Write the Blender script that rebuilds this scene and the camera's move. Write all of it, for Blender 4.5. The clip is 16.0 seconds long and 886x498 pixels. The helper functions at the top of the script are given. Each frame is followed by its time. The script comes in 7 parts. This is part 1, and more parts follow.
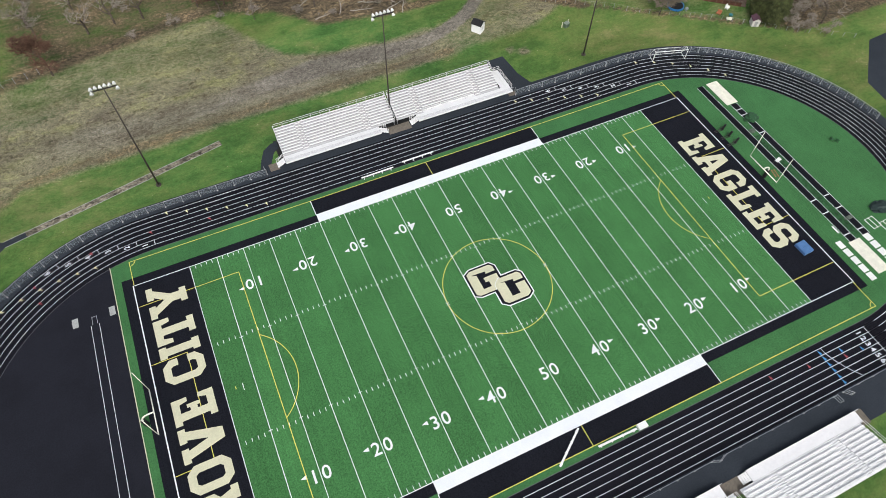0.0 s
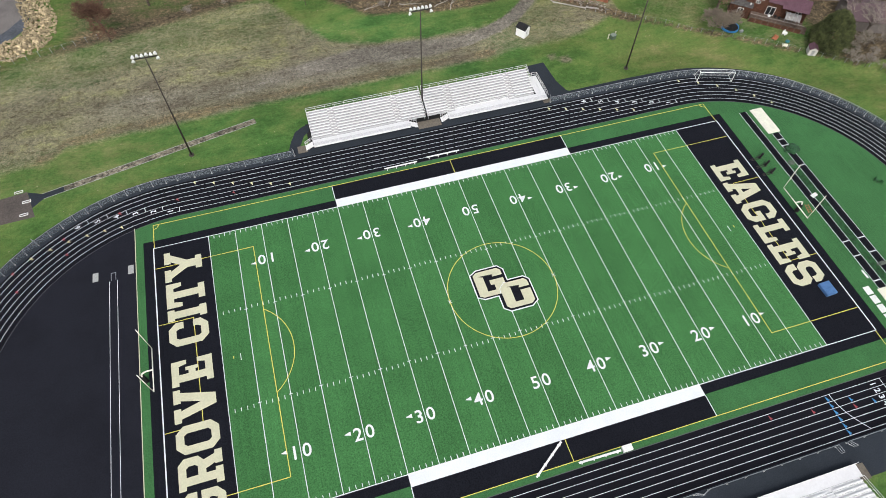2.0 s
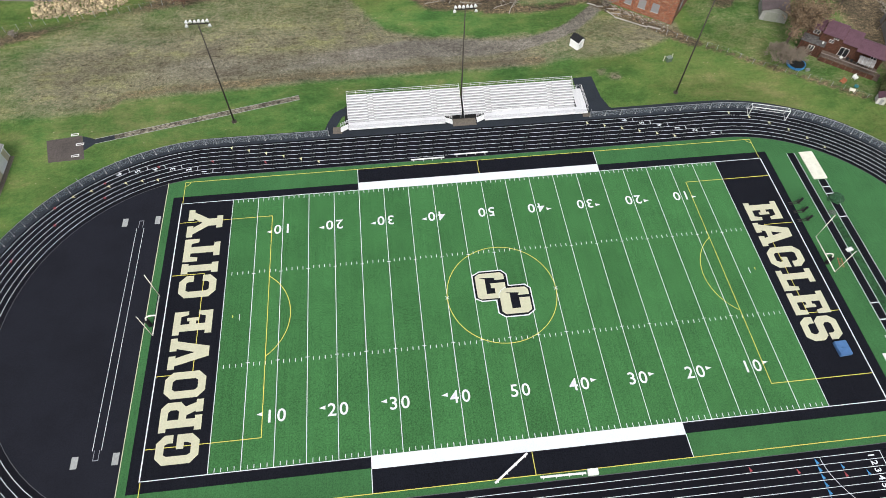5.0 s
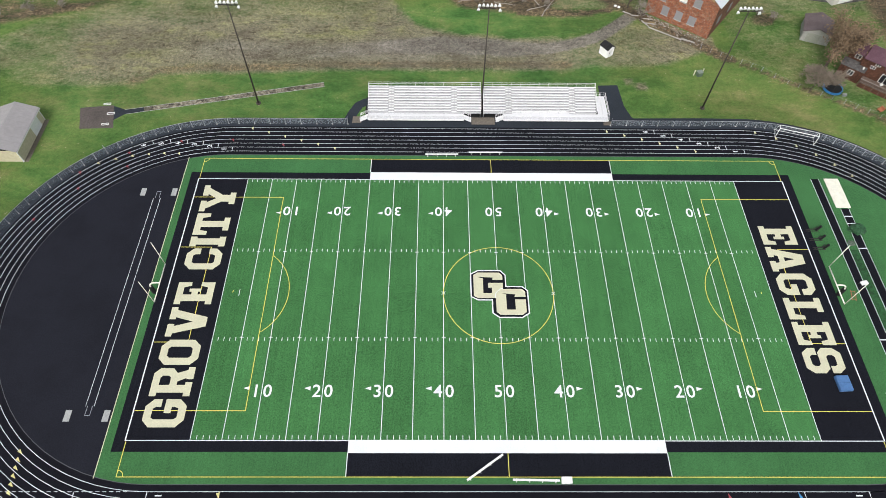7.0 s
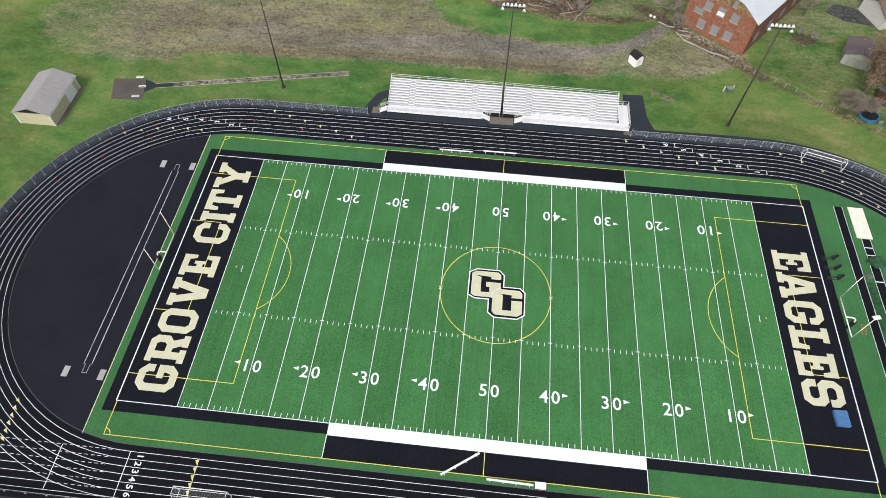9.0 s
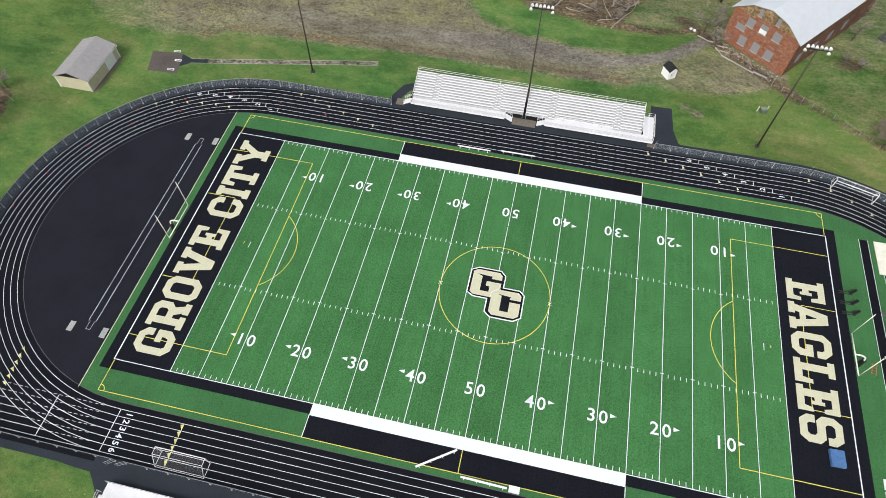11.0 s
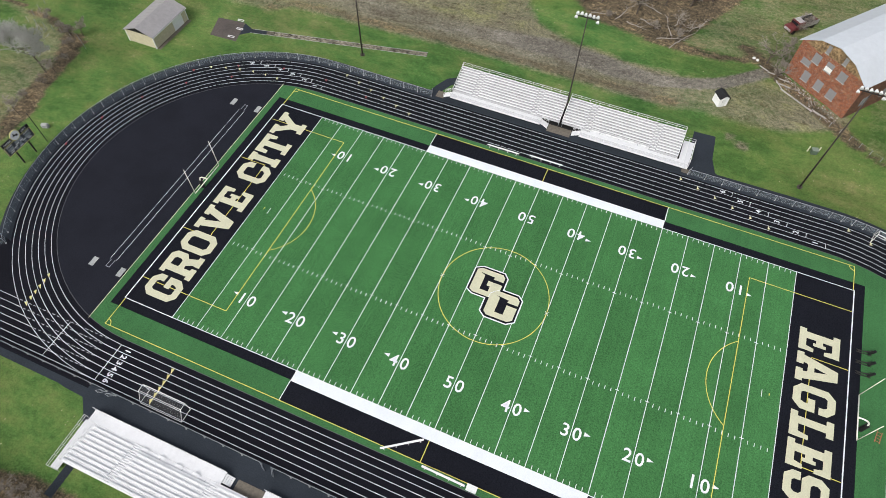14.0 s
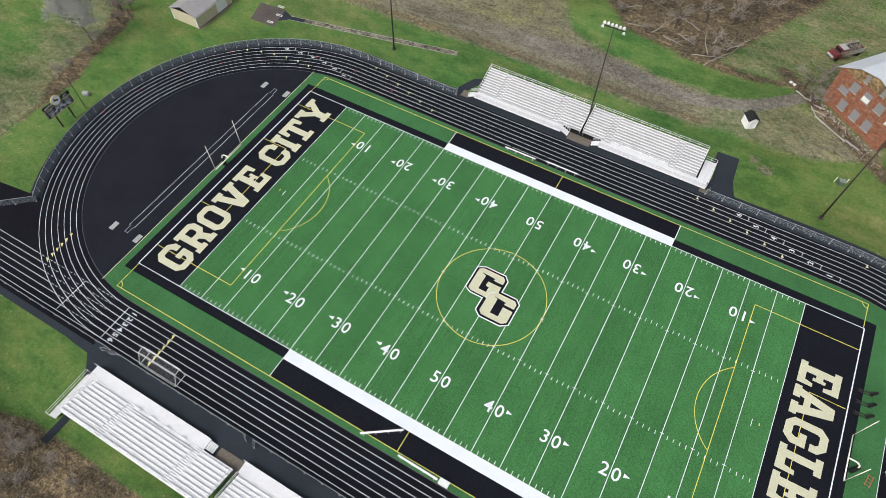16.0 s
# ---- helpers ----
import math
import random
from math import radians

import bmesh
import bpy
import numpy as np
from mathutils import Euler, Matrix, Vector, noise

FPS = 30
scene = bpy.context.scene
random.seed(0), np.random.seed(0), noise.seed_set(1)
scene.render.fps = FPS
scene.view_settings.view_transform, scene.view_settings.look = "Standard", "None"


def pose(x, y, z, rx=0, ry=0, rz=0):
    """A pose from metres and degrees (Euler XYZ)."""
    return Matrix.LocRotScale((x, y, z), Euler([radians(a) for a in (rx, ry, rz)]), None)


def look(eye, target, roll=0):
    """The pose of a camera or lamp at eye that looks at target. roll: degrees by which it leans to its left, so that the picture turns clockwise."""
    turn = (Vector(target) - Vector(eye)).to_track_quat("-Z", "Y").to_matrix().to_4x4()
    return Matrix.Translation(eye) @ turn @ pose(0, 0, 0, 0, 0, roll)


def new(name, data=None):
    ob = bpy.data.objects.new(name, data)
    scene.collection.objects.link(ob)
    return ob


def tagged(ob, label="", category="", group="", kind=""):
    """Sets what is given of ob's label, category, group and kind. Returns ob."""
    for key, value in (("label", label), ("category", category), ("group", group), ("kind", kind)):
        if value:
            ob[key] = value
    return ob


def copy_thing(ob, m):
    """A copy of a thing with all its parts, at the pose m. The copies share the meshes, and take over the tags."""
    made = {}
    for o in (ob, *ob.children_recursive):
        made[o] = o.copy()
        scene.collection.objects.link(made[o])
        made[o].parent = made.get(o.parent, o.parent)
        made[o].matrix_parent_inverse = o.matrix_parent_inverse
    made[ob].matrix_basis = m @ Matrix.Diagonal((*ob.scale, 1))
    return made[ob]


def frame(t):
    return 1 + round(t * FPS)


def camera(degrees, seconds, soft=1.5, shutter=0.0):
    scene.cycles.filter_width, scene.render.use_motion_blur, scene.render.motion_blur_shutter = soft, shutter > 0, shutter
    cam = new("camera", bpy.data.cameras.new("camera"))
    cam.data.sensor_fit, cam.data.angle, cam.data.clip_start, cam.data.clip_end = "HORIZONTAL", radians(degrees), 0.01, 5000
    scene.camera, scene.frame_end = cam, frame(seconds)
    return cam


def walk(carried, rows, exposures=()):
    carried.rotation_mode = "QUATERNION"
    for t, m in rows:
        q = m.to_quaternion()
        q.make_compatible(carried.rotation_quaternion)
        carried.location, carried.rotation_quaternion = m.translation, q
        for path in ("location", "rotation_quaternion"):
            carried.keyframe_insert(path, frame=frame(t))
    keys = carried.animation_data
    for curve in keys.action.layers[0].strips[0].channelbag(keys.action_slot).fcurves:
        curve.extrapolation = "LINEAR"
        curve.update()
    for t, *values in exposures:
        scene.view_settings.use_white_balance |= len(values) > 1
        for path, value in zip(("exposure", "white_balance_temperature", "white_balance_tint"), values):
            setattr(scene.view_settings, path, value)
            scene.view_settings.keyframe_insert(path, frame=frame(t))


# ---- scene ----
# The drone circles slowly round the centre of the football field, about 89 m up.
cam = camera(71.255, 16.0, soft=0.7)
# seconds, place, turn
PATH = [
    (0, -31.409, -43.227, 88.829, 33.760, -0.785, -24.880),
    (0.5, -30.020, -44.030, 88.891, 33.743, -0.753, -23.082),
    (1, -28.569, -44.784, 88.956, 33.743, -0.742, -20.933),
    (1.5, -27.112, -45.520, 88.984, 33.720, -0.720, -18.695),
    (2, -25.585, -46.201, 89.063, 33.700, -0.710, -16.946),
    (2.5, -24.106, -46.881, 89.112, 33.683, -0.701, -15.348),
    (3, -22.562, -47.482, 89.250, 33.652, -0.679, -13.579),
    (3.5, -21.070, -48.040, 89.351, 33.656, -0.675, -11.790),
    (4, -19.497, -48.508, 89.488, 33.657, -0.659, -9.861),
    (6.5, -11.841, -50.550, 89.735, 33.618, -0.622, -1.734),
    (7, -10.285, -50.770, 89.720, 33.598, -0.604, -0.124),
    (7.5, -8.783, -51.039, 89.640, 33.618, -0.606, 1.506),
    (8, -7.338, -51.236, 89.596, 33.621, -0.589, 2.955),
    (8.5, -5.839, -51.339, 89.545, 33.612, -0.601, 4.466),
    (9, -4.252, -51.437, 89.413, 33.625, -0.582, 6.006),
    (11.5, 3.328, -51.093, 88.843, 33.598, -0.596, 14.270),
    (12, 4.922, -50.889, 88.801, 33.583, -0.571, 15.941),
    (12.5, 6.452, -50.668, 88.764, 33.603, -0.591, 17.682),
    (13, 8.011, -50.496, 88.687, 33.637, -0.619, 19.504),
    (13.5, 9.577, -50.157, 88.777, 33.620, -0.617, 21.296),
    (14, 11.156, -49.822, 88.862, 33.616, -0.587, 23.037),
    (14.5, 12.727, -49.448, 88.975, 33.622, -0.557, 24.778),
    (15, 14.256, -49.066, 89.151, 33.617, -0.556, 26.430),
    (15.5, 15.724, -48.657, 89.305, 33.597, -0.548, 27.952),
    (16, 17.175, -48.154, 89.454, 33.606, -0.535, 29.624),
]
walk(cam, [(t, pose(x, y, z, rx, ry, rz)) for t, x, y, z, rx, ry, rz in PATH],
     [(0.0, -0.11), (3.5, -0.04), (8.0, 0.0), (12.0, -0.05), (16.0, -0.14)])

# ---------------------------------------------------------------- light: a pale overcast sky
SUN_HEIGHT, SUN_TURN = 48.0, 200.0
world = bpy.data.worlds.new("overcast_sky")
scene.world = world
world.use_nodes = True
wn = world.node_tree
wn.nodes.clear()
sky = wn.nodes.new("ShaderNodeTexSky")
sky.sky_type, sky.sun_disc = "NISHITA", False
sky.sun_elevation, sky.sun_rotation = radians(SUN_HEIGHT), radians(SUN_TURN)
sky.air_density, sky.dust_density, sky.ozone_density = 1.0, 4.0, 1.0
soft_sky = wn.nodes.new("ShaderNodeHueSaturation")
soft_sky.inputs["Saturation"].default_value = 0.40
back = wn.nodes.new("ShaderNodeBackground")
back.inputs["Strength"].default_value = 0.19
wout = wn.nodes.new("ShaderNodeOutputWorld")
wn.links.new(sky.outputs[0], soft_sky.inputs["Color"])
wn.links.new(soft_sky.outputs[0], back.inputs["Color"])
wn.links.new(back.outputs[0], wout.inputs["Surface"])
sun_data = bpy.data.lights.new("sun", "SUN")
sun_data.energy, sun_data.angle, sun_data.color = 1.5, radians(25), (1.0, 0.995, 0.985)
sun = new("sun", sun_data)
sun.matrix_world = look((0, 0, 200), (200 * math.cos(radians(SUN_HEIGHT)) * -math.sin(radians(SUN_TURN)),
                                      200 * math.cos(radians(SUN_HEIGHT)) * -math.cos(radians(SUN_TURN)),
                                      200 - 200 * math.sin(radians(SUN_HEIGHT))))
scene.view_settings.exposure = 0.0


# ---------------------------------------------------------------- materials
def ramp(nt, fac, stops):
    r = nt.nodes.new("ShaderNodeValToRGB")
    while len(r.color_ramp.elements) < len(stops):
        r.color_ramp.elements.new(0.5)
    for e, (p, c) in zip(r.color_ramp.elements, stops):
        e.position, e.color = p, (*c, 1)
    nt.links.new(fac, r.inputs[0])
    return r.outputs[0]


def noise_node(nt, coords, scale, detail=4, rough=0.6):
    n = nt.nodes.new("ShaderNodeTexNoise")
    n.inputs["Scale"].default_value, n.inputs["Detail"].default_value, n.inputs["Roughness"].default_value = scale, detail, rough
    nt.links.new(coords, n.inputs["Vector"])
    return n.outputs["Fac"]


def mixed(nt, fac, a, b, how="MIX"):
    m = nt.nodes.new("ShaderNodeMix")
    m.data_type, m.blend_type = "RGBA", how
    for slot, v in ((0, fac), (6, a), (7, b)):
        if isinstance(v, (int, float)):
            m.inputs[slot].default_value = v
        elif isinstance(v, tuple):
            m.inputs[slot].default_value = (*v, 1)
        else:
            nt.links.new(v, m.inputs[slot])
    return m.outputs[2]


def maths(nt, how, a, b=0.0, clamp=False):
    m = nt.nodes.new("ShaderNodeMath")
    m.operation, m.use_clamp = how, clamp
    for slot, v in ((0, a), (1, b)):
        if isinstance(v, (int, float)):
            m.inputs[slot].default_value = v
        else:
            nt.links.new(v, m.inputs[slot])
    return m.outputs[0]


def blank(name, rough=0.8, metal=0.0, spec=0.3):
    m = bpy.data.materials.new(name)
    m.use_nodes = True
    nt = m.node_tree
    b = nt.nodes["Principled BSDF"]
    b.inputs["Roughness"].default_value, b.inputs["Metallic"].default_value = rough, metal
    b.inputs["Specular IOR Level"].default_value = spec
    co = nt.nodes.new("ShaderNodeTexCoord").outputs["Object"]
    return m, nt, b, co


def world_coords(nt):
    return nt.nodes.new("ShaderNodeNewGeometry").outputs["Position"]


def bump(nt, b, height, strength=0.3, distance=0.02):
    n = nt.nodes.new("ShaderNodeBump")
    n.inputs["Strength"].default_value, n.inputs["Distance"].default_value = strength, distance
    nt.links.new(height, n.inputs["Height"])
    nt.links.new(n.outputs[0], b.inputs["Normal"])


def plain(name, color, rough=0.7, metal=0.0, vary=0.15, fine=6.0, coarse=0.35, spec=0.3, island=0.0):
    """A surface of one colour with fine grain and coarse weathering, in metres."""
    m, nt, b, co = blank(name, rough, metal, spec)
    co = world_coords(nt)
    lo, hi = tuple(c * (1 - vary) for c in color), tuple(min(1, c * (1 + vary)) for c in color)
    a = ramp(nt, noise_node(nt, co, fine, 4, 0.75), [(0.38, lo), (0.62, hi)])
    stain = ramp(nt, noise_node(nt, co, coarse, 4, 0.65), [(0.36, (1 - vary,) * 3), (0.56, (1.0,) * 3)])
    c = mixed(nt, 1.0, a, stain, "MULTIPLY")
    if island:
        r = nt.nodes.new("ShaderNodeObjectInfo").outputs["Random"]
        c = mixed(nt, 1.0, c, ramp(nt, r, [(0, (1 - island,) * 3), (1, (1 + island,) * 3)]), "MULTIPLY")
    nt.links.new(c, b.inputs["Base Color"])
    return m


def turf_material(name, color, rolls, grit=1.0, sheen=0.0):
    """Artificial grass: rolls 5 yards wide that differ a little, fine mottling, faint scuffs, short blades."""
    m, nt, b, co = blank(name, 0.9, 0.0, 0.1)
    co = world_coords(nt)
    sep = nt.nodes.new("ShaderNodeSeparateXYZ")
    nt.links.new(co, sep.inputs[0])
    roll = maths(nt, "FLOOR", maths(nt, "DIVIDE", maths(nt, "ADD", sep.outputs[0], 500 * 4.572), 4.572))
    wn_ = nt.nodes.new("ShaderNodeTexWhiteNoise")
    wn_.noise_dimensions = "1D"
    nt.links.new(roll, wn_.inputs["W"])
    odd = maths(nt, "MODULO", roll, 2.0)
    tone = maths(nt, "ADD", maths(nt, "MULTIPLY", wn_.outputs["Value"], 0.5), maths(nt, "MULTIPLY", odd, 0.5))
    base = ramp(nt, tone, [(0, tuple(c * (1 - rolls) for c in color)), (1, tuple(c * (1 + rolls) for c in color))])
    # brushed streaks along the rolls
    mp = nt.nodes.new("ShaderNodeMapping")
    mp.inputs["Scale"].default_value = (2.6, 0.05, 1.0)
    nt.links.new(co, mp.inputs["Vector"])
    streak = ramp(nt, noise_node(nt, mp.outputs[0], 1.0, 4, 0.7), [(0.36, (1 - 0.07 * grit,) * 3), (0.64, (1 + 0.06 * grit,) * 3)])
    mottle = ramp(nt, noise_node(nt, co, 0.12, 5, 0.65), [(0.38, (0.91,) * 3), (0.62, (1.08,) * 3)])
    grain = ramp(nt, noise_node(nt, co, 4.5, 4, 0.9), [(0.38, (1 - 0.33 * grit,) * 3), (0.62, (1 + 0.33 * grit,) * 3)])
    c = mixed(nt, 1.0, mixed(nt, 1.0, mixed(nt, 1.0, base, streak, "MULTIPLY"), mottle, "MULTIPLY"), grain, "MULTIPLY")
    nt.links.new(c, b.inputs["Base Color"])
    b.inputs["Sheen Weight"].default_value, b.inputs["Sheen Roughness"].default_value = sheen, 0.45
    b.inputs["Sheen Tint"].default_value = (0.55, 1.0, 0.6, 1)
    bump(nt, b, noise_node(nt, co, 9.0, 3), 0.5, 0.03)
    return m


def ground_material():
    """Late autumn lawn that gives way to worn dirt, gravel and leaf litter, by the cover painted into the ground's mesh."""
    m, nt, b, co = blank("autumn_ground", 0.95, 0.0, 0.1)
    co = world_coords(nt)
    at = nt.nodes.new("ShaderNodeAttribute")
    at.attribute_name = "cover"
    sep = nt.nodes.new("ShaderNodeSeparateColor")
    nt.links.new(at.outputs["Color"], sep.inputs[0])
    drawn = nt.nodes.new("ShaderNodeMapping")  # mowing and wheels draw the patches out along x
    drawn.inputs["Scale"].default_value = (0.55, 1.0, 1.0)
    nt.links.new(co, drawn.inputs["Vector"])
    big = noise_node(nt, co, 0.035, 6, 0.65)
    mid = noise_node(nt, drawn.outputs[0], 0.26, 7, 0.72)
    fine = noise_node(nt, co, 1.3, 6, 0.85)
    grit = noise_node(nt, co, 4.0, 4, 0.9)
    tone = maths(nt, "ADD", maths(nt, "MULTIPLY", big, 0.5), maths(nt, "MULTIPLY", mid, 0.5))
    rough_lawn = ramp(nt, tone, [(0.41, (0.060, 0.116, 0.028)), (0.47, (0.094, 0.150, 0.038)), (0.55, (0.126, 0.162, 0.048)), (0.63, (0.190, 0.190, 0.075))])
    mown = ramp(nt, tone, [(0.40, (0.038, 0.104, 0.026)), (0.46, (0.060, 0.142, 0.037)), (0.53, (0.094, 0.168, 0.046)), (0.60, (0.160, 0.195, 0.072))])
    lawn = mixed(nt, at.outputs["Alpha"], rough_lawn, mown)
    dirt = ramp(nt, maths(nt, "ADD", maths(nt, "MULTIPLY", mid, 0.65), maths(nt, "MULTIPLY", big, 0.35)),
                [(0.38, (0.120, 0.105, 0.076)), (0.46, (0.160, 0.146, 0.098)), (0.53, (0.188, 0.178, 0.108)), (0.59, (0.206, 0.204, 0.100)), (0.66, (0.235, 0.238, 0.112))])
    clods = ramp(nt, noise_node(nt, drawn.outputs[0], 0.9, 5, 0.8), [(0.39, (0.55, 0.52, 0.47)), (0.46, (1.0,) * 3), (0.60, (1.0,) * 3), (0.65, (1.22, 1.19, 1.1))])
    dirt = mixed(nt, 1.0, dirt, clods, "MULTIPLY")
    gravel = ramp(nt, mid, [(0.38, (0.135, 0.122, 0.100)), (0.62, (0.205, 0.188, 0.156))])
    leaves = ramp(nt, maths(nt, "ADD", maths(nt, "MULTIPLY", mid, 0.55), maths(nt, "MULTIPLY", fine, 0.45)),
                  [(0.38, (0.040, 0.034, 0.024)), (0.47, (0.088, 0.070, 0.046)), (0.54, (0.128, 0.099, 0.062)), (0.63, (0.270, 0.200, 0.112))])

    def spread(channel, soft):
        w = maths(nt, "ADD", maths(nt, "MULTIPLY", maths(nt, "SUBTRACT", mid, 0.5), 1.3), maths(nt, "MULTIPLY", maths(nt, "SUBTRACT", fine, 0.5), 1.1))
        e = maths(nt, "ADD", channel, w)
        return maths(nt, "ADD", maths(nt, "MULTIPLY", maths(nt, "SUBTRACT", e, 0.5), soft), 0.5, True)

    c = mixed(nt, spread(sep.outputs[0], 2.0), lawn, dirt)
    c = mixed(nt, spread(sep.outputs[1], 2.0), c, gravel)
    c = mixed(nt, spread(sep.outputs[2], 2.0), c, leaves)
    bare = maths(nt, "ADD", 0.42, maths(nt, "MULTIPLY", 0.6, maths(nt, "ADD", maths(nt, "ADD", sep.outputs[0], sep.outputs[1]), sep.outputs[2], True)), True)
    grain = ramp(nt, fine, [(0.40, (0.62,) * 3), (0.60, (1.38,) * 3)])
    c = mixed(nt, bare, c, mixed(nt, 1.0, c, grain, "MULTIPLY"))
    c = mixed(nt, bare, c, mixed(nt, 1.0, c, ramp(nt, grit, [(0.41, (0.56,) * 3), (0.59, (1.46,) * 3)]), "MULTIPLY"))
    swath = ramp(nt, noise_node(nt, drawn.outputs[0], 0.09, 3, 0.5), [(0.40, (0.86,) * 3), (0.60, (1.13,) * 3)])
    c = mixed(nt, 1.0, c, swath, "MULTIPLY")
    # fallen leaves and pale clover specks
    speck = nt.nodes.new("ShaderNodeTexVoronoi")
    speck.inputs["Scale"].default_value = 0.9
    nt.links.new(co, speck.inputs["Vector"])
    dots = maths(nt, "MULTIPLY", maths(nt, "LESS_THAN", speck.outputs["Distance"], 0.10), maths(nt, "GREATER_THAN", mid, 0.54))
    c = mixed(nt, dots, c, (0.33, 0.31, 0.20))
    nt.links.new(c, b.inputs["Base Color"])
    bump(nt, b, fine, 0.7, 0.12)
    return m


GREEN = turf_material("green_turf", (0.049, 0.159, 0.051), 0.10, 1.15, 0.10)
SIDE_GREEN = turf_material("sideline_green_turf", (0.045, 0.140, 0.049), 0.0, 0.8, 0.09)
BLACK_TURF = turf_material("black_turf", (0.0086, 0.0094, 0.0136), 0.05, 1.3)
TRACK = plain("black_track_rubber", (0.0072, 0.0073, 0.0110), 0.9, vary=0.25, fine=8, coarse=0.2, spec=0.12)
ASPHALT_D = plain("dark_sealed_asphalt", (0.0138, 0.0148, 0.0212), 0.9, vary=0.2, fine=5, coarse=0.12, spec=0.12)
WALK_ASPHALT = plain("bluish_sealed_asphalt", (0.030, 0.036, 0.045), 0.9, vary=0.16, fine=5, coarse=0.15, spec=0.12)
OLD_ASPHALT = plain("old_grey_asphalt", (0.095, 0.080, 0.072), 0.9, vary=0.22, fine=3, coarse=0.3)
WHITE_PAINT = plain("white_line_paint", (0.74, 0.77, 0.80), 0.7, vary=0.05, fine=7)
CREAM_PAINT = plain("cream_field_paint", (0.57, 0.555, 0.395), 0.8, vary=0.07, fine=5)
YELLOW_PAINT = plain("yellow_line_paint", (0.74, 0.66, 0.13), 0.7, vary=0.08)
YELLOW_MARK = plain("pale_yellow_mark_paint", (0.72, 0.66, 0.28), 0.7)
RED_PAINT = plain("red_mark_paint", (0.34, 0.065, 0.075), 0.7)
BLUE_PAINT = plain("blue_mark_paint", (0.06, 0.25, 0.50), 0.7)
GROUND = ground_material()


# ---------------------------------------------------------------- building helpers
def finish(bm, smooth=False):
    me = bpy.data.meshes.new("mesh")
    bm.normal_update()
    bm.to_mesh(me)
    bm.free()
    if smooth:
        for p in me.polygons:
            p.use_smooth = True
    return me


def part(name, bm, material, parent=None, label="", kind="", smooth=False):
    """One bmesh as one mesh object, under its thing or part."""
    me = finish(bm, smooth) if isinstance(bm, bmesh.types.BMesh) else bm
    if not me.materials:
        me.materials.append(material)
    ob = new(name, me)
    ob.parent = parent
    return tagged(ob, label, kind=kind)


def thing(name, label, category, m=Matrix.Identity(4), group="", kind=""):
    ob = new(name)
    ob.empty_display_size = 0.3
    ob.matrix_world = m
    return tagged(ob, label, category, group, kind)


def add_box(bm, x0, x1, y0, y1, z0, z1, m=None):
    vs = [bm.verts.new((x, y, z)) for x in (x0, x1) for y in (y0, y1) for z in (z0, z1)]
    for f in ((0, 1, 3, 2), (4, 6, 7, 5), (0, 4, 5, 1), (2, 3, 7, 6), (0, 2, 6, 4), (1, 5, 7, 3)):
        bm.faces.new([vs[i] for i in f])
    if m:
        bmesh.ops.transform(bm, matrix=m, verts=vs)
    return vs


def add_rod(bm, a, b, r, n=6, r2=None):
    a, b = Vector(a), Vector(b)
    d = (b - a).normalized()
    u = d.orthogonal().normalized()
    w = d.cross(u)
    r2 = r if r2 is None else r2
    ra = [bm.verts.new(a + (u * math.cos(k * math.tau / n) + w * math.sin(k * math.tau / n)) * r) for k in range(n)]
    rb = [bm.verts.new(b + (u * math.cos(k * math.tau / n) + w * math.sin(k * math.tau / n)) * r2) for k in range(n)]
    for k in range(n):
        bm.faces.new((ra[k], ra[(k + 1) % n], rb[(k + 1) % n], rb[k]))
    bm.faces.new(ra[::-1])
    bm.faces.new(rb)


def boxes(*rows):
    bm = bmesh.new()
    for r in rows:
        add_box(bm, *r)
    return bm


def rods(*rows):
    bm = bmesh.new()
    for r in rows:
        add_rod(bm, *r)
    return bm


def sheet(outline, z):
    """A flat face with the given outline."""
    bm = bmesh.new()
    f = bm.faces.new([bm.verts.new((x, y, z)) for x, y in outline])
    f.normal_update()
    if f.normal.z < 0:
        f.normal_flip()
    bmesh.ops.triangulate(bm, faces=bm.faces[:])
    for f in bm.faces:
        f.normal_update()
        if f.normal.z < 0:
            f.normal_flip()
    return bm


def rect(x0, x1, y0, y1, z):
    return sheet([(x0, y0), (x1, y0), (x1, y1), (x0, y1)], z)


def add_strip(bm, pts, width, z):
    """A flat band of that width along a line of points."""
    pts = [Vector((x, y)) for x, y in pts]
    rows = []
    for i, p in enumerate(pts):
        d = (pts[min(i + 1, len(pts) - 1)] - pts[max(i - 1, 0)]).normalized()
        nrm = Vector((-d.y, d.x)) * width / 2
        rows.append((bm.verts.new((*(p - nrm), z)), bm.verts.new((*(p + nrm), z))))
    for (a, b), (c, d) in zip(rows, rows[1:]):
        f = bm.faces.new((a, c, d, b))
    return bm


def strips(z, width, *lines):
    bm = bmesh.new()
    for pts in lines:
        add_strip(bm, pts, width, z)
    return bm


def arc(cx, cy, r, a0, a1, n=24):
    return [(cx + r * math.cos(radians(a0 + (a1 - a0) * k / n)), cy + r * math.sin(radians(a0 + (a1 - a0) * k / n))) for k in range(n + 1)]

# ---------------------------------------------------------------- ground
def smooth_step(a, b, v):
    t = min(1.0, max(0.0, (v - a) / (b - a)))
    return t * t * (3 - 2 * t)


def along(table, x):
    """A value that runs straight between the rows (x, value) of a table."""
    if x <= table[0][0]:
        return table[0][1]
    for (x0, v0), (x1, v1) in zip(table, table[1:]):
        if x <= x1:
            return v0 + (v1 - v0) * (x - x0) / (x1 - x0)
    return table[-1][1]


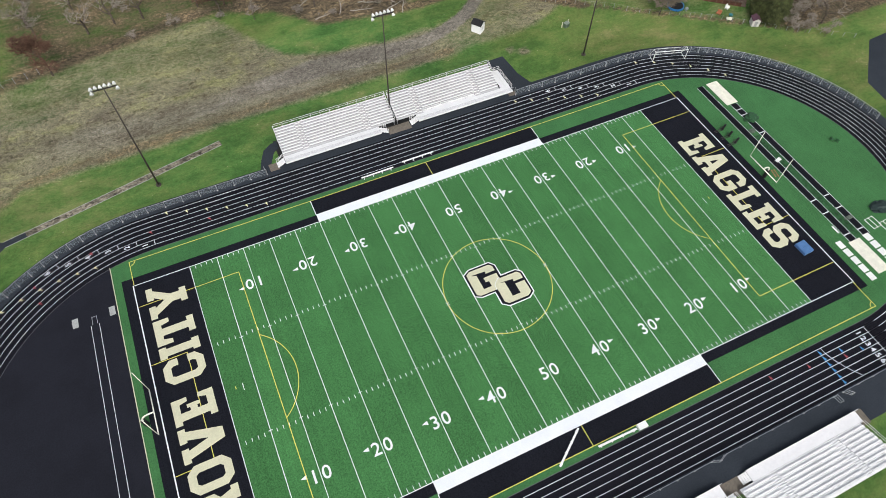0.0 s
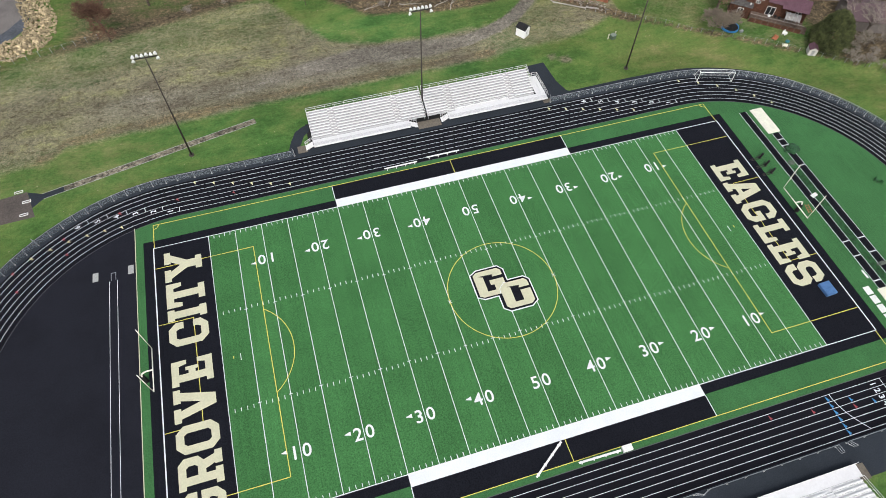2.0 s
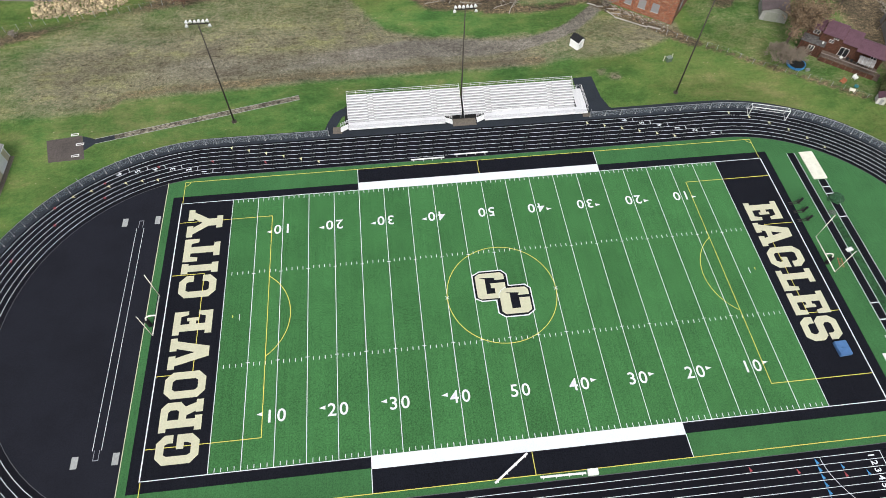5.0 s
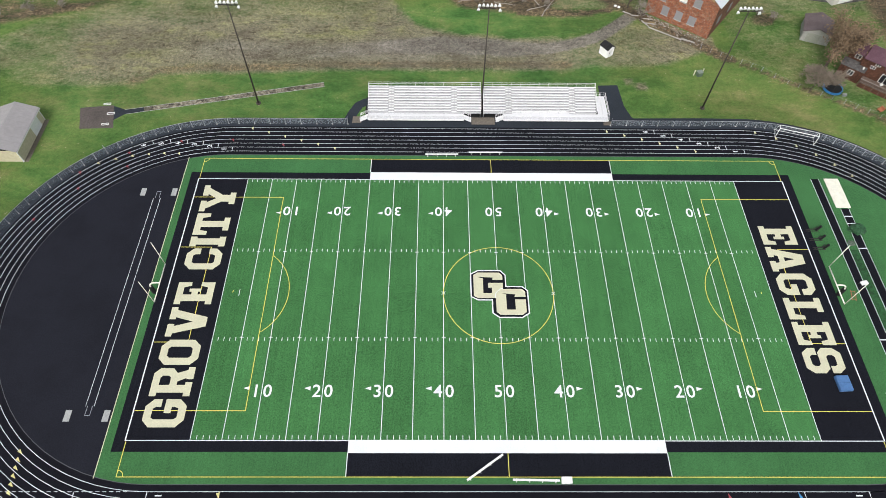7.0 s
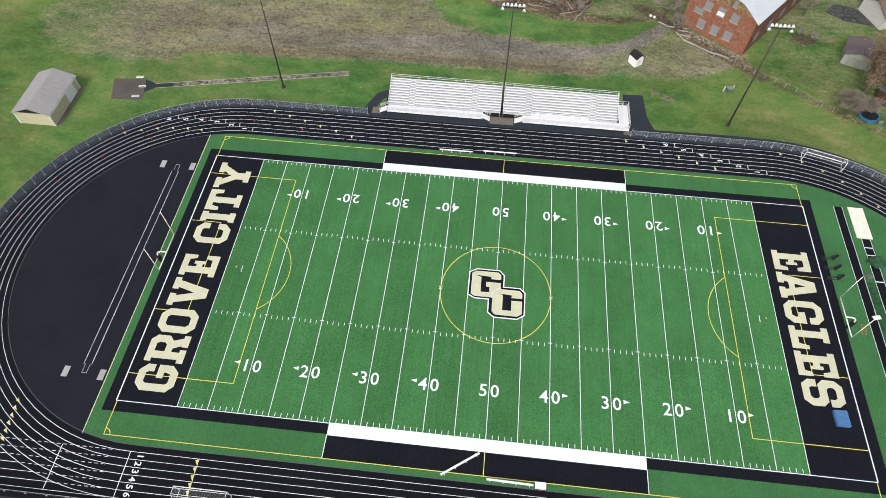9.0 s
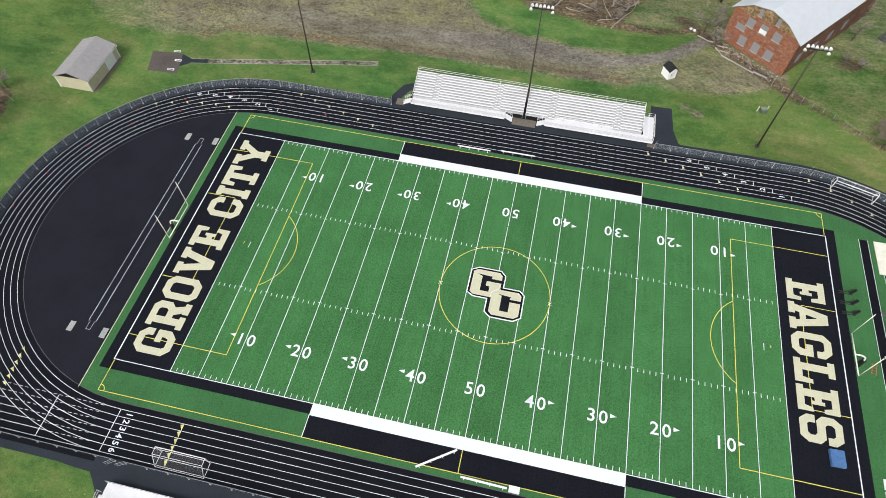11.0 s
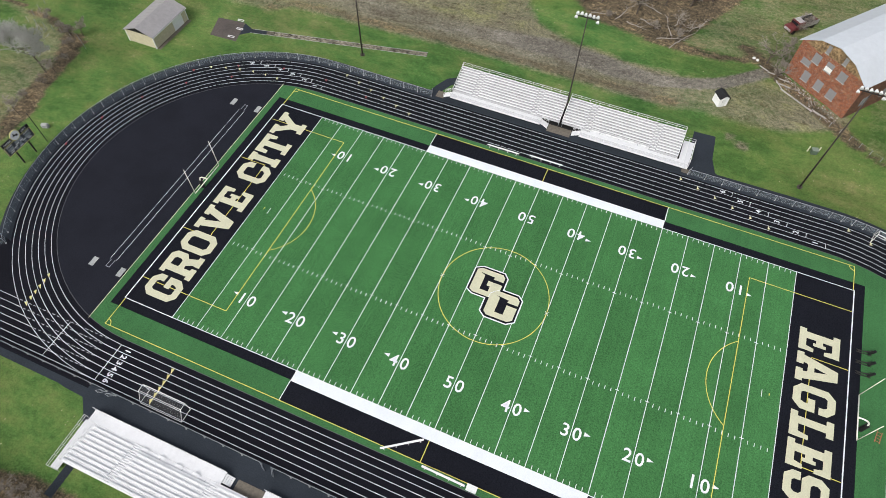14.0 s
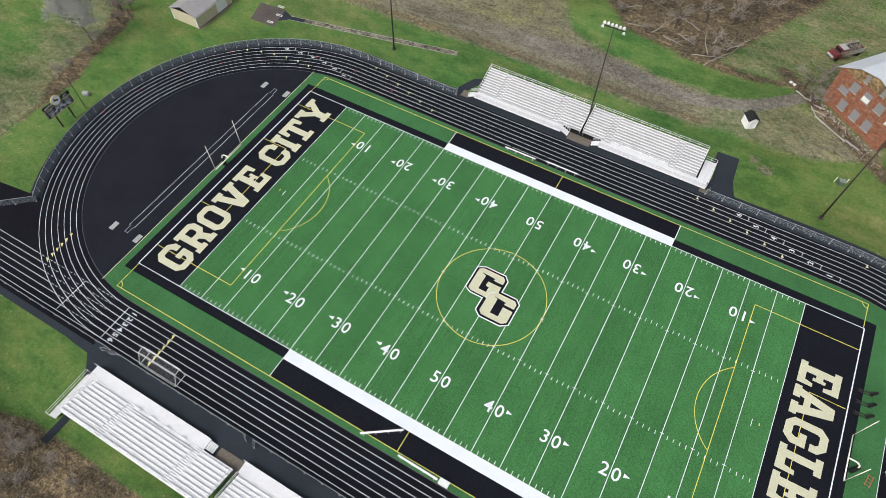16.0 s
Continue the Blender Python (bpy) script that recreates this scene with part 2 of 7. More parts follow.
DIRT_LOW = [(-108, 62), (-104, 52), (-95, 48), (-73, 49.5), (-70, 52.5), (-31, 54.5), (17, 55), (40, 57), (50, 62)]
DIRT_HIGH = [(-108, 66), (-100, 73), (-80, 83), (-60, 89), (-45, 92), (-27, 91), (-19.5, 78), (-15, 71.2), (-9, 68.5), (-2, 67.4), (4.8, 66.3), (13.2, 66.2), (21, 67.3), (26.4, 69.2), (33, 73), (50, 68)]
WOODS_EDGE = [(-200, 66), (-115, 68), (-100, 72), (-80, 80), (-60, 84), (-40, 88), (-26, 90), (-14, 86), (-9.7, 81.8), (-4.3, 76.2), (7, 75.0), (13, 74.2), (19, 73.8), (25, 74.6), (31, 76), (36, 84), (60, 100), (200, 120)]
ROAD = [(-58, 63), (-40, 61), (-16, 63.0), (-9.6, 63.7), (-2.9, 63.4), (6, 62.4), (14.2, 62.5), (21.5, 64.7), (26.8, 67.2), (31, 71), (36, 75.5)]


def road_distance(x, y):
    best = 99.0
    p = Vector((x, y))
    for a, b in zip(ROAD, ROAD[1:]):
        a, b = Vector(a), Vector(b)
        t = min(1, max(0, (p - a).dot(b - a) / (b - a).length_squared))
        best = min(best, (p - a - (b - a) * t).length)
    return best


def cover(x, y):
    """How much worn dirt, gravel and leaf litter covers the lawn at a place, and how lush the lawn is."""
    dirt = leaf = gravel = 0.0
    if y > 40:
        dirt = smooth_step(-1.5, 2.0, y - along(DIRT_LOW, x)) * smooth_step(-2, 2.5, along(DIRT_HIGH, x) - y) if -110 < x < 52 else 0.0
        dirt *= (1 - 0.2 * smooth_step(68, 80, y) * smooth_step(-18, -30, x)) * (1 - 0.45 * smooth_step(-80, -98, x))
        dirt *= 0.66 + 0.26 * smooth_step(14, 2, abs(y - 62)) + 0.1 * smooth_step(-70, -40, x)
        dirt *= 1 - 0.36 * smooth_step(12, 20, x) * smooth_step(52, 30, x)
        if y > 56:
            wide = 1.0 - 0.42 * smooth_step(0, 20, x)
            gravel = smooth_step(3.9 * wide, 1.5 * wide, road_distance(x, y)) * (0.45 + 0.65 * smooth_step(-45, 0, x))
            gravel = max(gravel, 0.42 * smooth_step(6.5, 2.0, abs(y - 61)) * smooth_step(-80, -60, x) * smooth_step(10, -5, x))
            leaf = max(smooth_step(-2, 3, y - along(WOODS_EDGE, x)), 0.0)
            if x < -20:
                leaf *= 0.62 - 0.45 * smooth_step(-66, -76, x) * smooth_step(76, 82, y) + 0.3 * smooth_step(3.5, 0.5, abs(y - along(WOODS_EDGE, x) - 1.5))
            if x > 8:
                # a grassy clearing beside the barn, with a bank of leaves below it
                clearing = smooth_step(-1.2, 1.2, x - (16.7 + (y - 78.3) * 0.48)) * smooth_step(75.8, 77.0, y)
                leaf *= 1 - 0.78 * clearing
                dirt = max(dirt, 0.48 * clearing)
                leaf = max(leaf, 0.95 * smooth_step(1.5, 0.4, abs(y - along(WOODS_EDGE, x) - 0.9)) * smooth_step(33, 30.5, x))
            if x > 52:
                leaf *= 0.5
        if 28 < x < 56 and 58 < y < 82:
            leaf = max(leaf, 0.95 * smooth_step(3.4, 0.8, abs((y - 72.6) + 0.9 * (x - 39.0))))
        dirt = max(dirt, 0.8 * smooth_step(2.6, 0.8, math.hypot(x - 33, (y - 50.3) * 1.3)), 0.7 * smooth_step(2.2, 0.6, math.hypot(x - 30.4, (y - 52) * 1.2)))
    if x > 55 and y > 30:
        line = along([(44, 65.3), (60, 55.5), (72.4, 46.9), (80.4, 41.5), (104, 24)], x)
        dirt = max(dirt, 0.34 * smooth_step(-0.3, 1.0, y - line) + 0.3 * smooth_step(1.4, 0.2, abs(y - line)))
        # beyond x = 89 the brown leaf cover also paints in the trees' shade
        leaf = max(leaf, 0.75 * smooth_step(1.6, 0.3, abs(y - line)), 0.85 * smooth_step(89, 95, x) * smooth_step(-0.5, 1.5, y - line))
    if 58 < x < 72 and 66 < y < 80:
        leaf = max(leaf, 0.8 * smooth_step(4.5, 1.5, math.hypot(x - 65.6, (y - 73.4) * 1.2)))
    if x < -92 and y < 45:
        # a brushy tongue of dry growth beside the scoreboard
        edge = along([(-30, -98.6), (-16, -99.0), (-6, -99.2), (-2.3, -98.6), (2.5, -99.4), (6.4, -100.8), (11.3, -102.1), (17.6, -102.8), (24.4, -104.4), (27, -112), (30, -135)], y)
        d = edge - x
        wide = along([(-30, 0.4), (-6, 0.8), (-2, 4.6), (9, 4.2), (14, 3.2), (20, 4.8), (27, 8)], y)
        leaf = max(leaf, smooth_step(-0.5, 0.6, d) * (0.88 * smooth_step(wide + 1.2, wide - 0.6, d) + 0.08 * smooth_step(14, 5, d)))
        dirt = max(dirt, smooth_step(-0.6, 0.8, d) * (0.24 + 0.36 * smooth_step(24, 6, d)))
    if y < -48:
        leaf = max(leaf, smooth_step(-51.4, -52.8, y - along([(-60, -2.5), (-53, -1.2), (-49, 0.0)], x)) * smooth_step(-20, -30, x))
    if -76 < x < 20 and 48 < y < 62:
        # clods and dead leaves along the lower edge of the dirt
        leaf = max(leaf, 0.52 * smooth_step(2.4, 0.4, abs(y - along(DIRT_LOW, x) - 2.2)))
    lush = 0.75 - 0.55 * smooth_step(-82, -100, x) * smooth_step(26, 44, y) if y > 40 and x < 24 else 0.5
    if x > 20:
        lush = 0.75 - 0.6 * smooth_step(20, 34, x)
    if y > 63 and -24 < x < 34:
        lush = 0.8 - 0.35 * smooth_step(4, 18, x) if y < 76.5 else 0.3
    if y > 72 and x < -20:
        lush = 0.0
    if y < -40:
        lush = 0.45
    return dirt, gravel, leaf, lush


def ground():
    far = [200, 300, 500, 900, 1800]
    xs = [-v for v in far[::-1]] + [-150 + 1.25 * k for k in range(241)] + far
    ys = [-v for v in far[::-1]] + [-80 + 1.25 * k for k in range(185)] + far
    nx, ny = len(xs), len(ys)
    verts = [(x, y, 0.0) for y in ys for x in xs]
    faces = [(j * nx + i, j * nx + i + 1, (j + 1) * nx + i + 1, (j + 1) * nx + i) for j in range(ny - 1) for i in range(nx - 1)]
    me = bpy.data.meshes.new("ground")
    me.from_pydata(verts, [], faces)
    layer = me.color_attributes.new("cover", "FLOAT_COLOR", "POINT")
    vals = []
    for x, y, _ in verts:
        vals += cover(x, y)
    layer.data.foreach_set("color", vals)
    ob = part("ground", me, GROUND, kind="structure", label="late autumn lawn with worn dirt, gravel track and leaf litter")
    return tagged(ob, category="ground")


ground()

# ---------------------------------------------------------------- track and infield
YD = 0.9144
GOAL, END, SIDE, HASH = 50 * YD, 60 * YD, 24.38, 8.13
BEND, R_IN, LANE = 50.0, 31.45, 1.04  # bend centres at x = -BEND, BEND; inner line; lane width
R_OUT = R_IN + 6 * LANE


def oval(r, n=40):
    return arc(BEND, 0, r, -90, 90, n) + arc(-BEND, 0, r, 90, 270, n)


def ring(r0, r1, z, n=40):
    bm = bmesh.new()
    a = [bm.verts.new((x, y, z)) for x, y in oval(r0, n)]
    b = [bm.verts.new((x, y, z)) for x, y in oval(r1, n)]
    k = len(a)
    for i in range(k):
        bm.faces.new((a[i], b[i], b[(i + 1) % k], a[(i + 1) % k]))
    return bm


track = thing("running_track", "black six-lane rubber running track with white lane lines", "running track", kind="structure")
R_EDGE = 40.5
part("track_surface", ring(R_IN - 0.95, R_OUT + 0.45, 0.012), TRACK, track)
part("outer_apron", ring(R_OUT + 0.4, R_EDGE, 0.0105), WALK_ASPHALT, track)
part("track_chute", sheet([(-128, -R_EDGE + 1.4), (-BEND, -R_EDGE + 1.4), (-BEND, -R_IN), (-76, -24), (-81.5, -23.0), (-128, -29.2)], 0.016), TRACK, track)
for k in range(7):
    bm = bmesh.new()
    pts = oval(R_IN + k * LANE)
    add_strip(bm, pts + pts[:2], 0.075, 0.022)
    part("lane_line", bm, WHITE_PAINT, track)
    # the sprint straight runs on behind the bend: solid outside it, dashed across it
    y = -R_IN - k * LANE
    x0 = -BEND - (R_OUT ** 2 - y * y) ** 0.5 if k < 6 else -BEND
    part("straight_line", strips(0.020, 0.07, [(-128, y), (x0, y)]), WHITE_PAINT, track)
    if k < 6:
        part("dashed_line", strips(0.020, 0.07, *[[(x, y), (x + 0.55, y)] for x in np.arange(x0 + 0.4, -52.6, 0.95)]), WHITE_PAINT, track)
part("kerb", ring(R_IN - 0.98, R_IN - 0.88, 0.03), plain("grey_kerb", (0.085, 0.085, 0.095)), track)
for x in (-60.0, -50.0, 50.0):
    part("start_line", rect(x - 0.05, x + 0.05, -R_OUT, -R_IN, 0.026), WHITE_PAINT, track)
part("start_line", strips(0.026, 0.09, [(40.9 + 2.8 * (k / 8) ** 1.8, -R_IN - k / 8 * 6 * LANE) for k in range(9)]), WHITE_PAINT, track)
part("start_line", rect(49.95, 50.02, R_IN, R_OUT, 0.026), TRACK, track)


PENNANT = plain("pale_straw_mark_paint", (0.74, 0.69, 0.40), 0.7, vary=0.05)


def lane_mark(x, y, material, turn=0.0, size=1.0):
    ob = part("lane_mark", sheet([(0, -0.42 * size), (0, 0.42 * size), (0.42 * size, -0.24 * size)], 0), material, track)
    ob.matrix_local = pose(x, y, 0.03, 0, 0, turn)


def on_bend(side, r, deg):
    """A place on the bend at the x = side * BEND end, deg from the far straight's end."""
    a = radians(90 - side * deg) if side > 0 else radians(90 + deg)
    return side * BEND + r * math.cos(a), r * math.sin(a)


for k in range(6):
    r = R_IN + (k + 0.5) * LANE
    lane_mark(-40.0, -r, YELLOW_MARK, 180, 1.2)
    lane_mark(40.05, -r, BLUE_PAINT, 0, 1.15)
    x, y = -69.0 + 0.1 * (k - 2), -26.0 - 1.12 * k
    lane_mark(x, y, YELLOW_MARK, 215, 1.1)
    # staggered marks on the far side
    lane_mark(-30.1 - 3.36 * k, r + 0.25, PENNANT, 180, 1.05)
    lane_mark(23.5 + 3.32 * (5 - k), r + 0.1, PENNANT, 0, 1.05)
    x, y = on_bend(-1, r + 0.25, 17.9 + 4.65 * k)
    lane_mark(x, y, PENNANT, 198 + 4.65 * k, 1.05)
    x, y = on_bend(1, r + 0.25, 35.8 - 6.15 * k)
    lane_mark(x, y, PENNANT, -36 + 6.15 * k, 1.05)
for x, y, m in ((30.2, -32.0, "r"), (36.9, -33.0, "r"), (43.5, -34.1, "r"), (43.5, -33.0, "b"), (46.8, -34.2, "b"), (-69.5, 30.8, "r"), (-60.2, 33.9, "r"),
                (-68.9, 27.3, "r"), (-77.4, 25.8, "r"), (-76.5, 21.9, "r"), (-82.1, 14.8, "r"), (-85.7, 6.8, "r"), (-87.3, -1.6, "r"), (-50.2, 34.3, "r"), (-40.2, 33.1, "r")):
    lane_mark(x, y, RED_PAINT if m == "r" else BLUE_PAINT, 0 if x > 0 else 200, 1.0)

infield = thing("infield", "green artificial turf infield round the football field", "infield", kind="structure")
R_D = R_IN - 0.95
part("turf", sheet(arc(BEND, 0, R_D, -90, 90, 48) + arc(-BEND, 0, R_D, 90, 105, 6) + arc(-BEND, 0, R_D, 255, 270, 6), 0.026), SIDE_GREEN, infield)
dzone = thing("asphalt_apron", "dark sealed asphalt half circle with vault runway", "asphalt", kind="structure")
part("asphalt", sheet([(-57.9, 29.6)] + arc(-BEND, 0, R_D, 104, 256, 40) + [(-57.9, -29.6)], 0.020), ASPHALT_D, dzone)

part("edge_curb", rect(-57.98, -57.86, -29.7, 29.7, 0.032), CREAM_PAINT, dzone)

# ---------------------------------------------------------------- football field
field = thing("football_field", "green football field with black end zones and white yard lines", "football field", kind="structure")
part("black_border", rect(-56.6, 56.6, -26.05, 26.05, 0.034), BLACK_TURF, field)
for s in (-1, 1):
    part("bench_area", rect(-22.9, 22.9, *sorted((s * 26.05, s * 29.5)), 0.034), BLACK_TURF, field)
    part("white_band", rect(-22.9, 22.9, *sorted((s * 24.33, s * 26.2)), 0.046), WHITE_PAINT, field)
part("playing_turf", rect(-GOAL, GOAL, -SIDE, SIDE, 0.040), GREEN, field)
for k in range(-10, 11):
    part("yard_line", rect(k * 5 * YD - 0.05, k * 5 * YD + 0.05, -SIDE, SIDE, 0.050), WHITE_PAINT, field)
for s in (-1, 1):
    part("sideline", rect(-END, END, *sorted((s * SIDE, s * (SIDE + 0.12))), 0.050), WHITE_PAINT, field)
    part("end_line", rect(*sorted((s * END, s * (END + 0.18))), -SIDE - 0.1, SIDE + 0.1, 0.056), WHITE_PAINT, field)
    for e in (-1, 1):
        part("bench_line", rect(e * 22.9 - 0.06, e * 22.9 + 0.06, *sorted((s * 26.2, s * 29.5)), 0.050), WHITE_PAINT, field)
bm = bmesh.new()
for k in range(-49, 50):
    if k % 5:
        for y in (-SIDE + 0.1, -HASH - 0.6, HASH, SIDE - 0.7):
            add_strip(bm, [(k * YD, y), (k * YD, y + 0.6)], 0.095, 0.050)
    else:
        for y in (-HASH, HASH):
            add_strip(bm, [(k * YD - 0.3, y), (k * YD + 0.3, y)], 0.11, 0.054)
part("hash_marks", bm, WHITE_PAINT, field, kind="stuff")
for s in (-1, 1):
    part("try_mark", rect(s * (GOAL - 3 * YD) - 0.05, s * (GOAL - 3 * YD) + 0.05, -0.6, 0.6, 0.05), WHITE_PAINT, field)
    part("penalty_spot", rect(s * (GOAL - 3.9 * YD + 1.9) - 0.06, s * (GOAL - 3.9 * YD + 1.9) + 0.06, 0.0, 0.45, 0.05), YELLOW_PAINT, field)

# soccer lines in yellow
SX, SY, YW = 54.8, 29.5, 0.105
ZY = 0.062
for s in (-1, 1):
    part("touch_line", rect(-SX, SX, s * SY - YW / 2, s * SY + YW / 2, ZY), YELLOW_PAINT, field)
    part("goal_line", rect(s * SX - YW / 2, s * SX + YW / 2, *sorted((SY, SIDE + 0.2)), ZY), YELLOW_PAINT, field)
    part("goal_line", rect(s * SX - YW / 2, s * SX + YW / 2, *sorted((-SY, -SIDE - 0.2)), ZY), YELLOW_PAINT, field)
    part("halfway_line", rect(-YW / 2, YW / 2, *sorted((s * 26.2, s * SY)), ZY), YELLOW_PAINT, field)
    box = [(s * SX, -20.05), (s * 38.5, -20.05), (s * 38.5, 20.05), (s * SX, 20.05)]
    for a, b in zip(box, box[1:]):
        part("penalty_box_line", strips(ZY, YW, [a, b]), YELLOW_PAINT, field)
    box = [(s * SX, -9.0), (s * 49.4, -9.0), (s * 49.4, 9.0), (s * SX, 9.0)]
    for a, b in zip(box, box[1:]):
        part("goal_box_line", strips(ZY, YW, [a, b]), YELLOW_PAINT, field)
    part("penalty_arc", strips(ZY, YW, arc(s * 43.9, 0.0, 9.1, 180 - 53.5 if s > 0 else -53.5, 180 + 53.5 if s > 0 else 53.5, 24)), YELLOW_PAINT, field)
    for e in (-1, 1):
        a0 = {(-1, -1): 0, (1, -1): 90, (1, 1): 180, (-1, 1): 270}[s, e]
        part("corner_arc", strips(ZY, YW, arc(s * SX, e * SY, 0.9, a0, a0 + 90, 8)), YELLOW_PAINT, field)
part("centre_circle", strips(ZY, YW, arc(0, 0, 9.144, 0, 360, 72)), YELLOW_PAINT, field)
for s in (-1, 1):
    part("circle_mark", strips(ZY + 0.004, 0.09, [(s * 9.144 - 0.3, -0.3), (s * 9.144 + 0.3, 0.3)], [(s * 9.144 - 0.3, 0.3), (s * 9.144 + 0.3, -0.3)]), WHITE_PAINT, field)


def written(text, size, material, parent, m, name, bold=0.0, spacing=1.0):
    """Flat writing in the built-in font, centred on m."""
    cu = bpy.data.curves.new("writing", "FONT")
    cu.body, cu.size, cu.align_x, cu.align_y, cu.offset, cu.space_character = text, size, "CENTER", "CENTER", bold, spacing
    cu.fill_mode, cu.resolution_u = "FRONT", 3
    tmp = new("tmp", cu)
    me = bpy.data.meshes.new_from_object(tmp.evaluated_get(bpy.context.evaluated_depsgraph_get()))
    bpy.data.objects.remove(tmp)
    me.materials.clear()
    ob = part(name, me, material, parent)
    ob.matrix_local = m
    return ob


for s in (-1, 1):
    for k in range(-4, 5):
        x, turn = k * 10 * YD, 0 if s < 0 else 180
        n = str(50 - abs(k) * 10)
        for j, ch in enumerate(n):
            off = (j - 0.5) * 1.75 * (-s)
            written(ch, 2.75, WHITE_PAINT, field, pose(x + off, s * 17.07, 0.05, 0, 0, turn), "yard_number", 0.03)
        if k:
            d = 1 if k > 0 else -1
            part("arrow", sheet([(x + d * 1.85, s * 16.55 - 0.32), (x + d * 1.85, s * 16.55 + 0.32), (x + d * 2.8, s * 16.55)], 0.05), WHITE_PAINT, field)


# lane numbers
for k in range(6):
    r = R_IN + (k + 0.5) * LANE
    written(str(k + 1), 1.3, WHITE_PAINT, track, pose(-48.4, -r, 0.03, 0, 0, -90), "lane_number", 0.03)
    written(str(k + 1), 1.3, WHITE_PAINT, track, pose(48.4, -r, 0.03, 0, 0, -90), "lane_number", 0.03)
    x = 48.2 - 3.36 * k
    written(str(k + 1), 1.3, WHITE_PAINT, track, pose(x, r, 0.03, 0, 0, 90), "lane_number", 0.03)
    part("lane_tick", rect(x + 1.65, x + 1.75, r - LANE / 2, r + LANE / 2, 0.026), WHITE_PAINT, track)
    x, y = on_bend(-1, r, 3.0 + 5.0 * k)
    written(str(k + 1), 1.3, WHITE_PAINT, track, pose(x, y, 0.03, 0, 0, 93 + 5.0 * k), "lane_number", 0.03)
    p, q = on_bend(-1, r - LANE / 2, 0.2 + 5.0 * k), on_bend(-1, r + LANE / 2, 0.2 + 5.0 * k)
    part("lane_tick", strips(0.026, 0.1, [p, q]), WHITE_PAINT, track)

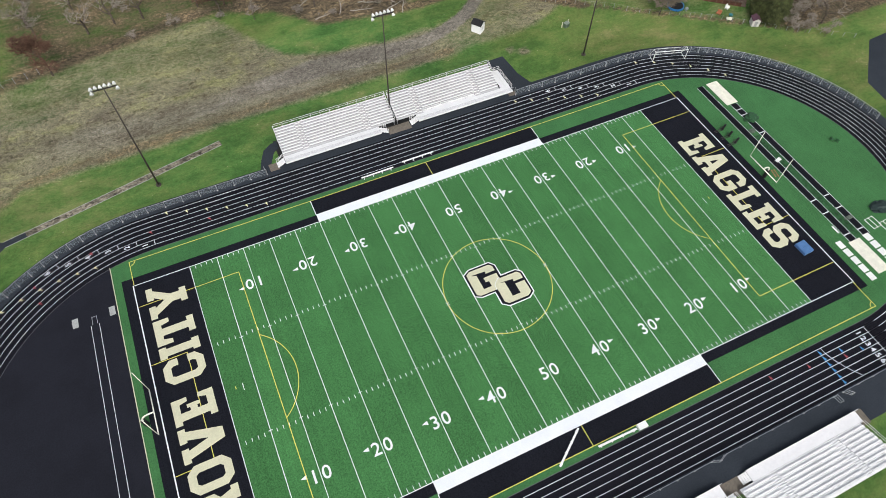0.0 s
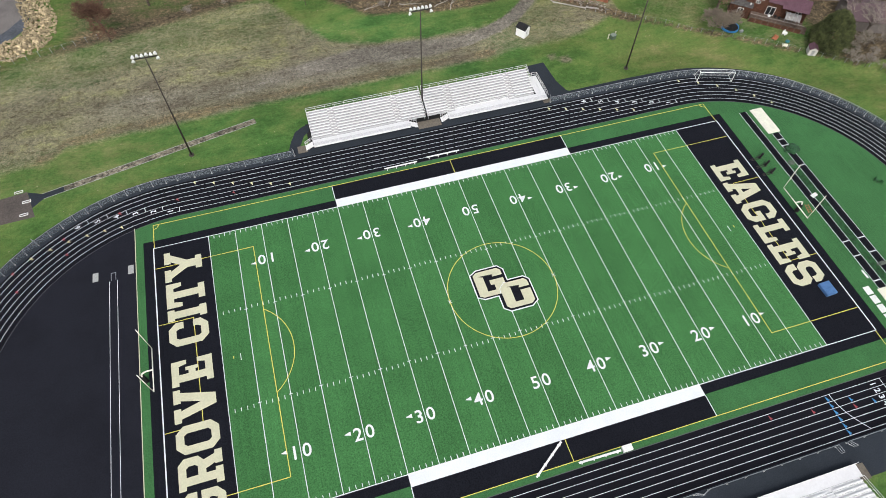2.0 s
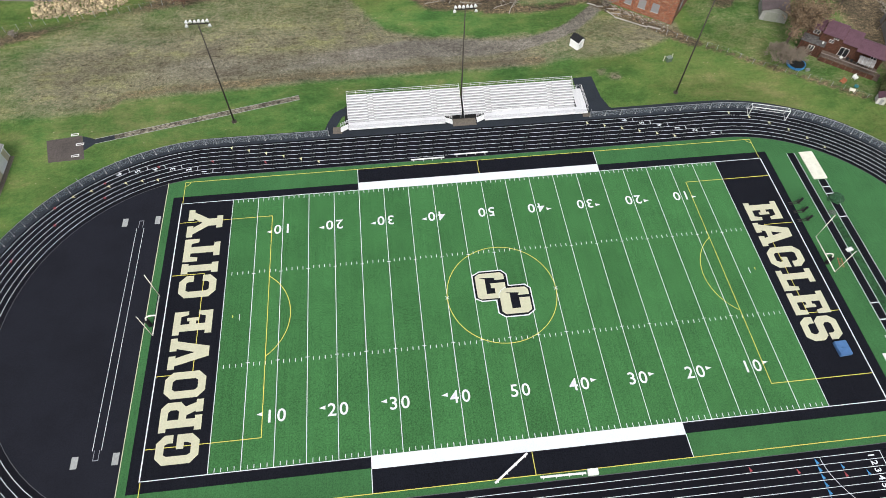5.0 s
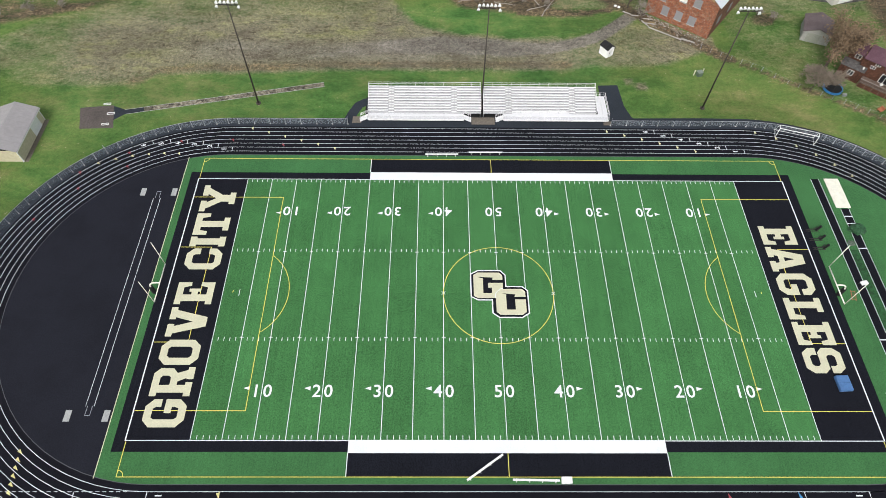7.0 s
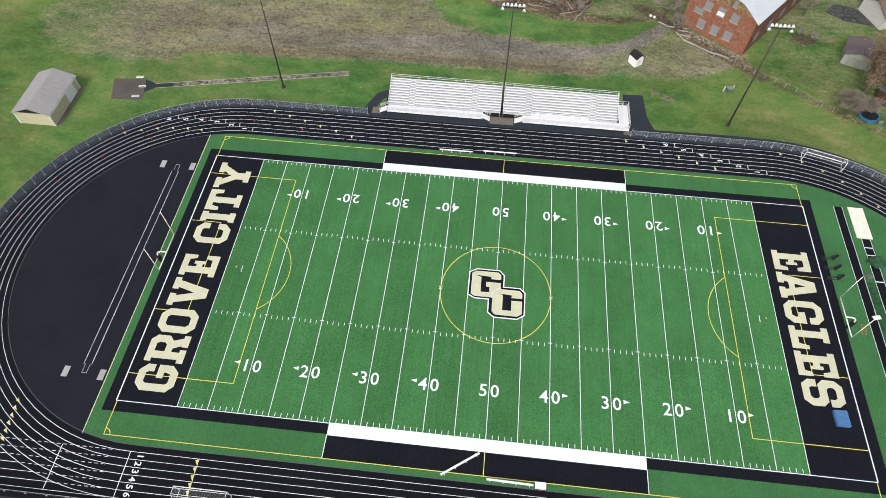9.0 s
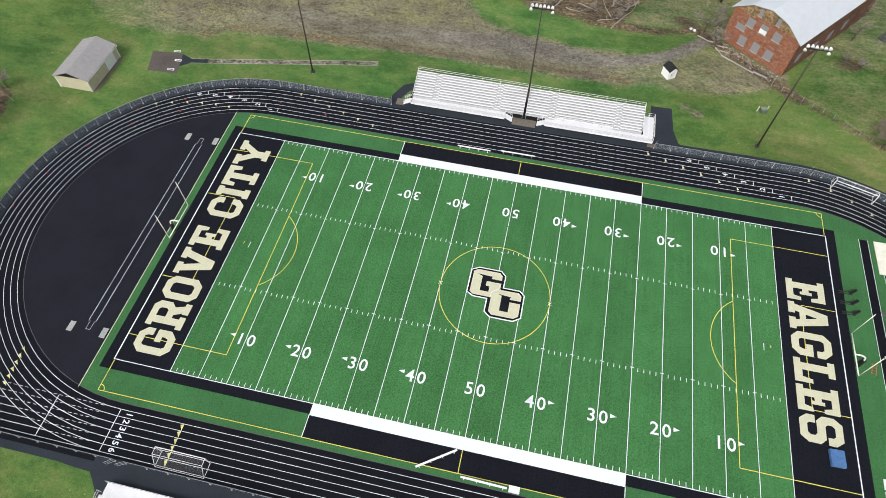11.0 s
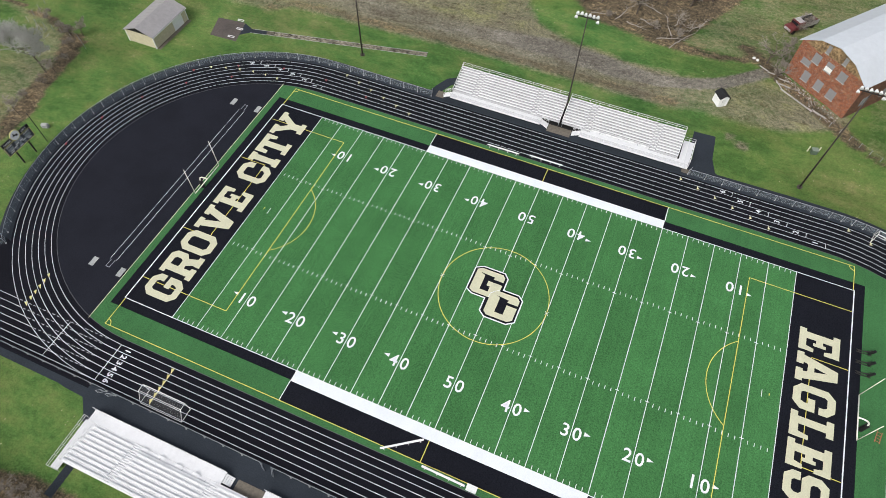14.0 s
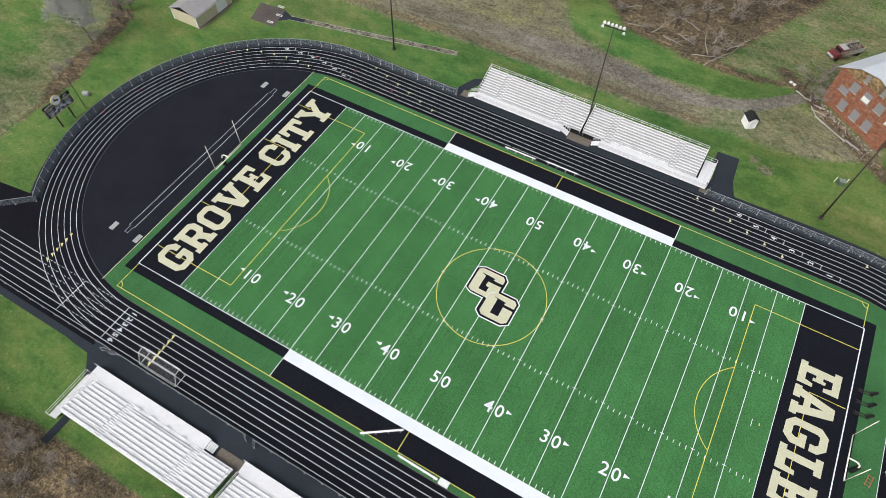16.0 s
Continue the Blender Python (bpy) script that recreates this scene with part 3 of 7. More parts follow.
# block letters of the end zones: outlines in a unit square, holes after the first outline
RIM = [(0.25, 1), (0, 0.82), (0, 0.18), (0.25, 0), (0.75, 0)]
HOOK = [(0.72, 0.28), (0.66, 0.19), (0.34, 0.19), (0.28, 0.26), (0.28, 0.74), (0.34, 0.81), (0.66, 0.81), (0.72, 0.74), (0.72, 0.62), (1, 0.62), (1, 0.82), (0.75, 1)]
GLYPH = {
    "G": [RIM + [(1, 0.18), (1, 0.53), (0.5, 0.53), (0.5, 0.36), (0.72, 0.36)] + HOOK],
    "C": [RIM + [(1, 0.18), (1, 0.38), (0.72, 0.38)] + HOOK],
    "O": [[(0.25, 0), (0.75, 0), (1, 0.18), (1, 0.82), (0.75, 1), (0.25, 1), (0, 0.82), (0, 0.18)],
          [(0.36, 0.19), (0.64, 0.19), (0.72, 0.26), (0.72, 0.74), (0.64, 0.81), (0.36, 0.81), (0.28, 0.74), (0.28, 0.26)]],
    "I": [[(0, 0), (1, 0), (1, 0.18), (0.82, 0.18), (0.82, 0.82), (1, 0.82), (1, 1), (0, 1), (0, 0.82), (0.18, 0.82), (0.18, 0.18), (0, 0.18)]],
    "T": [[(0, 1), (1, 1), (1, 0.6), (0.84, 0.6), (0.78, 0.81), (0.64, 0.81), (0.64, 0.17), (0.8, 0.17), (0.8, 0), (0.2, 0), (0.2, 0.17), (0.36, 0.17),
           (0.36, 0.81), (0.22, 0.81), (0.16, 0.6), (0, 0.6)]],
    "E": [[(0, 0), (1, 0), (1, 0.37), (0.84, 0.37), (0.77, 0.18), (0.44, 0.18), (0.44, 0.42), (0.57, 0.42), (0.57, 0.35), (0.71, 0.35), (0.71, 0.66), (0.57, 0.66),
           (0.57, 0.59), (0.44, 0.59), (0.44, 0.82), (0.77, 0.82), (0.84, 0.63), (1, 0.63), (1, 1), (0, 1), (0, 0.83), (0.14, 0.83), (0.14, 0.17), (0, 0.17)]],
    "L": [[(0, 0), (1, 0), (1, 0.44), (0.83, 0.44), (0.76, 0.2), (0.48, 0.2), (0.48, 0.83), (0.66, 0.83), (0.66, 1), (0, 1), (0, 0.83), (0.18, 0.83), (0.18, 0.17), (0, 0.17)]],
    "V": [[(0.34, 0), (0.66, 0), (0.9, 0.83), (1, 0.83), (1, 1), (0.58, 1), (0.58, 0.83), (0.65, 0.83), (0.5, 0.36), (0.35, 0.83), (0.42, 0.83), (0.42, 1), (0, 1), (0, 0.83), (0.1, 0.83)]],
    "Y": [[(0.28, 0), (0.72, 0), (0.72, 0.17), (0.63, 0.17), (0.63, 0.4), (0.9, 0.83), (1, 0.83), (1, 1), (0.6, 1), (0.6, 0.83), (0.66, 0.83), (0.5, 0.58), (0.34, 0.83), (0.4, 0.83),
           (0.4, 1), (0, 1), (0, 0.83), (0.1, 0.83), (0.37, 0.4), (0.37, 0.17), (0.28, 0.17)]],
    "A": [[(0, 0), (0.42, 0), (0.42, 0.17), (0.34, 0.17), (0.37, 0.28), (0.63, 0.28), (0.66, 0.17), (0.58, 0.17), (0.58, 0), (1, 0), (1, 0.17), (0.92, 0.17), (0.68, 1), (0.32, 1), (0.08, 0.17), (0, 0.17)],
          [(0.42, 0.44), (0.58, 0.44), (0.5, 0.74)]],
    "R": [[(0, 0), (0.48, 0), (0.48, 0.17), (0.38, 0.17), (0.38, 0.38), (0.5, 0.38), (0.62, 0.17), (0.58, 0.17), (0.58, 0), (1, 0), (1, 0.17), (0.9, 0.17), (0.79, 0.42), (0.96, 0.54), (0.96, 0.86),
           (0.78, 1), (0, 1), (0, 0.83), (0.12, 0.83), (0.12, 0.17), (0, 0.17)],
          [(0.38, 0.56), (0.64, 0.56), (0.7, 0.62), (0.7, 0.76), (0.64, 0.82), (0.38, 0.82)]],
    "S": [[(0, 0.37), (0, 0.18), (0.2, 0), (0.8, 0), (1, 0.18), (1, 0.46), (0.82, 0.6), (0.36, 0.6), (0.28, 0.66), (0.28, 0.76), (0.36, 0.82), (0.66, 0.82), (0.72, 0.76), (0.72, 0.64), (1, 0.64),
           (1, 0.82), (0.8, 1), (0.2, 1), (0, 0.82), (0, 0.54), (0.18, 0.4), (0.64, 0.4), (0.72, 0.34), (0.72, 0.24), (0.64, 0.18), (0.34, 0.18), (0.28, 0.24), (0.28, 0.37)]],
}


def glyph(ch, m, parent, material, name="letter", grow=0.0):
    """A flat block letter: m carries the unit square to its place."""
    bm = bmesh.new()
    for loop in GLYPH[ch]:
        vs = [bm.verts.new((u, v, 0)) for u, v in loop]
        for i in range(len(vs)):
            bm.edges.new((vs[i], vs[(i + 1) % len(vs)]))
    bmesh.ops.triangle_fill(bm, use_beauty=True, use_dissolve=False, edges=bm.edges[:])
    bmesh.ops.transform(bm, matrix=m, verts=bm.verts[:])
    for f in bm.faces:
        f.normal_update()
        if f.normal.z < 0:
            f.normal_flip()
    return part(name, bm, material, parent)


def letter_frame(x, y, z, along_u, along_v):
    """The matrix that takes (0, 0) to (x, y), u to along_u and v to along_v."""
    return Matrix(((along_u[0], along_v[0], 0, x), (along_u[1], along_v[1], 0, y), (0, 0, 1, z), (0, 0, 0, 1)))


ZL = 0.070
for ch, y0, y1 in (("G", -22.55, -18.3), ("R", -17.85, -13.2), ("O", -12.85, -8.6), ("V", -8.05, -2.8), ("E", -2.25, 1.9), ("C", 4.45, 8.7), ("I", 9.15, 11.2), ("T", 11.6, 16.3), ("Y", 16.75, 22.8)):
    glyph(ch, letter_frame(-47.25, y0, ZL, (0, y1 - y0), (-6.1, 0)), field, CREAM_PAINT)
for ch, y0, y1 in (("E", 14.0, 10.0), ("A", 9.5, 4.45), ("G", 4.05, -0.15), ("L", -0.7, -4.7), ("E", -5.15, -9.25), ("S", -9.75, -14.0)):
    glyph(ch, letter_frame(47.3, y0, ZL, (0, y1 - y0), (6.1, 0)), field, CREAM_PAINT)


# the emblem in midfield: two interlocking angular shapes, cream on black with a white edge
GLYPH["ring"] = [[(0, 0.90), (0.14, 1), (0.88, 1), (0.98, 0.89), (0.98, 0.71), (0.63, 0.71), (0.66, 0.80), (0.13, 0.83), (0.32, 0.76), (0.32, 0.19), (0.61, 0.19), (0.61, 0.40), (0.49, 0.40), (0.49, 0.59), (0.98, 0.59),
                  (0.98, 0.38), (0.82, 0.27), (0.74, 0.17), (0.74, 0), (0.13, 0), (0, 0.08)]]
GLYPH["hook"] = [[(0.18, 1), (0.88, 1), (0.98, 0.89), (0.98, 0.69), (0.61, 0.69), (0.65, 0.79), (0.19, 0.83), (0.34, 0.78), (0.34, 0.20), (0.63, 0.20), (0.63, 0.59), (0.98, 0.59), (0.98, 0.11), (0.83, 0), (0.12, 0), (0, 0.11), (0, 0.81)]]


def emblem_outline(d):
    """The shared black ground of both shapes, grown by d."""
    return [(-4.45 - d, 3.65 + d * 0.5), (-3.25 - d * 0.4, 4.31 + d), (0.45 + d * 0.4, 4.31 + d), (1.2 + d, 3.5 + d * 0.4), (1.2 + d, 1.18 + d), (4.0 + d * 0.4, 1.18 + d), (4.78 + d, 0.47 + d * 0.4), (4.78 + d, -3.65 - d * 0.4),
            (3.65 + d * 0.4, -4.4 - d), (0.0 - d * 0.4, -4.4 - d), (-0.98 - d, -3.65 - d * 0.4), (-0.98 - d, -1.17 - d), (-3.4 - d * 0.4, -1.17 - d), (-4.45 - d, -0.6 - d * 0.4)]


part("emblem_edge", sheet(emblem_outline(0.2), 0.066), WHITE_PAINT, field)
part("emblem_ground", sheet(emblem_outline(0.0), 0.076), BLACK_TURF, field)
glyph("ring", letter_frame(-4.1, -0.92, 0.084, (5.0, 0), (0, 4.93)), field, CREAM_PAINT, "emblem_shape")
part("emblem_edge", strips(0.090, 0.10, [(-0.60, -0.95), (-0.52, -0.05), (0.0, 0.52), (0.55, 0.92), (0.86, 0.92)]), WHITE_PAINT, field)
glyph("hook", letter_frame(-0.46, -4.04, 0.096, (5.02, 0), (0, 4.86)), field, CREAM_PAINT, "emblem_shape")

# ---------------------------------------------------------------- more materials
ALU = plain("white_aluminium", (0.80, 0.80, 0.80), 0.5, 0.0, 0.06, 2.0, 0.4, 0.4)
ALU_DECK = plain("dull_aluminium_deck", (0.70, 0.70, 0.71), 0.6, 0.0, 0.04, 2.0, 0.4, 0.3)
ALU_FOOT = plain("grey_aluminium_footboard", (0.42, 0.42, 0.43), 0.6, 0.0, 0.06, 2.0, 0.4, 0.3)
ALU_FAR = plain("pale_aluminium_footboard", (0.50, 0.50, 0.51), 0.6, 0.0, 0.06, 2.0, 0.4, 0.3)
ALU_DIM = plain("grey_aluminium_riser", (0.34, 0.33, 0.34), 0.6, 0.2, 0.15, 2.0, 0.4, 0.4)
GALV = plain("galvanised_steel", (0.36, 0.38, 0.40), 0.45, 0.5, 0.12)
STEEL_DARK = plain("dark_steel", (0.035, 0.032, 0.030), 0.6, 0.2)
RUST_POLE = plain("weathered_brown_pole", (0.060, 0.050, 0.043), 0.75, 0.1, 0.2)
WHITE_GLOSS = plain("white_powder_coat", (0.78, 0.78, 0.77), 0.35, 0.0, 0.05)
POST_CREAM = plain("cream_goal_post_paint", (0.80, 0.77, 0.68), 0.4, 0.0, 0.05)
CONCRETE = plain("tan_concrete", (0.15, 0.13, 0.105), 0.9, 0.0, 0.15, 3.0)
GREY_SLAB = plain("pale_concrete_slab", (0.36, 0.37, 0.36), 0.9, 0.0, 0.12, 3.0)
# black padding and tyres, and the shade painted below the far bleachers
SHADE_BLACK = plain("black_padding_and_shade", (0.012, 0.012, 0.012), 0.7)
BLUE_VINYL = plain("blue_vinyl", (0.075, 0.17, 0.36), 0.45, 0.0, 0.12, 1.5, 0.6)
CREAM_VINYL = plain("cream_vinyl_cover", (0.74, 0.72, 0.61), 0.6, 0.0, 0.08, 1.0, 0.4)
WHITE_VINYL = plain("white_vinyl", (0.75, 0.76, 0.74), 0.5, 0.0, 0.06)
GREEN_TARP = plain("dark_green_tarpaulin", (0.025, 0.085, 0.035), 0.6, 0.0, 0.35, 2.0)
ORANGE_RED = plain("faded_orange_plastic", (0.38, 0.15, 0.08), 0.6)
TAN_METAL = plain("tan_metal_siding", (0.52, 0.475, 0.335), 0.6, 0.0, 0.08, 2.0, 0.3)
GREY_ROOF = plain("weathered_grey_metal_roof", (0.33, 0.315, 0.312), 0.5, 0.1, 0.05, 1.2, 0.25)
WHITE_ROOF = plain("pale_metal_barn_roof", (0.57, 0.60, 0.63), 0.45, 0.1, 0.03, 0.8, 0.12)
PURPLE_ROOF = plain("dull_maroon_metal_roof", (0.105, 0.052, 0.070), 0.5, 0.1, 0.12, 1.5, 0.3)
DARK_SHINGLE = plain("dark_shingles", (0.055, 0.050, 0.048), 0.9, 0.0, 0.3, 4.0)
BROWN_LOG = plain("red_brown_log_siding", (0.088, 0.038, 0.023), 0.8, 0.0, 0.3, 2.5)
DECK_WOOD = plain("grey_brown_deck_boards", (0.13, 0.095, 0.075), 0.85, 0.0, 0.3, 2.5)
BOARD_GREY = plain("grey_window_board", (0.235, 0.235, 0.24), 0.8, 0.0, 0.06)
SIDING_WHITE = plain("off_white_siding", (0.55, 0.54, 0.50), 0.7, 0.0, 0.1)
BARK = plain("grey_brown_bark", (0.105, 0.085, 0.068), 0.95, 0.0, 0.35, 3.0)
TWIG = plain("pale_bare_twigs", (0.265, 0.232, 0.196), 0.95, 0.0, 0.3, 2.0)
RED_TWIG = plain("reddish_bare_twigs", (0.125, 0.068, 0.045), 0.95, 0.0, 0.3, 2.0)
DEAD_LEAF = plain("withered_brown_leaves", (0.225, 0.160, 0.100), 0.9, 0.0, 0.4, 3.0)
CEDAR = plain("dull_evergreen_foliage", (0.092, 0.108, 0.040), 0.9, 0.0, 0.45, 1.2)
ROCK = plain("tan_quarry_stone", (0.43, 0.35, 0.215), 0.9, 0.0, 0.35, 0.9, 0.3, island=0.4)
GLASS_DARK = plain("dark_window_glass", (0.02, 0.022, 0.025), 0.08, 0.0, 0.1, spec=0.6)
DIRT_STRIP = plain("brown_gravel_runway", (0.205, 0.180, 0.140), 0.95, 0.0, 0.72, 1.6, 0.5)


def brick_material():
    m, nt, b, co = blank("old_red_brick", 0.9, 0.0, 0.2)
    br = nt.nodes.new("ShaderNodeTexBrick")
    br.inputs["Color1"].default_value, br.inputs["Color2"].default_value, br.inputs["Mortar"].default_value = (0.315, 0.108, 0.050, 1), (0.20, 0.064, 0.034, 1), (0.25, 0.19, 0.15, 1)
    br.inputs["Scale"].default_value, br.inputs["Mortar Size"].default_value = 1.0, 0.012
    br.inputs["Brick Width"].default_value, br.inputs["Row Height"].default_value = 0.42, 0.14
    nt.links.new(co, br.inputs["Vector"])
    wear = ramp(nt, noise_node(nt, co, 0.5, 6, 0.8), [(0.53, (0, 0, 0)), (0.62, (0.8, 0.8, 0.8))])
    flat = nt.nodes.new("ShaderNodeMapping")  # spalled bricks are wider than high
    flat.inputs["Scale"].default_value = (1.0, 2.4, 1.0)
    nt.links.new(co, flat.inputs["Vector"])
    spots = ramp(nt, noise_node(nt, flat.outputs[0], 1.5, 4, 0.85), [(0.615, (0, 0, 0)), (0.65, (0.9, 0.9, 0.9))])
    c = mixed(nt, wear, br.outputs["Color"], (0.27, 0.16, 0.10))
    c = mixed(nt, spots, c, (0.42, 0.36, 0.30))
    c = mixed(nt, 1.0, c, ramp(nt, noise_node(nt, co, 1.3, 7, 0.9), [(0.40, (0.6,) * 3), (0.60, (1.35,) * 3)]), "MULTIPLY")
    nt.links.new(c, b.inputs["Base Color"])
    bump(nt, b, br.outputs["Fac"], 0.4, 0.02)
    return m


BRICK = brick_material()
TAN_BRICK = plain("tan_patch_brick", (0.30, 0.20, 0.105), 0.9, 0.0, 0.55, 1.8)


def mesh_material(name, color, cover_share, scale):
    """Wire netting, woven too fine to see wire by wire."""
    m, nt, b, co = blank(name, 0.5, 0.4)
    b.inputs["Base Color"].default_value = (*color, 1)
    b.inputs["Alpha"].default_value = cover_share
    return m


CHAIN_LINK = mesh_material("chain_link_netting", (0.27, 0.31, 0.34), 0.45, 8.0)
GOAL_NET = mesh_material("thin_goal_net", (0.45, 0.46, 0.46), 0.10, 8.0)


# ---------------------------------------------------------------- fences
def fence(name, label, pts, height, spacing, net=True):
    """Chain-link fence along a line: posts, a top rail, netting."""
    f = thing(name, label, "fence")
    run = []
    for a, b in zip(pts, pts[1:]):
        a, b = Vector(a), Vector(b)
        n = max(1, round((b - a).length / spacing))
        run += [a + (b - a) * k / n for k in range(n)]
    run.append(Vector(pts[-1]))
    post = finish(rods(((0, 0, 0), (0, 0, height + 0.05), 0.045)))
    post.materials.append(GALV)
    foot = finish(rods(((0, 0, 0), (0, 0, 0.10), 0.14, 8)))
    foot.materials.append(GREY_SLAB)
    for p in run:
        ob = part("post", post, GALV, f)
        ob.location = (*p, 0)
        if net:
            part("footing", foot, GREY_SLAB, ob)
    bm = bmesh.new()
    for a, b in zip(run, run[1:]):
        add_rod(bm, (*a, height), (*b, height), 0.035 if net else 0.008, 5)
    part("top_rail", bm, GALV, f)
    if net:
        bm = bmesh.new()
        vs = [(bm.verts.new((*p, 0.05)), bm.verts.new((*p, height))) for p in run]
        for (a, b), (c, d) in zip(vs, vs[1:]):
            bm.faces.new((a, c, d, b))
        part("netting", bm, CHAIN_LINK, f, "grey chain-link netting")
    return f


R_F = 38.85
left_bend = [(-28.2, R_F), (-50, R_F)] + arc(-BEND, 0, R_F, 93, 218, 36)
fence("chain_link_fence", "low galvanised chain-link fence round the bend of the track", left_bend + [(-86, -28.6), (-100, -36)], 1.5, 3.0)
right_bend = [(24.6, R_F), (50, R_F)] + arc(BEND, 0, R_F, 87, 4, 30)
fence("chain_link_fence", "low galvanised chain-link fence round the bend of the track", right_bend, 1.4, 3.0)
fence("chain_link_fence", "low galvanised chain-link fence between track and walkway", arc(BEND, 0, R_F, -4, -84, 26) + [(51, -38.4), (38.8, -38.4)], 1.1, 3.0)
for x0, x1 in ((-110, -47.1), (-45.4, -20.3), (-18.5, 14.0), (16.2, 36.9)):
    fence("chain_link_fence", "low galvanised chain-link fence between track and walkway", [(x0, -38.4), (x1, -38.4)], 1.1, 3.05)


def gate(x, y, turn, w=1.15):
    g = thing("fence_gate", "open galvanised chain-link gate in the track fence", "gate", pose(x, y, 0, 0, 0, turn), "fence gates")
    part("gate_frame", rods(((0, 0, 0.1), (w, 0, 0.1), 0.03), ((0, 0, 1.1), (w, 0, 1.1), 0.03), ((0, 0, 0), (0, 0, 1.15), 0.04), ((w, 0, 0.1), (w, 0, 1.1), 0.03), ((0, 0, 0.6), (w, 0, 0.6), 0.02)), GALV, g)
    bm = bmesh.new()
    bm.faces.new([bm.verts.new(c) for c in ((0, 0, 0.1), (w, 0, 0.1), (w, 0, 1.1), (0, 0, 1.1))])
    part("netting", bm, CHAIN_LINK, g)


for x, y, a in ((-47.1, -38.4, -142), (-45.4, -38.4, -150), (-20.3, -38.4, -35), (-18.5, -38.4, -50), (14.0, -38.4, -25), (16.2, -38.4, -160), (36.9, -38.4, -80), (38.8, -38.4, -50),
                (-28.2, R_F, 100), (24.6, R_F, 70), (-73.9, 30.8, 130), (89.0, 3.0, 80), (-81, -23.6, 150)):
    gate(x, y, a)

# ---------------------------------------------------------------- paths and paved places
pav = thing("pavement", "bluish sealed asphalt walkways beside the stands", "pavement", kind="structure")
part("walkway", sheet([(-128, -40.2), (-50.1, -40.2), (-48.1, -42.3), (-47.4, -43.4), (60, -43.4), (60, -R_EDGE + 1.4), (-128, -R_EDGE + 1.4)], 0.009), WALK_ASPHALT, pav)
part("path", strips(0.009, 1.3, [(-44.5, -48.6), (-44.6, -53.4)]), WALK_ASPHALT, pav)
part("path", sheet([(-29.5, 39.2), (-27.0, 39.2), (-26.8, 41.0), (-25.6, 43.6), (-24.4, 44.6), (-24.4, 46.3), (-25.5, 46.2), (-27.2, 45.0), (-28.4, 42.5)], 0.010), WALK_ASPHALT, pav)
part("path", sheet([(22.0, 39.2), (31.0, 39.9), (29.3, 41.3), (28.3, 44.5), (27.9, 50.8), (23.7, 50.6), (23.7, 47.0), (24.6, 46.8), (24.7, 43.0)], 0.010), WALK_ASPHALT, pav)
part("apron_widening", sheet([(27.0, 40.3), (43, 40.3)] + arc(BEND, 0, 40.3, 90, 45, 12) + arc(BEND, 0, 41.0, 50, 90, 12) + [(43, 41.1), (27.2, 40.9)], 0.0145), WALK_ASPHALT, pav)
# black sheet that paints the deep shade under the far bleachers onto the ground
part("stand_shade_sheet", rect(-25.0, 24.0, 39.0, 46.6, 0.008), SHADE_BLACK, pav)
part("parking_area", sheet([(92.5, -12), (95.4, 11.5), (106.7, 22), (160, 26), (160, -60), (92, -60)], 0.009), WALK_ASPHALT, pav)
part("parking_area", sheet([(-120, 92), (-92, 88.5), (-82, 91.5), (-79, 98), (-79, 125), (-120, 125)], 0.009), plain("worn_parking_asphalt", (0.165, 0.150, 0.142), 0.9, vary=0.25, coarse=0.2), pav)
part("asphalt_patch", sheet([(-88.2, 91.4), (-86.9, 88.6), (-82.5, 90.2), (-79.2, 94.0), (-79.1, 98.5), (-80.6, 98.0), (-83.7, 93.9), (-86.4, 91.6)], 0.014), plain("bluish_gravel_patch", (0.085, 0.095, 0.112), 0.95, vary=0.3, fine=2.0), pav)
part("driveway", sheet([(72.7, 84.5), (76.9, 81.2), (80.0, 80.8), (86, 79.5), (92, 81), (110, 90), (112, 96), (92, 87), (84, 84.5), (79, 87.2), (75.8, 88)], 0.010), plain("patchy_driveway_asphalt", (0.062, 0.062, 0.062), 0.95, vary=0.45, fine=1.2, coarse=0.3), pav)

pad = thing("throwing_pad", "grey-brown asphalt throwing pad with white-edged frames", "throwing pad", kind="structure")
part("pad_surface", sheet([(-83, 43), (-76.4, 43.8), (-74.7, 37.4), (-81.3, 37.1)], 0.011), OLD_ASPHALT, pad)
part("pad_neck", sheet([(-76.3, 43.6), (-73.6, 42.5), (-73.4, 41.3), (-75.3, 39.6)], 0.014), WALK_ASPHALT, pad)
part("runway", strips(0.012, 1.25, [(-73.6, 41.9), (-69, 42.9)]), WALK_ASPHALT, pad)
part("runway", strips(0.013, 1.25, [(-70.0, 42.68), (-34.2, 50.4)]), DIRT_STRIP, pad)
bm = bmesh.new()
for s in (-0.66, 0.66):
    p, q = Vector((-73.6, 41.9)), Vector((-34.2, 50.4))
    n = Vector((-(q - p).y, (q - p).x)).normalized() * s
    add_strip(bm, [tuple(p + n), tuple(q + n)], 0.10, 0.02)
part("runway_edge", bm, GREY_SLAB, pad)
for x, y in ((-77.8, 44.1), (-76.3, 41.4), (-76.6, 38.4)):
    b = thing("low_frame", "low white painted frame on the throwing pad", "frame", pose(x, y, 0.015, 0, 0, 5) @ Matrix.Scale(0.8, 4), "frames of the throwing pad")
    for j, r in enumerate(((-0.9, 0.9, -0.33, -0.22, 0, 0.12), (-0.9, 0.9, 0.22, 0.33, 0, 0.12), (-0.9, -0.79, -0.219, 0.219, 0, 0.12), (0.79, 0.9, -0.219, 0.219, 0, 0.12))):
        part("rail", boxes(r), WHITE_GLOSS, b)


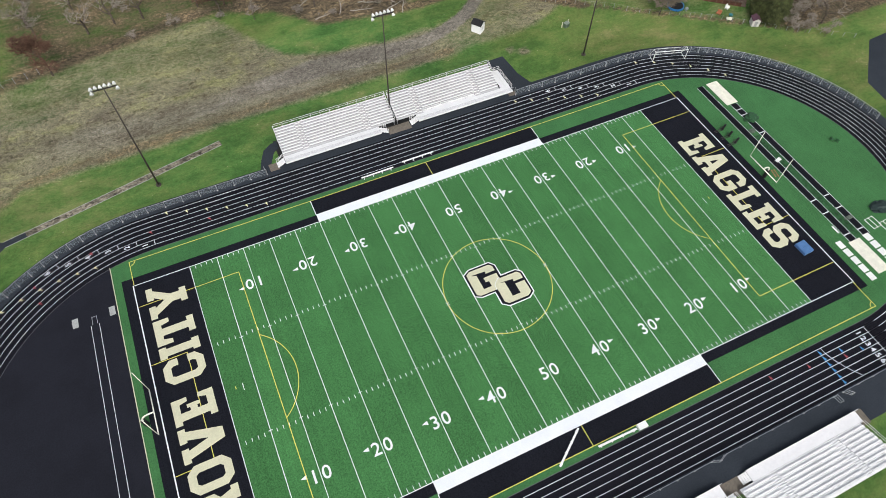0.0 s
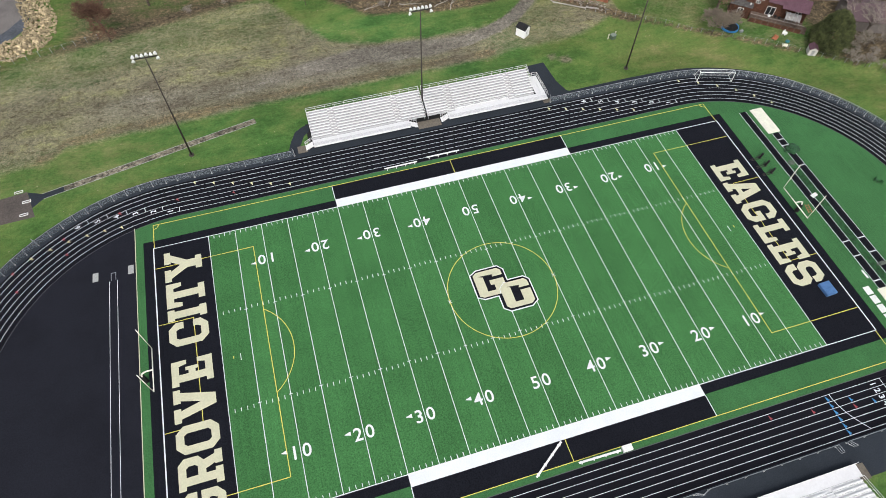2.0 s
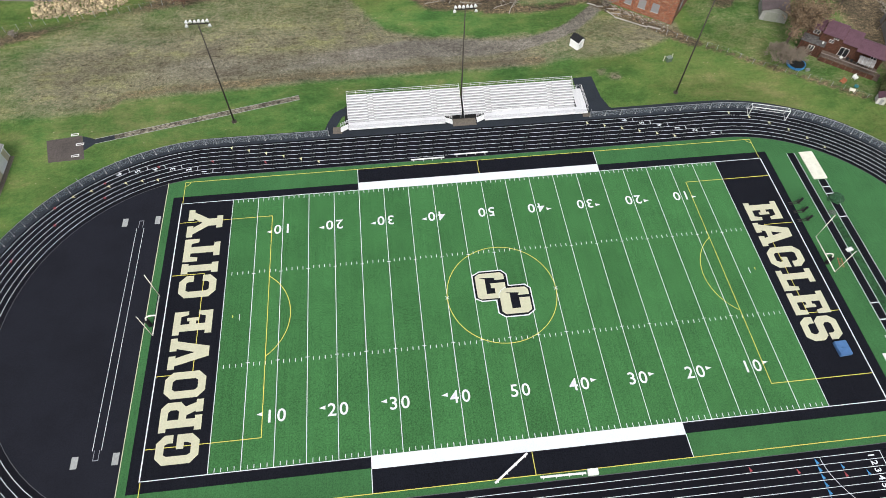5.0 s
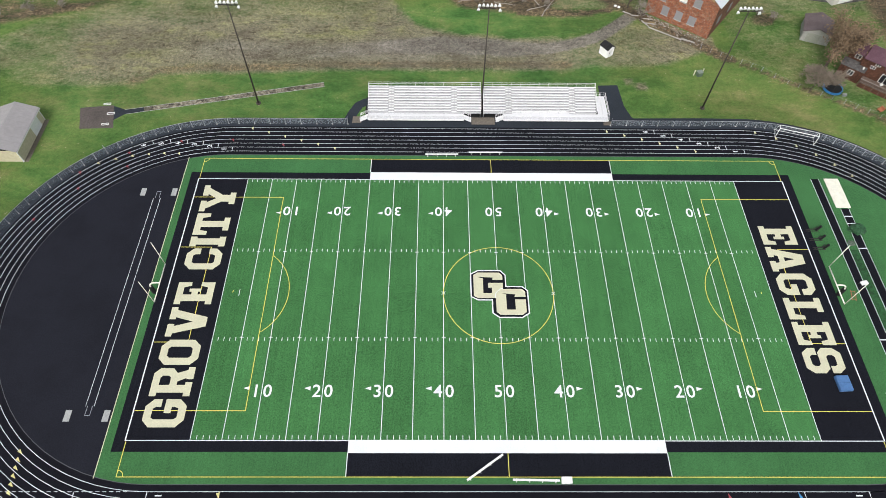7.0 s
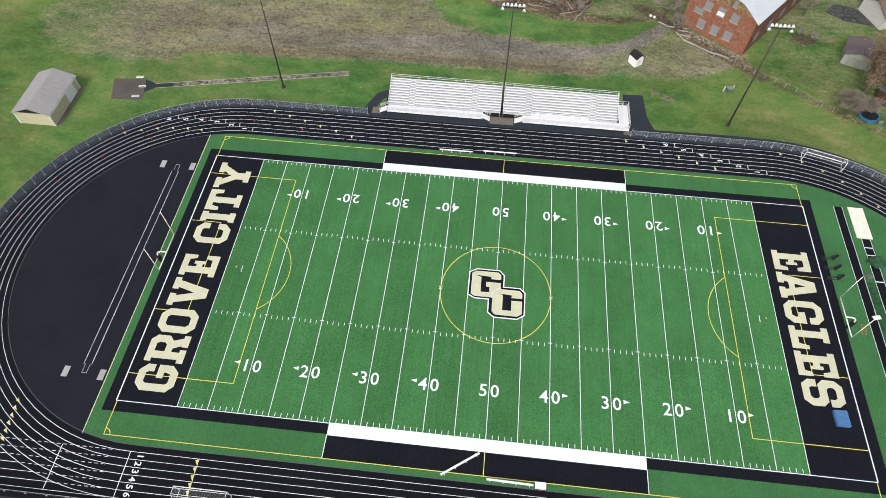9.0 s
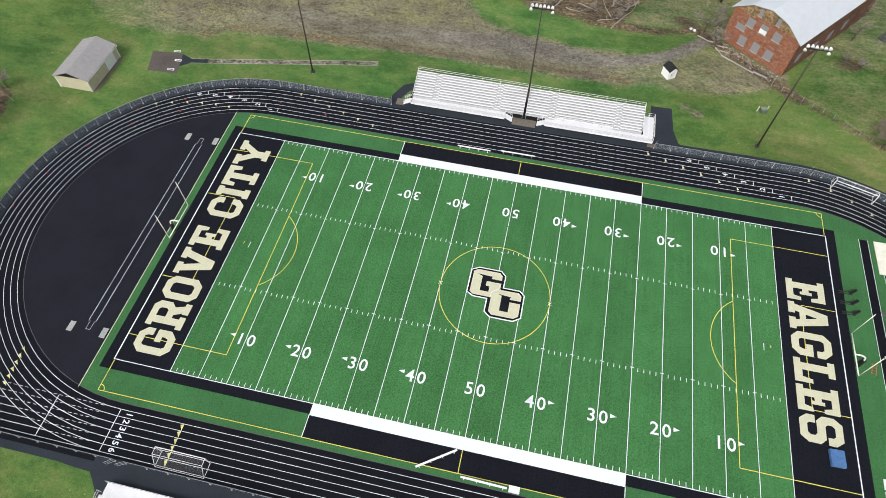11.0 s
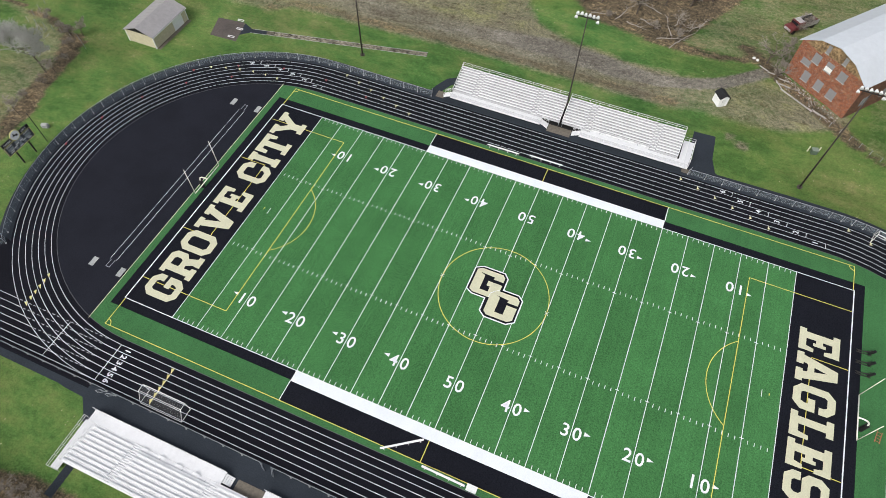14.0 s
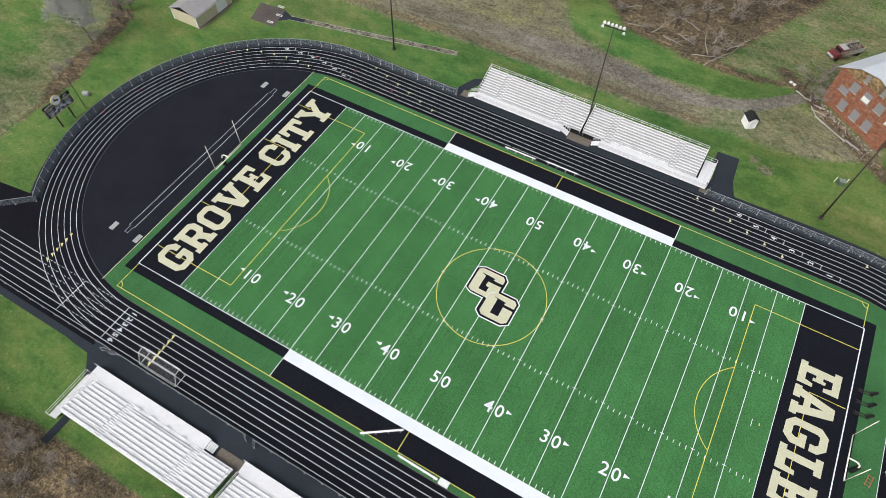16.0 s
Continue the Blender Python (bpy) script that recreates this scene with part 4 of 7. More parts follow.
# ---------------------------------------------------------------- stands
def stand(name, label, x0, x1, y_front, y_seat, side, rows, run, rise, deck_z, aisles, deck_x=None, back_rail=True, seat_gap=0.42, bay=None, plank=0.26, foot=None, face=None):
    """Aluminium grandstand: front walkway, rows of seat planks on footboards, aisles, rails. side 1: it rises to +y, -1: to -y."""
    s = thing(name, label, "bleachers")
    dx0, dx1 = deck_x or (x0, x1)

    def ys(a, b):
        return sorted((side * a, side * b))
    f, q = y_front, y_seat
    part("front_deck", boxes((dx0, dx1, *ys(f, q + 0.05), deck_z - 0.06, deck_z)), ALU_DECK, s)
    part("fascia", boxes((dx0, dx1, *ys(f - 0.04, f - 0.01), deck_z - 0.30, deck_z + 0.06)), ALU, s)
    cuts = sorted(aisles)
    spans, a = [], x0
    for c in cuts:
        spans.append((a, c - 0.62))
        a = c + 0.62
    spans.append((a, x1))
    for k in range(rows):
        y, z = q + 0.05 + k * run, deck_z + (k + 1) * rise
        cut = [(x0, x1)] if not bay or k >= bay[2] else [(x0, bay[0]), (bay[1], x1)]
        for u, v in cut:
            part("footboard", boxes((u, v, *ys(y + 0.02, y + run), z - rise, z - rise + 0.045)), foot or ALU_FOOT, s)
            part("riser", boxes((u, v, *ys(y + run - 0.03, y + run), z - rise + 0.05, z + 0.02)), face or ALU_DIM, s)
        for u, v in spans:
            if bay and k < bay[2] and u < bay[1] and v > bay[0]:
                continue
            part("seat_plank", boxes((u, v, *ys(y + run - plank, y + run), z + seat_gap - 0.24, z + seat_gap - 0.19)), ALU, s)
        for c in cuts:
            part("step", boxes((c - 0.55, c + 0.55, *ys(y + run * 0.5, y + run), z - rise * 0.5, z - rise * 0.5 + 0.04)), ALU, s)
    if bay:
        part("open_bay", boxes((bay[0] + 0.01, bay[1] - 0.01, *ys(q + 0.06, q + 0.04 + bay[2] * run), deck_z - 0.05, deck_z)), ALU_DECK, s)
    if bay:
        part("bay_panel", boxes((bay[0] + 0.01, bay[1] - 0.01, *ys(q + 0.045 + bay[2] * run, q + 0.065 + bay[2] * run), deck_z + 0.005, deck_z + bay[2] * rise - 0.005)), ALU, s)
    top = q + 0.05 + rows * run
    zt = deck_z + rows * rise
    part("top_walk", boxes((x0, x1, *ys(top + 0.01, top + 0.22), zt - 0.05, zt)), ALU, s)
    # sloping frames below
    for u in np.linspace(x0 + 0.1, x1 - 0.1, max(3, int((x1 - x0) / 3))):
        part("support_frame", rods(((u, side * (q + 0.2), 0), (u, side * (q + 0.2), deck_z), 0.05), ((u, side * (top - 0.1), 0), (u, side * (top - 0.1), zt), 0.05),
                                   ((u, side * (q + 0.2), deck_z - 0.08), (u, side * (top - 0.1), zt - 0.12), 0.05), ((u, side * (q + 0.3), 0.3), (u, side * (top - 0.1), zt * 0.6), 0.03)), GALV, s)
    for k, c in enumerate(cuts):
        for j in range(1, rows, 2):
            y, z = q + 0.05 + j * run, deck_z + (j + 1) * rise
            part("aisle_rail", rods(((c, side * y, z - 0.1), (c, side * y, z + 0.75), 0.025), ((c, side * y, z + 0.75), (c, side * (y + 0.55), z + 0.85), 0.025)), GALV, s)
    rails = []
    if back_rail:
        for h in (0.55, 0.98):
            rails.append(((x0, side * (top + 0.2), zt + h), (x1, side * (top + 0.2), zt + h), 0.03))
        n = max(2, round((x1 - x0) / 1.9))
        for k in range(n + 1):
            u = x0 + (x1 - x0) * k / n
            rails.append(((u, side * (top + 0.2), zt - 0.1), (u, side * (top + 0.2), zt + 1.0), 0.028))
    for u in (x0, x1):
        for h in (0.5, 0.95):
            rails.append(((u, side * (q + 0.1), deck_z + rise + h), (u, side * (top + 0.2), zt + h + 0.03), 0.028))
        for j in range(0, rows + 1, 3):
            rails.append(((u, side * (q + 0.1 + j * run), deck_z + j * rise), (u, side * (q + 0.1 + j * run), deck_z + rise + j * rise + 0.95), 0.025))
    part("guard_rail", rods(*rails), ALU, s)
    rails = []
    n = max(2, round((dx1 - dx0) / 1.6))
    for k in range(n + 1):
        u = dx0 + (dx1 - dx0) * k / n
        rails.append(((u, side * f, deck_z - 0.2), (u, side * f, deck_z + 1.0), 0.022))
    for h in (0.12, 1.0):
        rails.append(((dx0, side * f, deck_z + h), (dx1, side * f, deck_z + h), 0.026))
    part("front_rail", rods(*rails), ALU, s)
    bm = bmesh.new()
    bm.faces.new([bm.verts.new(c) for c in ((dx0, side * f, deck_z), (dx1, side * f, deck_z), (dx1, side * f, deck_z + 1.0), (dx0, side * f, deck_z + 1.0))])
    part("netting", bm, GOAL_NET, s)
    return s


def stairs(parent, x, y, z_top, turn, steps=5, width=1.3, tread=0.30, rails=True):
    """Open stairs down from a deck: the top step at (x, y), going down along turn."""
    m = pose(x, y, 0, 0, 0, turn)
    for k in range(steps):
        z = z_top * (1 - (k + 1) / (steps + 1))
        ob = part("stair_tread", boxes((k * tread, (k + 1) * tread + 0.02, -width / 2, width / 2, z - 0.05, z)), ALU, parent)
        ob.matrix_local = m
    if rails:
        L = steps * tread
        for s in (-width / 2, width / 2):
            rows = []
            for h in (0.5, 0.75, 1.0):
                rows.append(((0, s, z_top + h), (L, s, 0.1 + h), 0.025))
            for k in range(4):
                rows.append(((L * k / 3, s, max(0.0, z_top * (1 - k / 3) - 0.1)), (L * k / 3, s, z_top * (1 - k / 3) + 0.1 * (k / 3) + 1.0), 0.025))
            ob = part("stair_rail", rods(*rows), ALU, parent)
            ob.matrix_local = m


far_a = stand("bleachers", "white aluminium bleachers with ten rows behind the far straight", -24.2, -1.52, 39.35, 41.0, 1, 10, 0.53, 0.225, 0.95, (-19.6, -6.9), (-24.2, -5.0), foot=ALU_FAR)
stairs(far_a, -24.3, 40.2, 0.95, 180, 5, 1.3)
stairs(far_a, -5.0, 40.2, 0.95, 0, 5, 1.3)
far_b = stand("bleachers", "white aluminium bleachers with a ramp beside them", -1.0, 21.8, 39.35, 41.0, 1, 10, 0.53, 0.225, 0.95, (4.1, 17.0), (3.0, 24.1), bay=(4.75, 16.35, 1), foot=ALU_FAR)
stairs(far_b, 3.0, 40.2, 0.95, 180, 5, 1.3)
part("ramp", sheet([(22.2, 41.0), (24.2, 41.0), (24.2, 46.3), (22.2, 46.3)], 0.95), ALU_DECK, far_b)
part("ramp_rail", rods(*[((u, 40.2, 0.95 + h), (u, 46.3, 0.95 + h), 0.026) for u in (23.1, 24.25) for h in (0.35, 0.65, 0.98)],
                       *[((u, 40.2 + 1.2 * k, 0.3), (u, 40.2 + 1.2 * k, 1.95), 0.024) for u in (23.1, 24.25) for k in range(6)],
                       *[((22.0, 46.3, 0.95 + h), (24.25, 46.3, 0.95 + h), 0.026) for h in (0.4, 0.95)]), ALU, far_b)
part("bay_rail", rods(((5.0, 41.64, 1.95), (16.1, 41.64, 1.95), 0.03), ((5.0, 41.64, 1.5), (16.1, 41.64, 1.5), 0.03), *[((5.0 + 1.85 * k, 41.64, 1.0), (5.0 + 1.85 * k, 41.64, 1.95), 0.025) for k in range(7)]), ALU, far_b)
for k in range(5):
    part("companion_seat", boxes((5.6 + 2.3 * k, 6.5 + 2.3 * k, 41.15, 41.45, 1.35, 1.42), (5.7 + 2.3 * k, 5.76 + 2.3 * k, 41.25, 41.31, 0.953, 1.349), (6.3 + 2.3 * k, 6.36 + 2.3 * k, 41.25, 41.31, 0.953, 1.349)), ALU, far_b)
part("landing", boxes((-3.4, 1.3, 38.95, 40.9, 0.01, 0.06)), CONCRETE, far_a)
part("landing", boxes((-27.4, -25.6, 39.2, 41.0, 0.015, 0.06)), CONCRETE, far_a)
part("landing", boxes((23.3, 25.0, 38.95, 40.0, 0.015, 0.06)), CONCRETE, far_b)

near_a = stand("bleachers", "long white aluminium bleachers beside the near straight", -44.6, -18.3, 41.35, 42.95, -1, 9, 0.65, 0.20, 0.75, (-37.1, -24.4), (-46.2, -23.7), True, seat_gap=0.30, bay=(-36.4, -25.1, 1), plank=0.27, foot=ALU, face=ALU_DECK)
near_b = stand("bleachers", "long white aluminium bleachers beside the near straight", -17.2, 13.6, 41.35, 42.95, -1, 9, 0.65, 0.20, 0.75, (-10, 6.4), (-17.5, 12.6), True, seat_gap=0.30, plank=0.27, foot=ALU, face=ALU_DECK)
near_c = stand("bleachers", "white aluminium bleachers at the end of the near straight", 14.8, 37.0, 41.35, 42.95, -1, 9, 0.65, 0.20, 0.75, (20.2, 31.5), (17.2, 37.6), True, seat_gap=0.30, plank=0.27, foot=ALU, face=ALU_DECK)
stairs(near_a, -23.7, -42.1, 0.75, 0, 4, 1.3, 0.3, False)
stairs(near_c, 17.2, -42.1, 0.75, 180, 4, 1.3, 0.3, False)
for k, (u, v) in enumerate(((-22.0, -17.6), (12.7, 16.9), (37.7, 39.2))):
    part("concrete_pad", boxes((u, v, -43.6, -41.4, 0.012, 0.05)), CONCRETE, pav)
for k in range(4):
    u = -35.9 + 2.85 * k
    part("companion_seat", boxes((u - 0.5, u + 0.5, -43.4, -43.1, 1.10, 1.16), (u - 0.4, u - 0.34, -43.3, -43.2, 0.755, 1.099), (u + 0.34, u + 0.4, -43.3, -43.2, 0.755, 1.099)), ALU, near_a)
part("ramp", boxes((-46.75, -45.5, -50.2, -42.98, 0.40, 0.47)), ALU_DECK, near_a)
part("side_deck", boxes((-45.45, -44.65, -48.9, -42.98, 0.55, 0.62)), ALU_DECK, near_a)
part("ramp_rail", rods(*[((u, -42.6, 0.6 + h), (u, -50.25, 0.6 + h), 0.03) for u in (-46.78, -45.48) for h in (0.4, 0.9)], *[((-46.78, -50.25, 0.6 + h), (-45.48, -50.25, 0.6 + h), 0.03) for h in (0.4, 0.9)],
                       *[((u, -42.6 - 1.53 * k, 0), (u, -42.6 - 1.53 * k, 1.5), 0.03) for u in (-46.78, -45.48) for k in range(6)]), ALU, near_a)


# ---------------------------------------------------------------- floodlight poles
def floodlight(x, y, height):
    p = thing("floodlight_pole", "tall brown floodlight pole with a cross-arm of white lamps", "floodlight", pose(x, y, 0), "floodlight poles")
    part("pole", rods(((0, 0, 0), (0, 0, height), 0.17, 10, 0.09)), RUST_POLE, p, smooth=True)
    part("collar", rods(((0, 0, 0), (0, 0, 0.25), 0.5, 10)), RUST_POLE, p)
    part("cross_arm", boxes((-1.95, 1.95, -0.07, 0.07, height - 0.5, height - 0.36), (-1.95, 1.95, -0.07, 0.07, height + 0.05, height + 0.17), (-0.9, -0.8, -0.05, 0.05, height - 0.36, height + 0.05), (0.8, 0.9, -0.05, 0.05, height - 0.36, height + 0.05)), STEEL_DARK, p)
    for k, (u, z) in enumerate([(-1.75 + 0.70 * j, height + 0.33 + 0.07 * (j % 2)) for j in range(6)] + [(-1.9, height - 0.45), (1.9, height - 0.55)]):
        lamp = part("lamp", rods(((u, 0.05, z), (u, -0.30, z - 0.22), 0.13, 10, 0.31), ((u, -0.30, z - 0.22), (u, -0.36, z - 0.26), 0.31, 10, 0.29)), WHITE_GLOSS, p, "white bowl-shaped lamp", smooth=False)
        part("bracket", rods(((u, 0.0, z - 0.3), (u, 0.05, z), 0.05)), STEEL_DARK, lamp)


for x, y in ((-47.05, 44.6), (-1.25, 44.3), (44.4, 44.0)):
    floodlight(x, y, 23.4)


# ---------------------------------------------------------------- goal posts and goals
def goal_post(x, side):
    g = thing("goal_post", "cream football goal post with a black padded curved foot", "goal post", pose(x, 0, 0, 0, 0, 0 if side > 0 else 180), "football goal posts")
    part("crossbar", rods(((0, -3.56, 3.2), (0, 3.56, 3.2), 0.09, 8)), POST_CREAM, g, smooth=True)
    for s in (-1, 1):
        part("upright", rods(((0, s * 3.56, 3.15), (0, s * 3.56, 9.4), 0.06, 8)), POST_CREAM, g, smooth=True)
    bm = bmesh.new()
    pts = [(2.0, 0.0)] + [(2.0, 1.9)] + [(2.0 - 1.25 * (1 - math.cos(a)), 1.9 + 1.25 * math.sin(a)) for a in np.linspace(0.2, math.pi / 2, 7)] + [(0.0, 3.15)]
    for (u, z), (v, w) in zip(pts, pts[1:]):
        add_rod(bm, (u, 0, z), (v, 0, w), 0.12, 8)
    part("gooseneck", bm, POST_CREAM, g)
    part("pad", rods(((2.0, 0, 0), (2.0, 0, 1.9), 0.36, 10)), SHADE_BLACK, g, "thick black foam pad")


goal_post(54.95, 1)
goal_post(-54.95, -1)


def soccer_goal(m, label):
    g = thing("soccer_goal", label, "soccer goal", m, "soccer goals")
    W_, H_, D_ = 3.66, 2.44, 2.1
    part("front_frame", rods(((-W_, 0, 0), (-W_, 0, H_), 0.06, 8), ((W_, 0, 0), (W_, 0, H_), 0.06, 8), ((-W_, 0, H_), (W_, 0, H_), 0.06, 8)), WHITE_GLOSS, g)
    for s in (-1, 1):
        part("side_frame", rods(((s * W_, 0, H_), (s * W_, 1.0, H_), 0.04), ((s * W_, 1.0, H_), (s * W_, D_, 0.05), 0.04), ((s * W_, D_, 0.05), (s * W_, 0, 0.05), 0.04)), WHITE_GLOSS, g)
    part("ground_bar", rods(((-W_, D_, 0.05), (W_, D_, 0.05), 0.04)), WHITE_GLOSS, g)
    part("back_bar", rods(((-W_, 1.0, H_), (W_, 1.0, H_), 0.03)), WHITE_GLOSS, g)
    bm = bmesh.new()
    rows = [[bm.verts.new((s * W_, y, z)) for s in (-1, 1)] for y, z in ((0, H_), (1.0, H_ - 0.02), (D_, 0.06))]
    for (a, b), (c, d) in zip(rows, rows[1:]):
        bm.faces.new((a, b, d, c))
    for s in (-1, 1):
        bm.faces.new([bm.verts.new((s * W_, y, z)) for y, z in ((0, 0.06), (0, H_), (1.0, H_), (D_, 0.06))])
    part("net", bm, GOAL_NET, g, "thin white net")


soccer_goal(pose(-37.7, -35.8, 0.03, 0, 0, 180), "white soccer goal with a thin net on the near straight")
soccer_goal(pose(60.55, 34.85, 0.03, 0, 0, -17), "white soccer goal with a thin net on the bend")


# ---------------------------------------------------------------- benches, mats and training gear
def bench(cx, cy, length, turn, label):
    b = thing("team_bench", label, "bench", pose(cx, cy, 0.04, 0, 0, turn), "team benches")
    part("seat", boxes((-length / 2, length / 2, -0.15, 0.15, 0.42, 0.47)), ALU, b)
    n = 4
    for k in range(n):
        u = -length / 2 + 0.5 + (length - 1.0) * k / (n - 1)
        part("leg", boxes((u - 0.03, u + 0.03, -0.2, 0.2, 0.0, 0.419), (u - 0.05, u + 0.05, -0.24, 0.24, 0.0, 0.04)), ALU, b)


bench(-9.4, 30.5, 6.4, 0.5, "long white aluminium bench beside the far touchline")
bench(-0.95, 31.05, 6.5, 0.2, "long white aluminium bench beside the far touchline")
bench(3.7, -30.0, 6.5, -1.0, "long white aluminium bench beside the near touchline")
bench(-3.35, -28.25, 6.3, 34.5, "white aluminium bench standing askew in the bench area")
t = thing("storage_box", "small white plastic box beside a bench", "box", pose(7.95, -30.0, 0.04))
part("body", boxes((-0.72, 0.72, -0.42, 0.42, 0, 0.5)), WHITE_VINYL, t)
part("lid", boxes((-0.75, 0.75, -0.45, 0.45, 0.504, 0.56)), WHITE_VINYL, t)


def padded(name, label, category, x, y, sx, sy, h, material, turn=0.0, group="", z=0.045):
    """A soft block with rounded edges."""
    bm = boxes((-sx / 2, sx / 2, -sy / 2, sy / 2, 0, h))
    bmesh.ops.bevel(bm, geom=bm.edges[:] + bm.verts[:], offset=min(0.12, h * 0.3), segments=2, profile=0.6, affect="EDGES")
    ob = thing(name, label, category, pose(x, y, z, 0, 0, turn), group)
    part("pad", bm, material, ob, smooth=False)
    return ob


mat_ = padded("crash_mat", "blue vinyl crash mat on the black end zone", "mat", 51.95, -15.75, 2.0, 2.45, 0.62, BLUE_VINYL, 2)
part("seam", boxes((-0.97, 0.97, -0.02, 0.02, 0.622, 0.632)), plain("dark_blue_seam", (0.03, 0.08, 0.19), 0.5), mat_)
padded("pit_cover", "cream vinyl cover over the upper jumping pit", "pit cover", 64.4, 21.65, 2.7, 6.9, 0.16, CREAM_VINYL, 0)
padded("pit_cover", "cream vinyl cover over the long jump sand pit", "pit cover", 61.4, -21.6, 2.6, 7.0, 0.14, CREAM_VINYL, 0)
for k in range(5):
    padded("ground_mat", "white vinyl mat lying beside the sand pit", "mat", 58.55 + 0.0 * k, -17.9 - 1.75 * k, 1.15, 1.5, 0.08, WHITE_VINYL, 2 * (k % 2) - 1, "mats beside the pit")
for k in range(5):
    padded("ground_mat", "white vinyl mat lying beside the sand pit", "mat", 64.3, -18.6 - 1.7 * k, 1.3, 1.45, 0.08, WHITE_VINYL, 1.5 - (k % 2), "mats beside the pit")
padded("ground_mat", "narrow white strip lying on the turf", "mat", 60.15, -15.0, 0.35, 1.6, 0.06, WHITE_VINYL, 0, "mats beside the pit")

runways = thing("jump_runways", "two black rubber jumping runways with white edges", "runway", kind="structure")
for x0, x1, y0, y1 in ((60.65, 62.15, -18.1, 25.1), (63.85, 65.35, -18.1, 18.1)):
    part("runway", rect(x0, x1, y0, y1, 0.034), TRACK, runways)
    for u in (x0, x1):
        part("edge_line", rect(u - 0.06, u + 0.02, y0, y1, 0.040), WHITE_PAINT, runways)
    for y in (-16.6, -11.4, -8.3):
        part("take_off_board", rect(x0 + 0.05, x1 - 0.05, y - 0.1, y + 0.1, 0.044), WHITE_PAINT, runways)
for y in (16.3, 14.7, 9.3):
    part("take_off_board", rect(63.9, 65.3, y - 0.1, y + 0.1, 0.044), WHITE_PAINT, runways)
part("worn_turf", rect(62.3, 63.75, -18, 9.0, 0.032), plain("darker_worn_turf", (0.022, 0.085, 0.028), 0.9, vary=0.4, fine=1.5, coarse=0.25), runways)

# vault runway on the asphalt
vault = thing("vault_runway", "white-lined vault runway on the dark asphalt", "runway", kind="structure")
for x in (-62.2, -60.95):
    part("edge_line", rect(x - 0.035, x + 0.035, -19.4, 19.7, 0.028), WHITE_PAINT, vault)
for y in (-20.1, 20.6):
    part("plant_box", boxes((-61.95, -61.87, y - 0.75, y + 0.75, 0.018, 0.05), (-61.23, -61.15, y - 0.75, y + 0.75, 0.018, 0.05), *[(-61.865, -61.235, v - 0.05, v + 0.05, 0.018, 0.05) for v in (y + 0.70 * (1 if y > 0 else -1),)]), GALV, vault)
for x, y in ((-64.4, 21.2), (-58.75, 21.2), (-64.4, -20.85), (-58.75, -20.85)):
    t = thing("standard_base", "pale concrete base plate in the asphalt", "slab", pose(x, y, 0.02), "base plates")
    part("slab", boxes((-0.45, 0.45, -0.85, 0.85, 0, 0.05)), GREY_SLAB, t)

for k, y in enumerate((13.0, 11.0, 9.05)):
    d = thing("tackling_dummy", "black padded tackling sled behind the end line", "tackling sled", pose(56.9, y, 0.035), "tackling sleds")
    part("skid", boxes((-1.1, 1.1, -0.10, 0.02, 0, 0.08), (-1.1, 1.1, 0.30, 0.42, 0, 0.08)), STEEL_DARK, d)
    part("pad", rods(((0.7, 0.15, 0.1), (1.05, 0.15, 1.3), 0.22, 8)), SHADE_BLACK, d)
    part("brace", rods(((-0.9, 0.15, 0.08), (0.9, 0.15, 0.9), 0.05), ((0.9, -0.05, 0.08), (0.9, 0.6, 0.5), 0.05), ((0.4, 0.4, 0.08), (1.2, 1.0, 0.08), 0.05)), STEEL_DARK, d)


def heap(name, label, category, x, y, sx, sy, h, material, seed, m=None):
    """A crumpled heap of cloth."""
    bm = bmesh.new()
    bmesh.ops.create_icosphere(bm, subdivisions=3, radius=1)
    for v in bm.verts:
        n = noise.noise(v.co * 2.1 + Vector((seed, 0, 0))) * 0.45 + noise.noise(v.co * 5.5 + Vector((0, seed, 0))) * 0.42
        v.co = Vector((v.co.x * sx * (1 + n), v.co.y * sy * (1 + n), max(0, v.co.z * 0.8 + 0.2 + n * 0.5) * h))
    ob = part(name, bm, material)
    ob.location = (x, y, 0.03)
    return tagged(ob, label, category)


heap("tarpaulin", "crumpled dark green tarpaulin on the runway", "tarpaulin", 64.9, 13.2, 1.5, 1.05, 1.0, GREEN_TARP, 3)
heap("equipment_bag", "grey-green bundle of netting on the runway", "bundle", 62.9, 10.3, 0.7, 0.5, 0.5, plain("grey_green_netting", (0.09, 0.12, 0.09), 0.8, vary=0.4), 9)
heap("tarpaulin", "dark grey tarpaulin over gear on the turf", "tarpaulin", 71.3, -14.5, 1.9, 1.3, 0.7, plain("dark_grey_tarpaulin", (0.018, 0.035, 0.032), 0.6, vary=0.3), 5)
heap("equipment_bag", "grey bundle beside the runway", "bundle", 64.4, -14.0, 0.9, 0.35, 0.3, plain("grey_cloth", (0.10, 0.12, 0.10), 0.8, vary=0.4), 12)

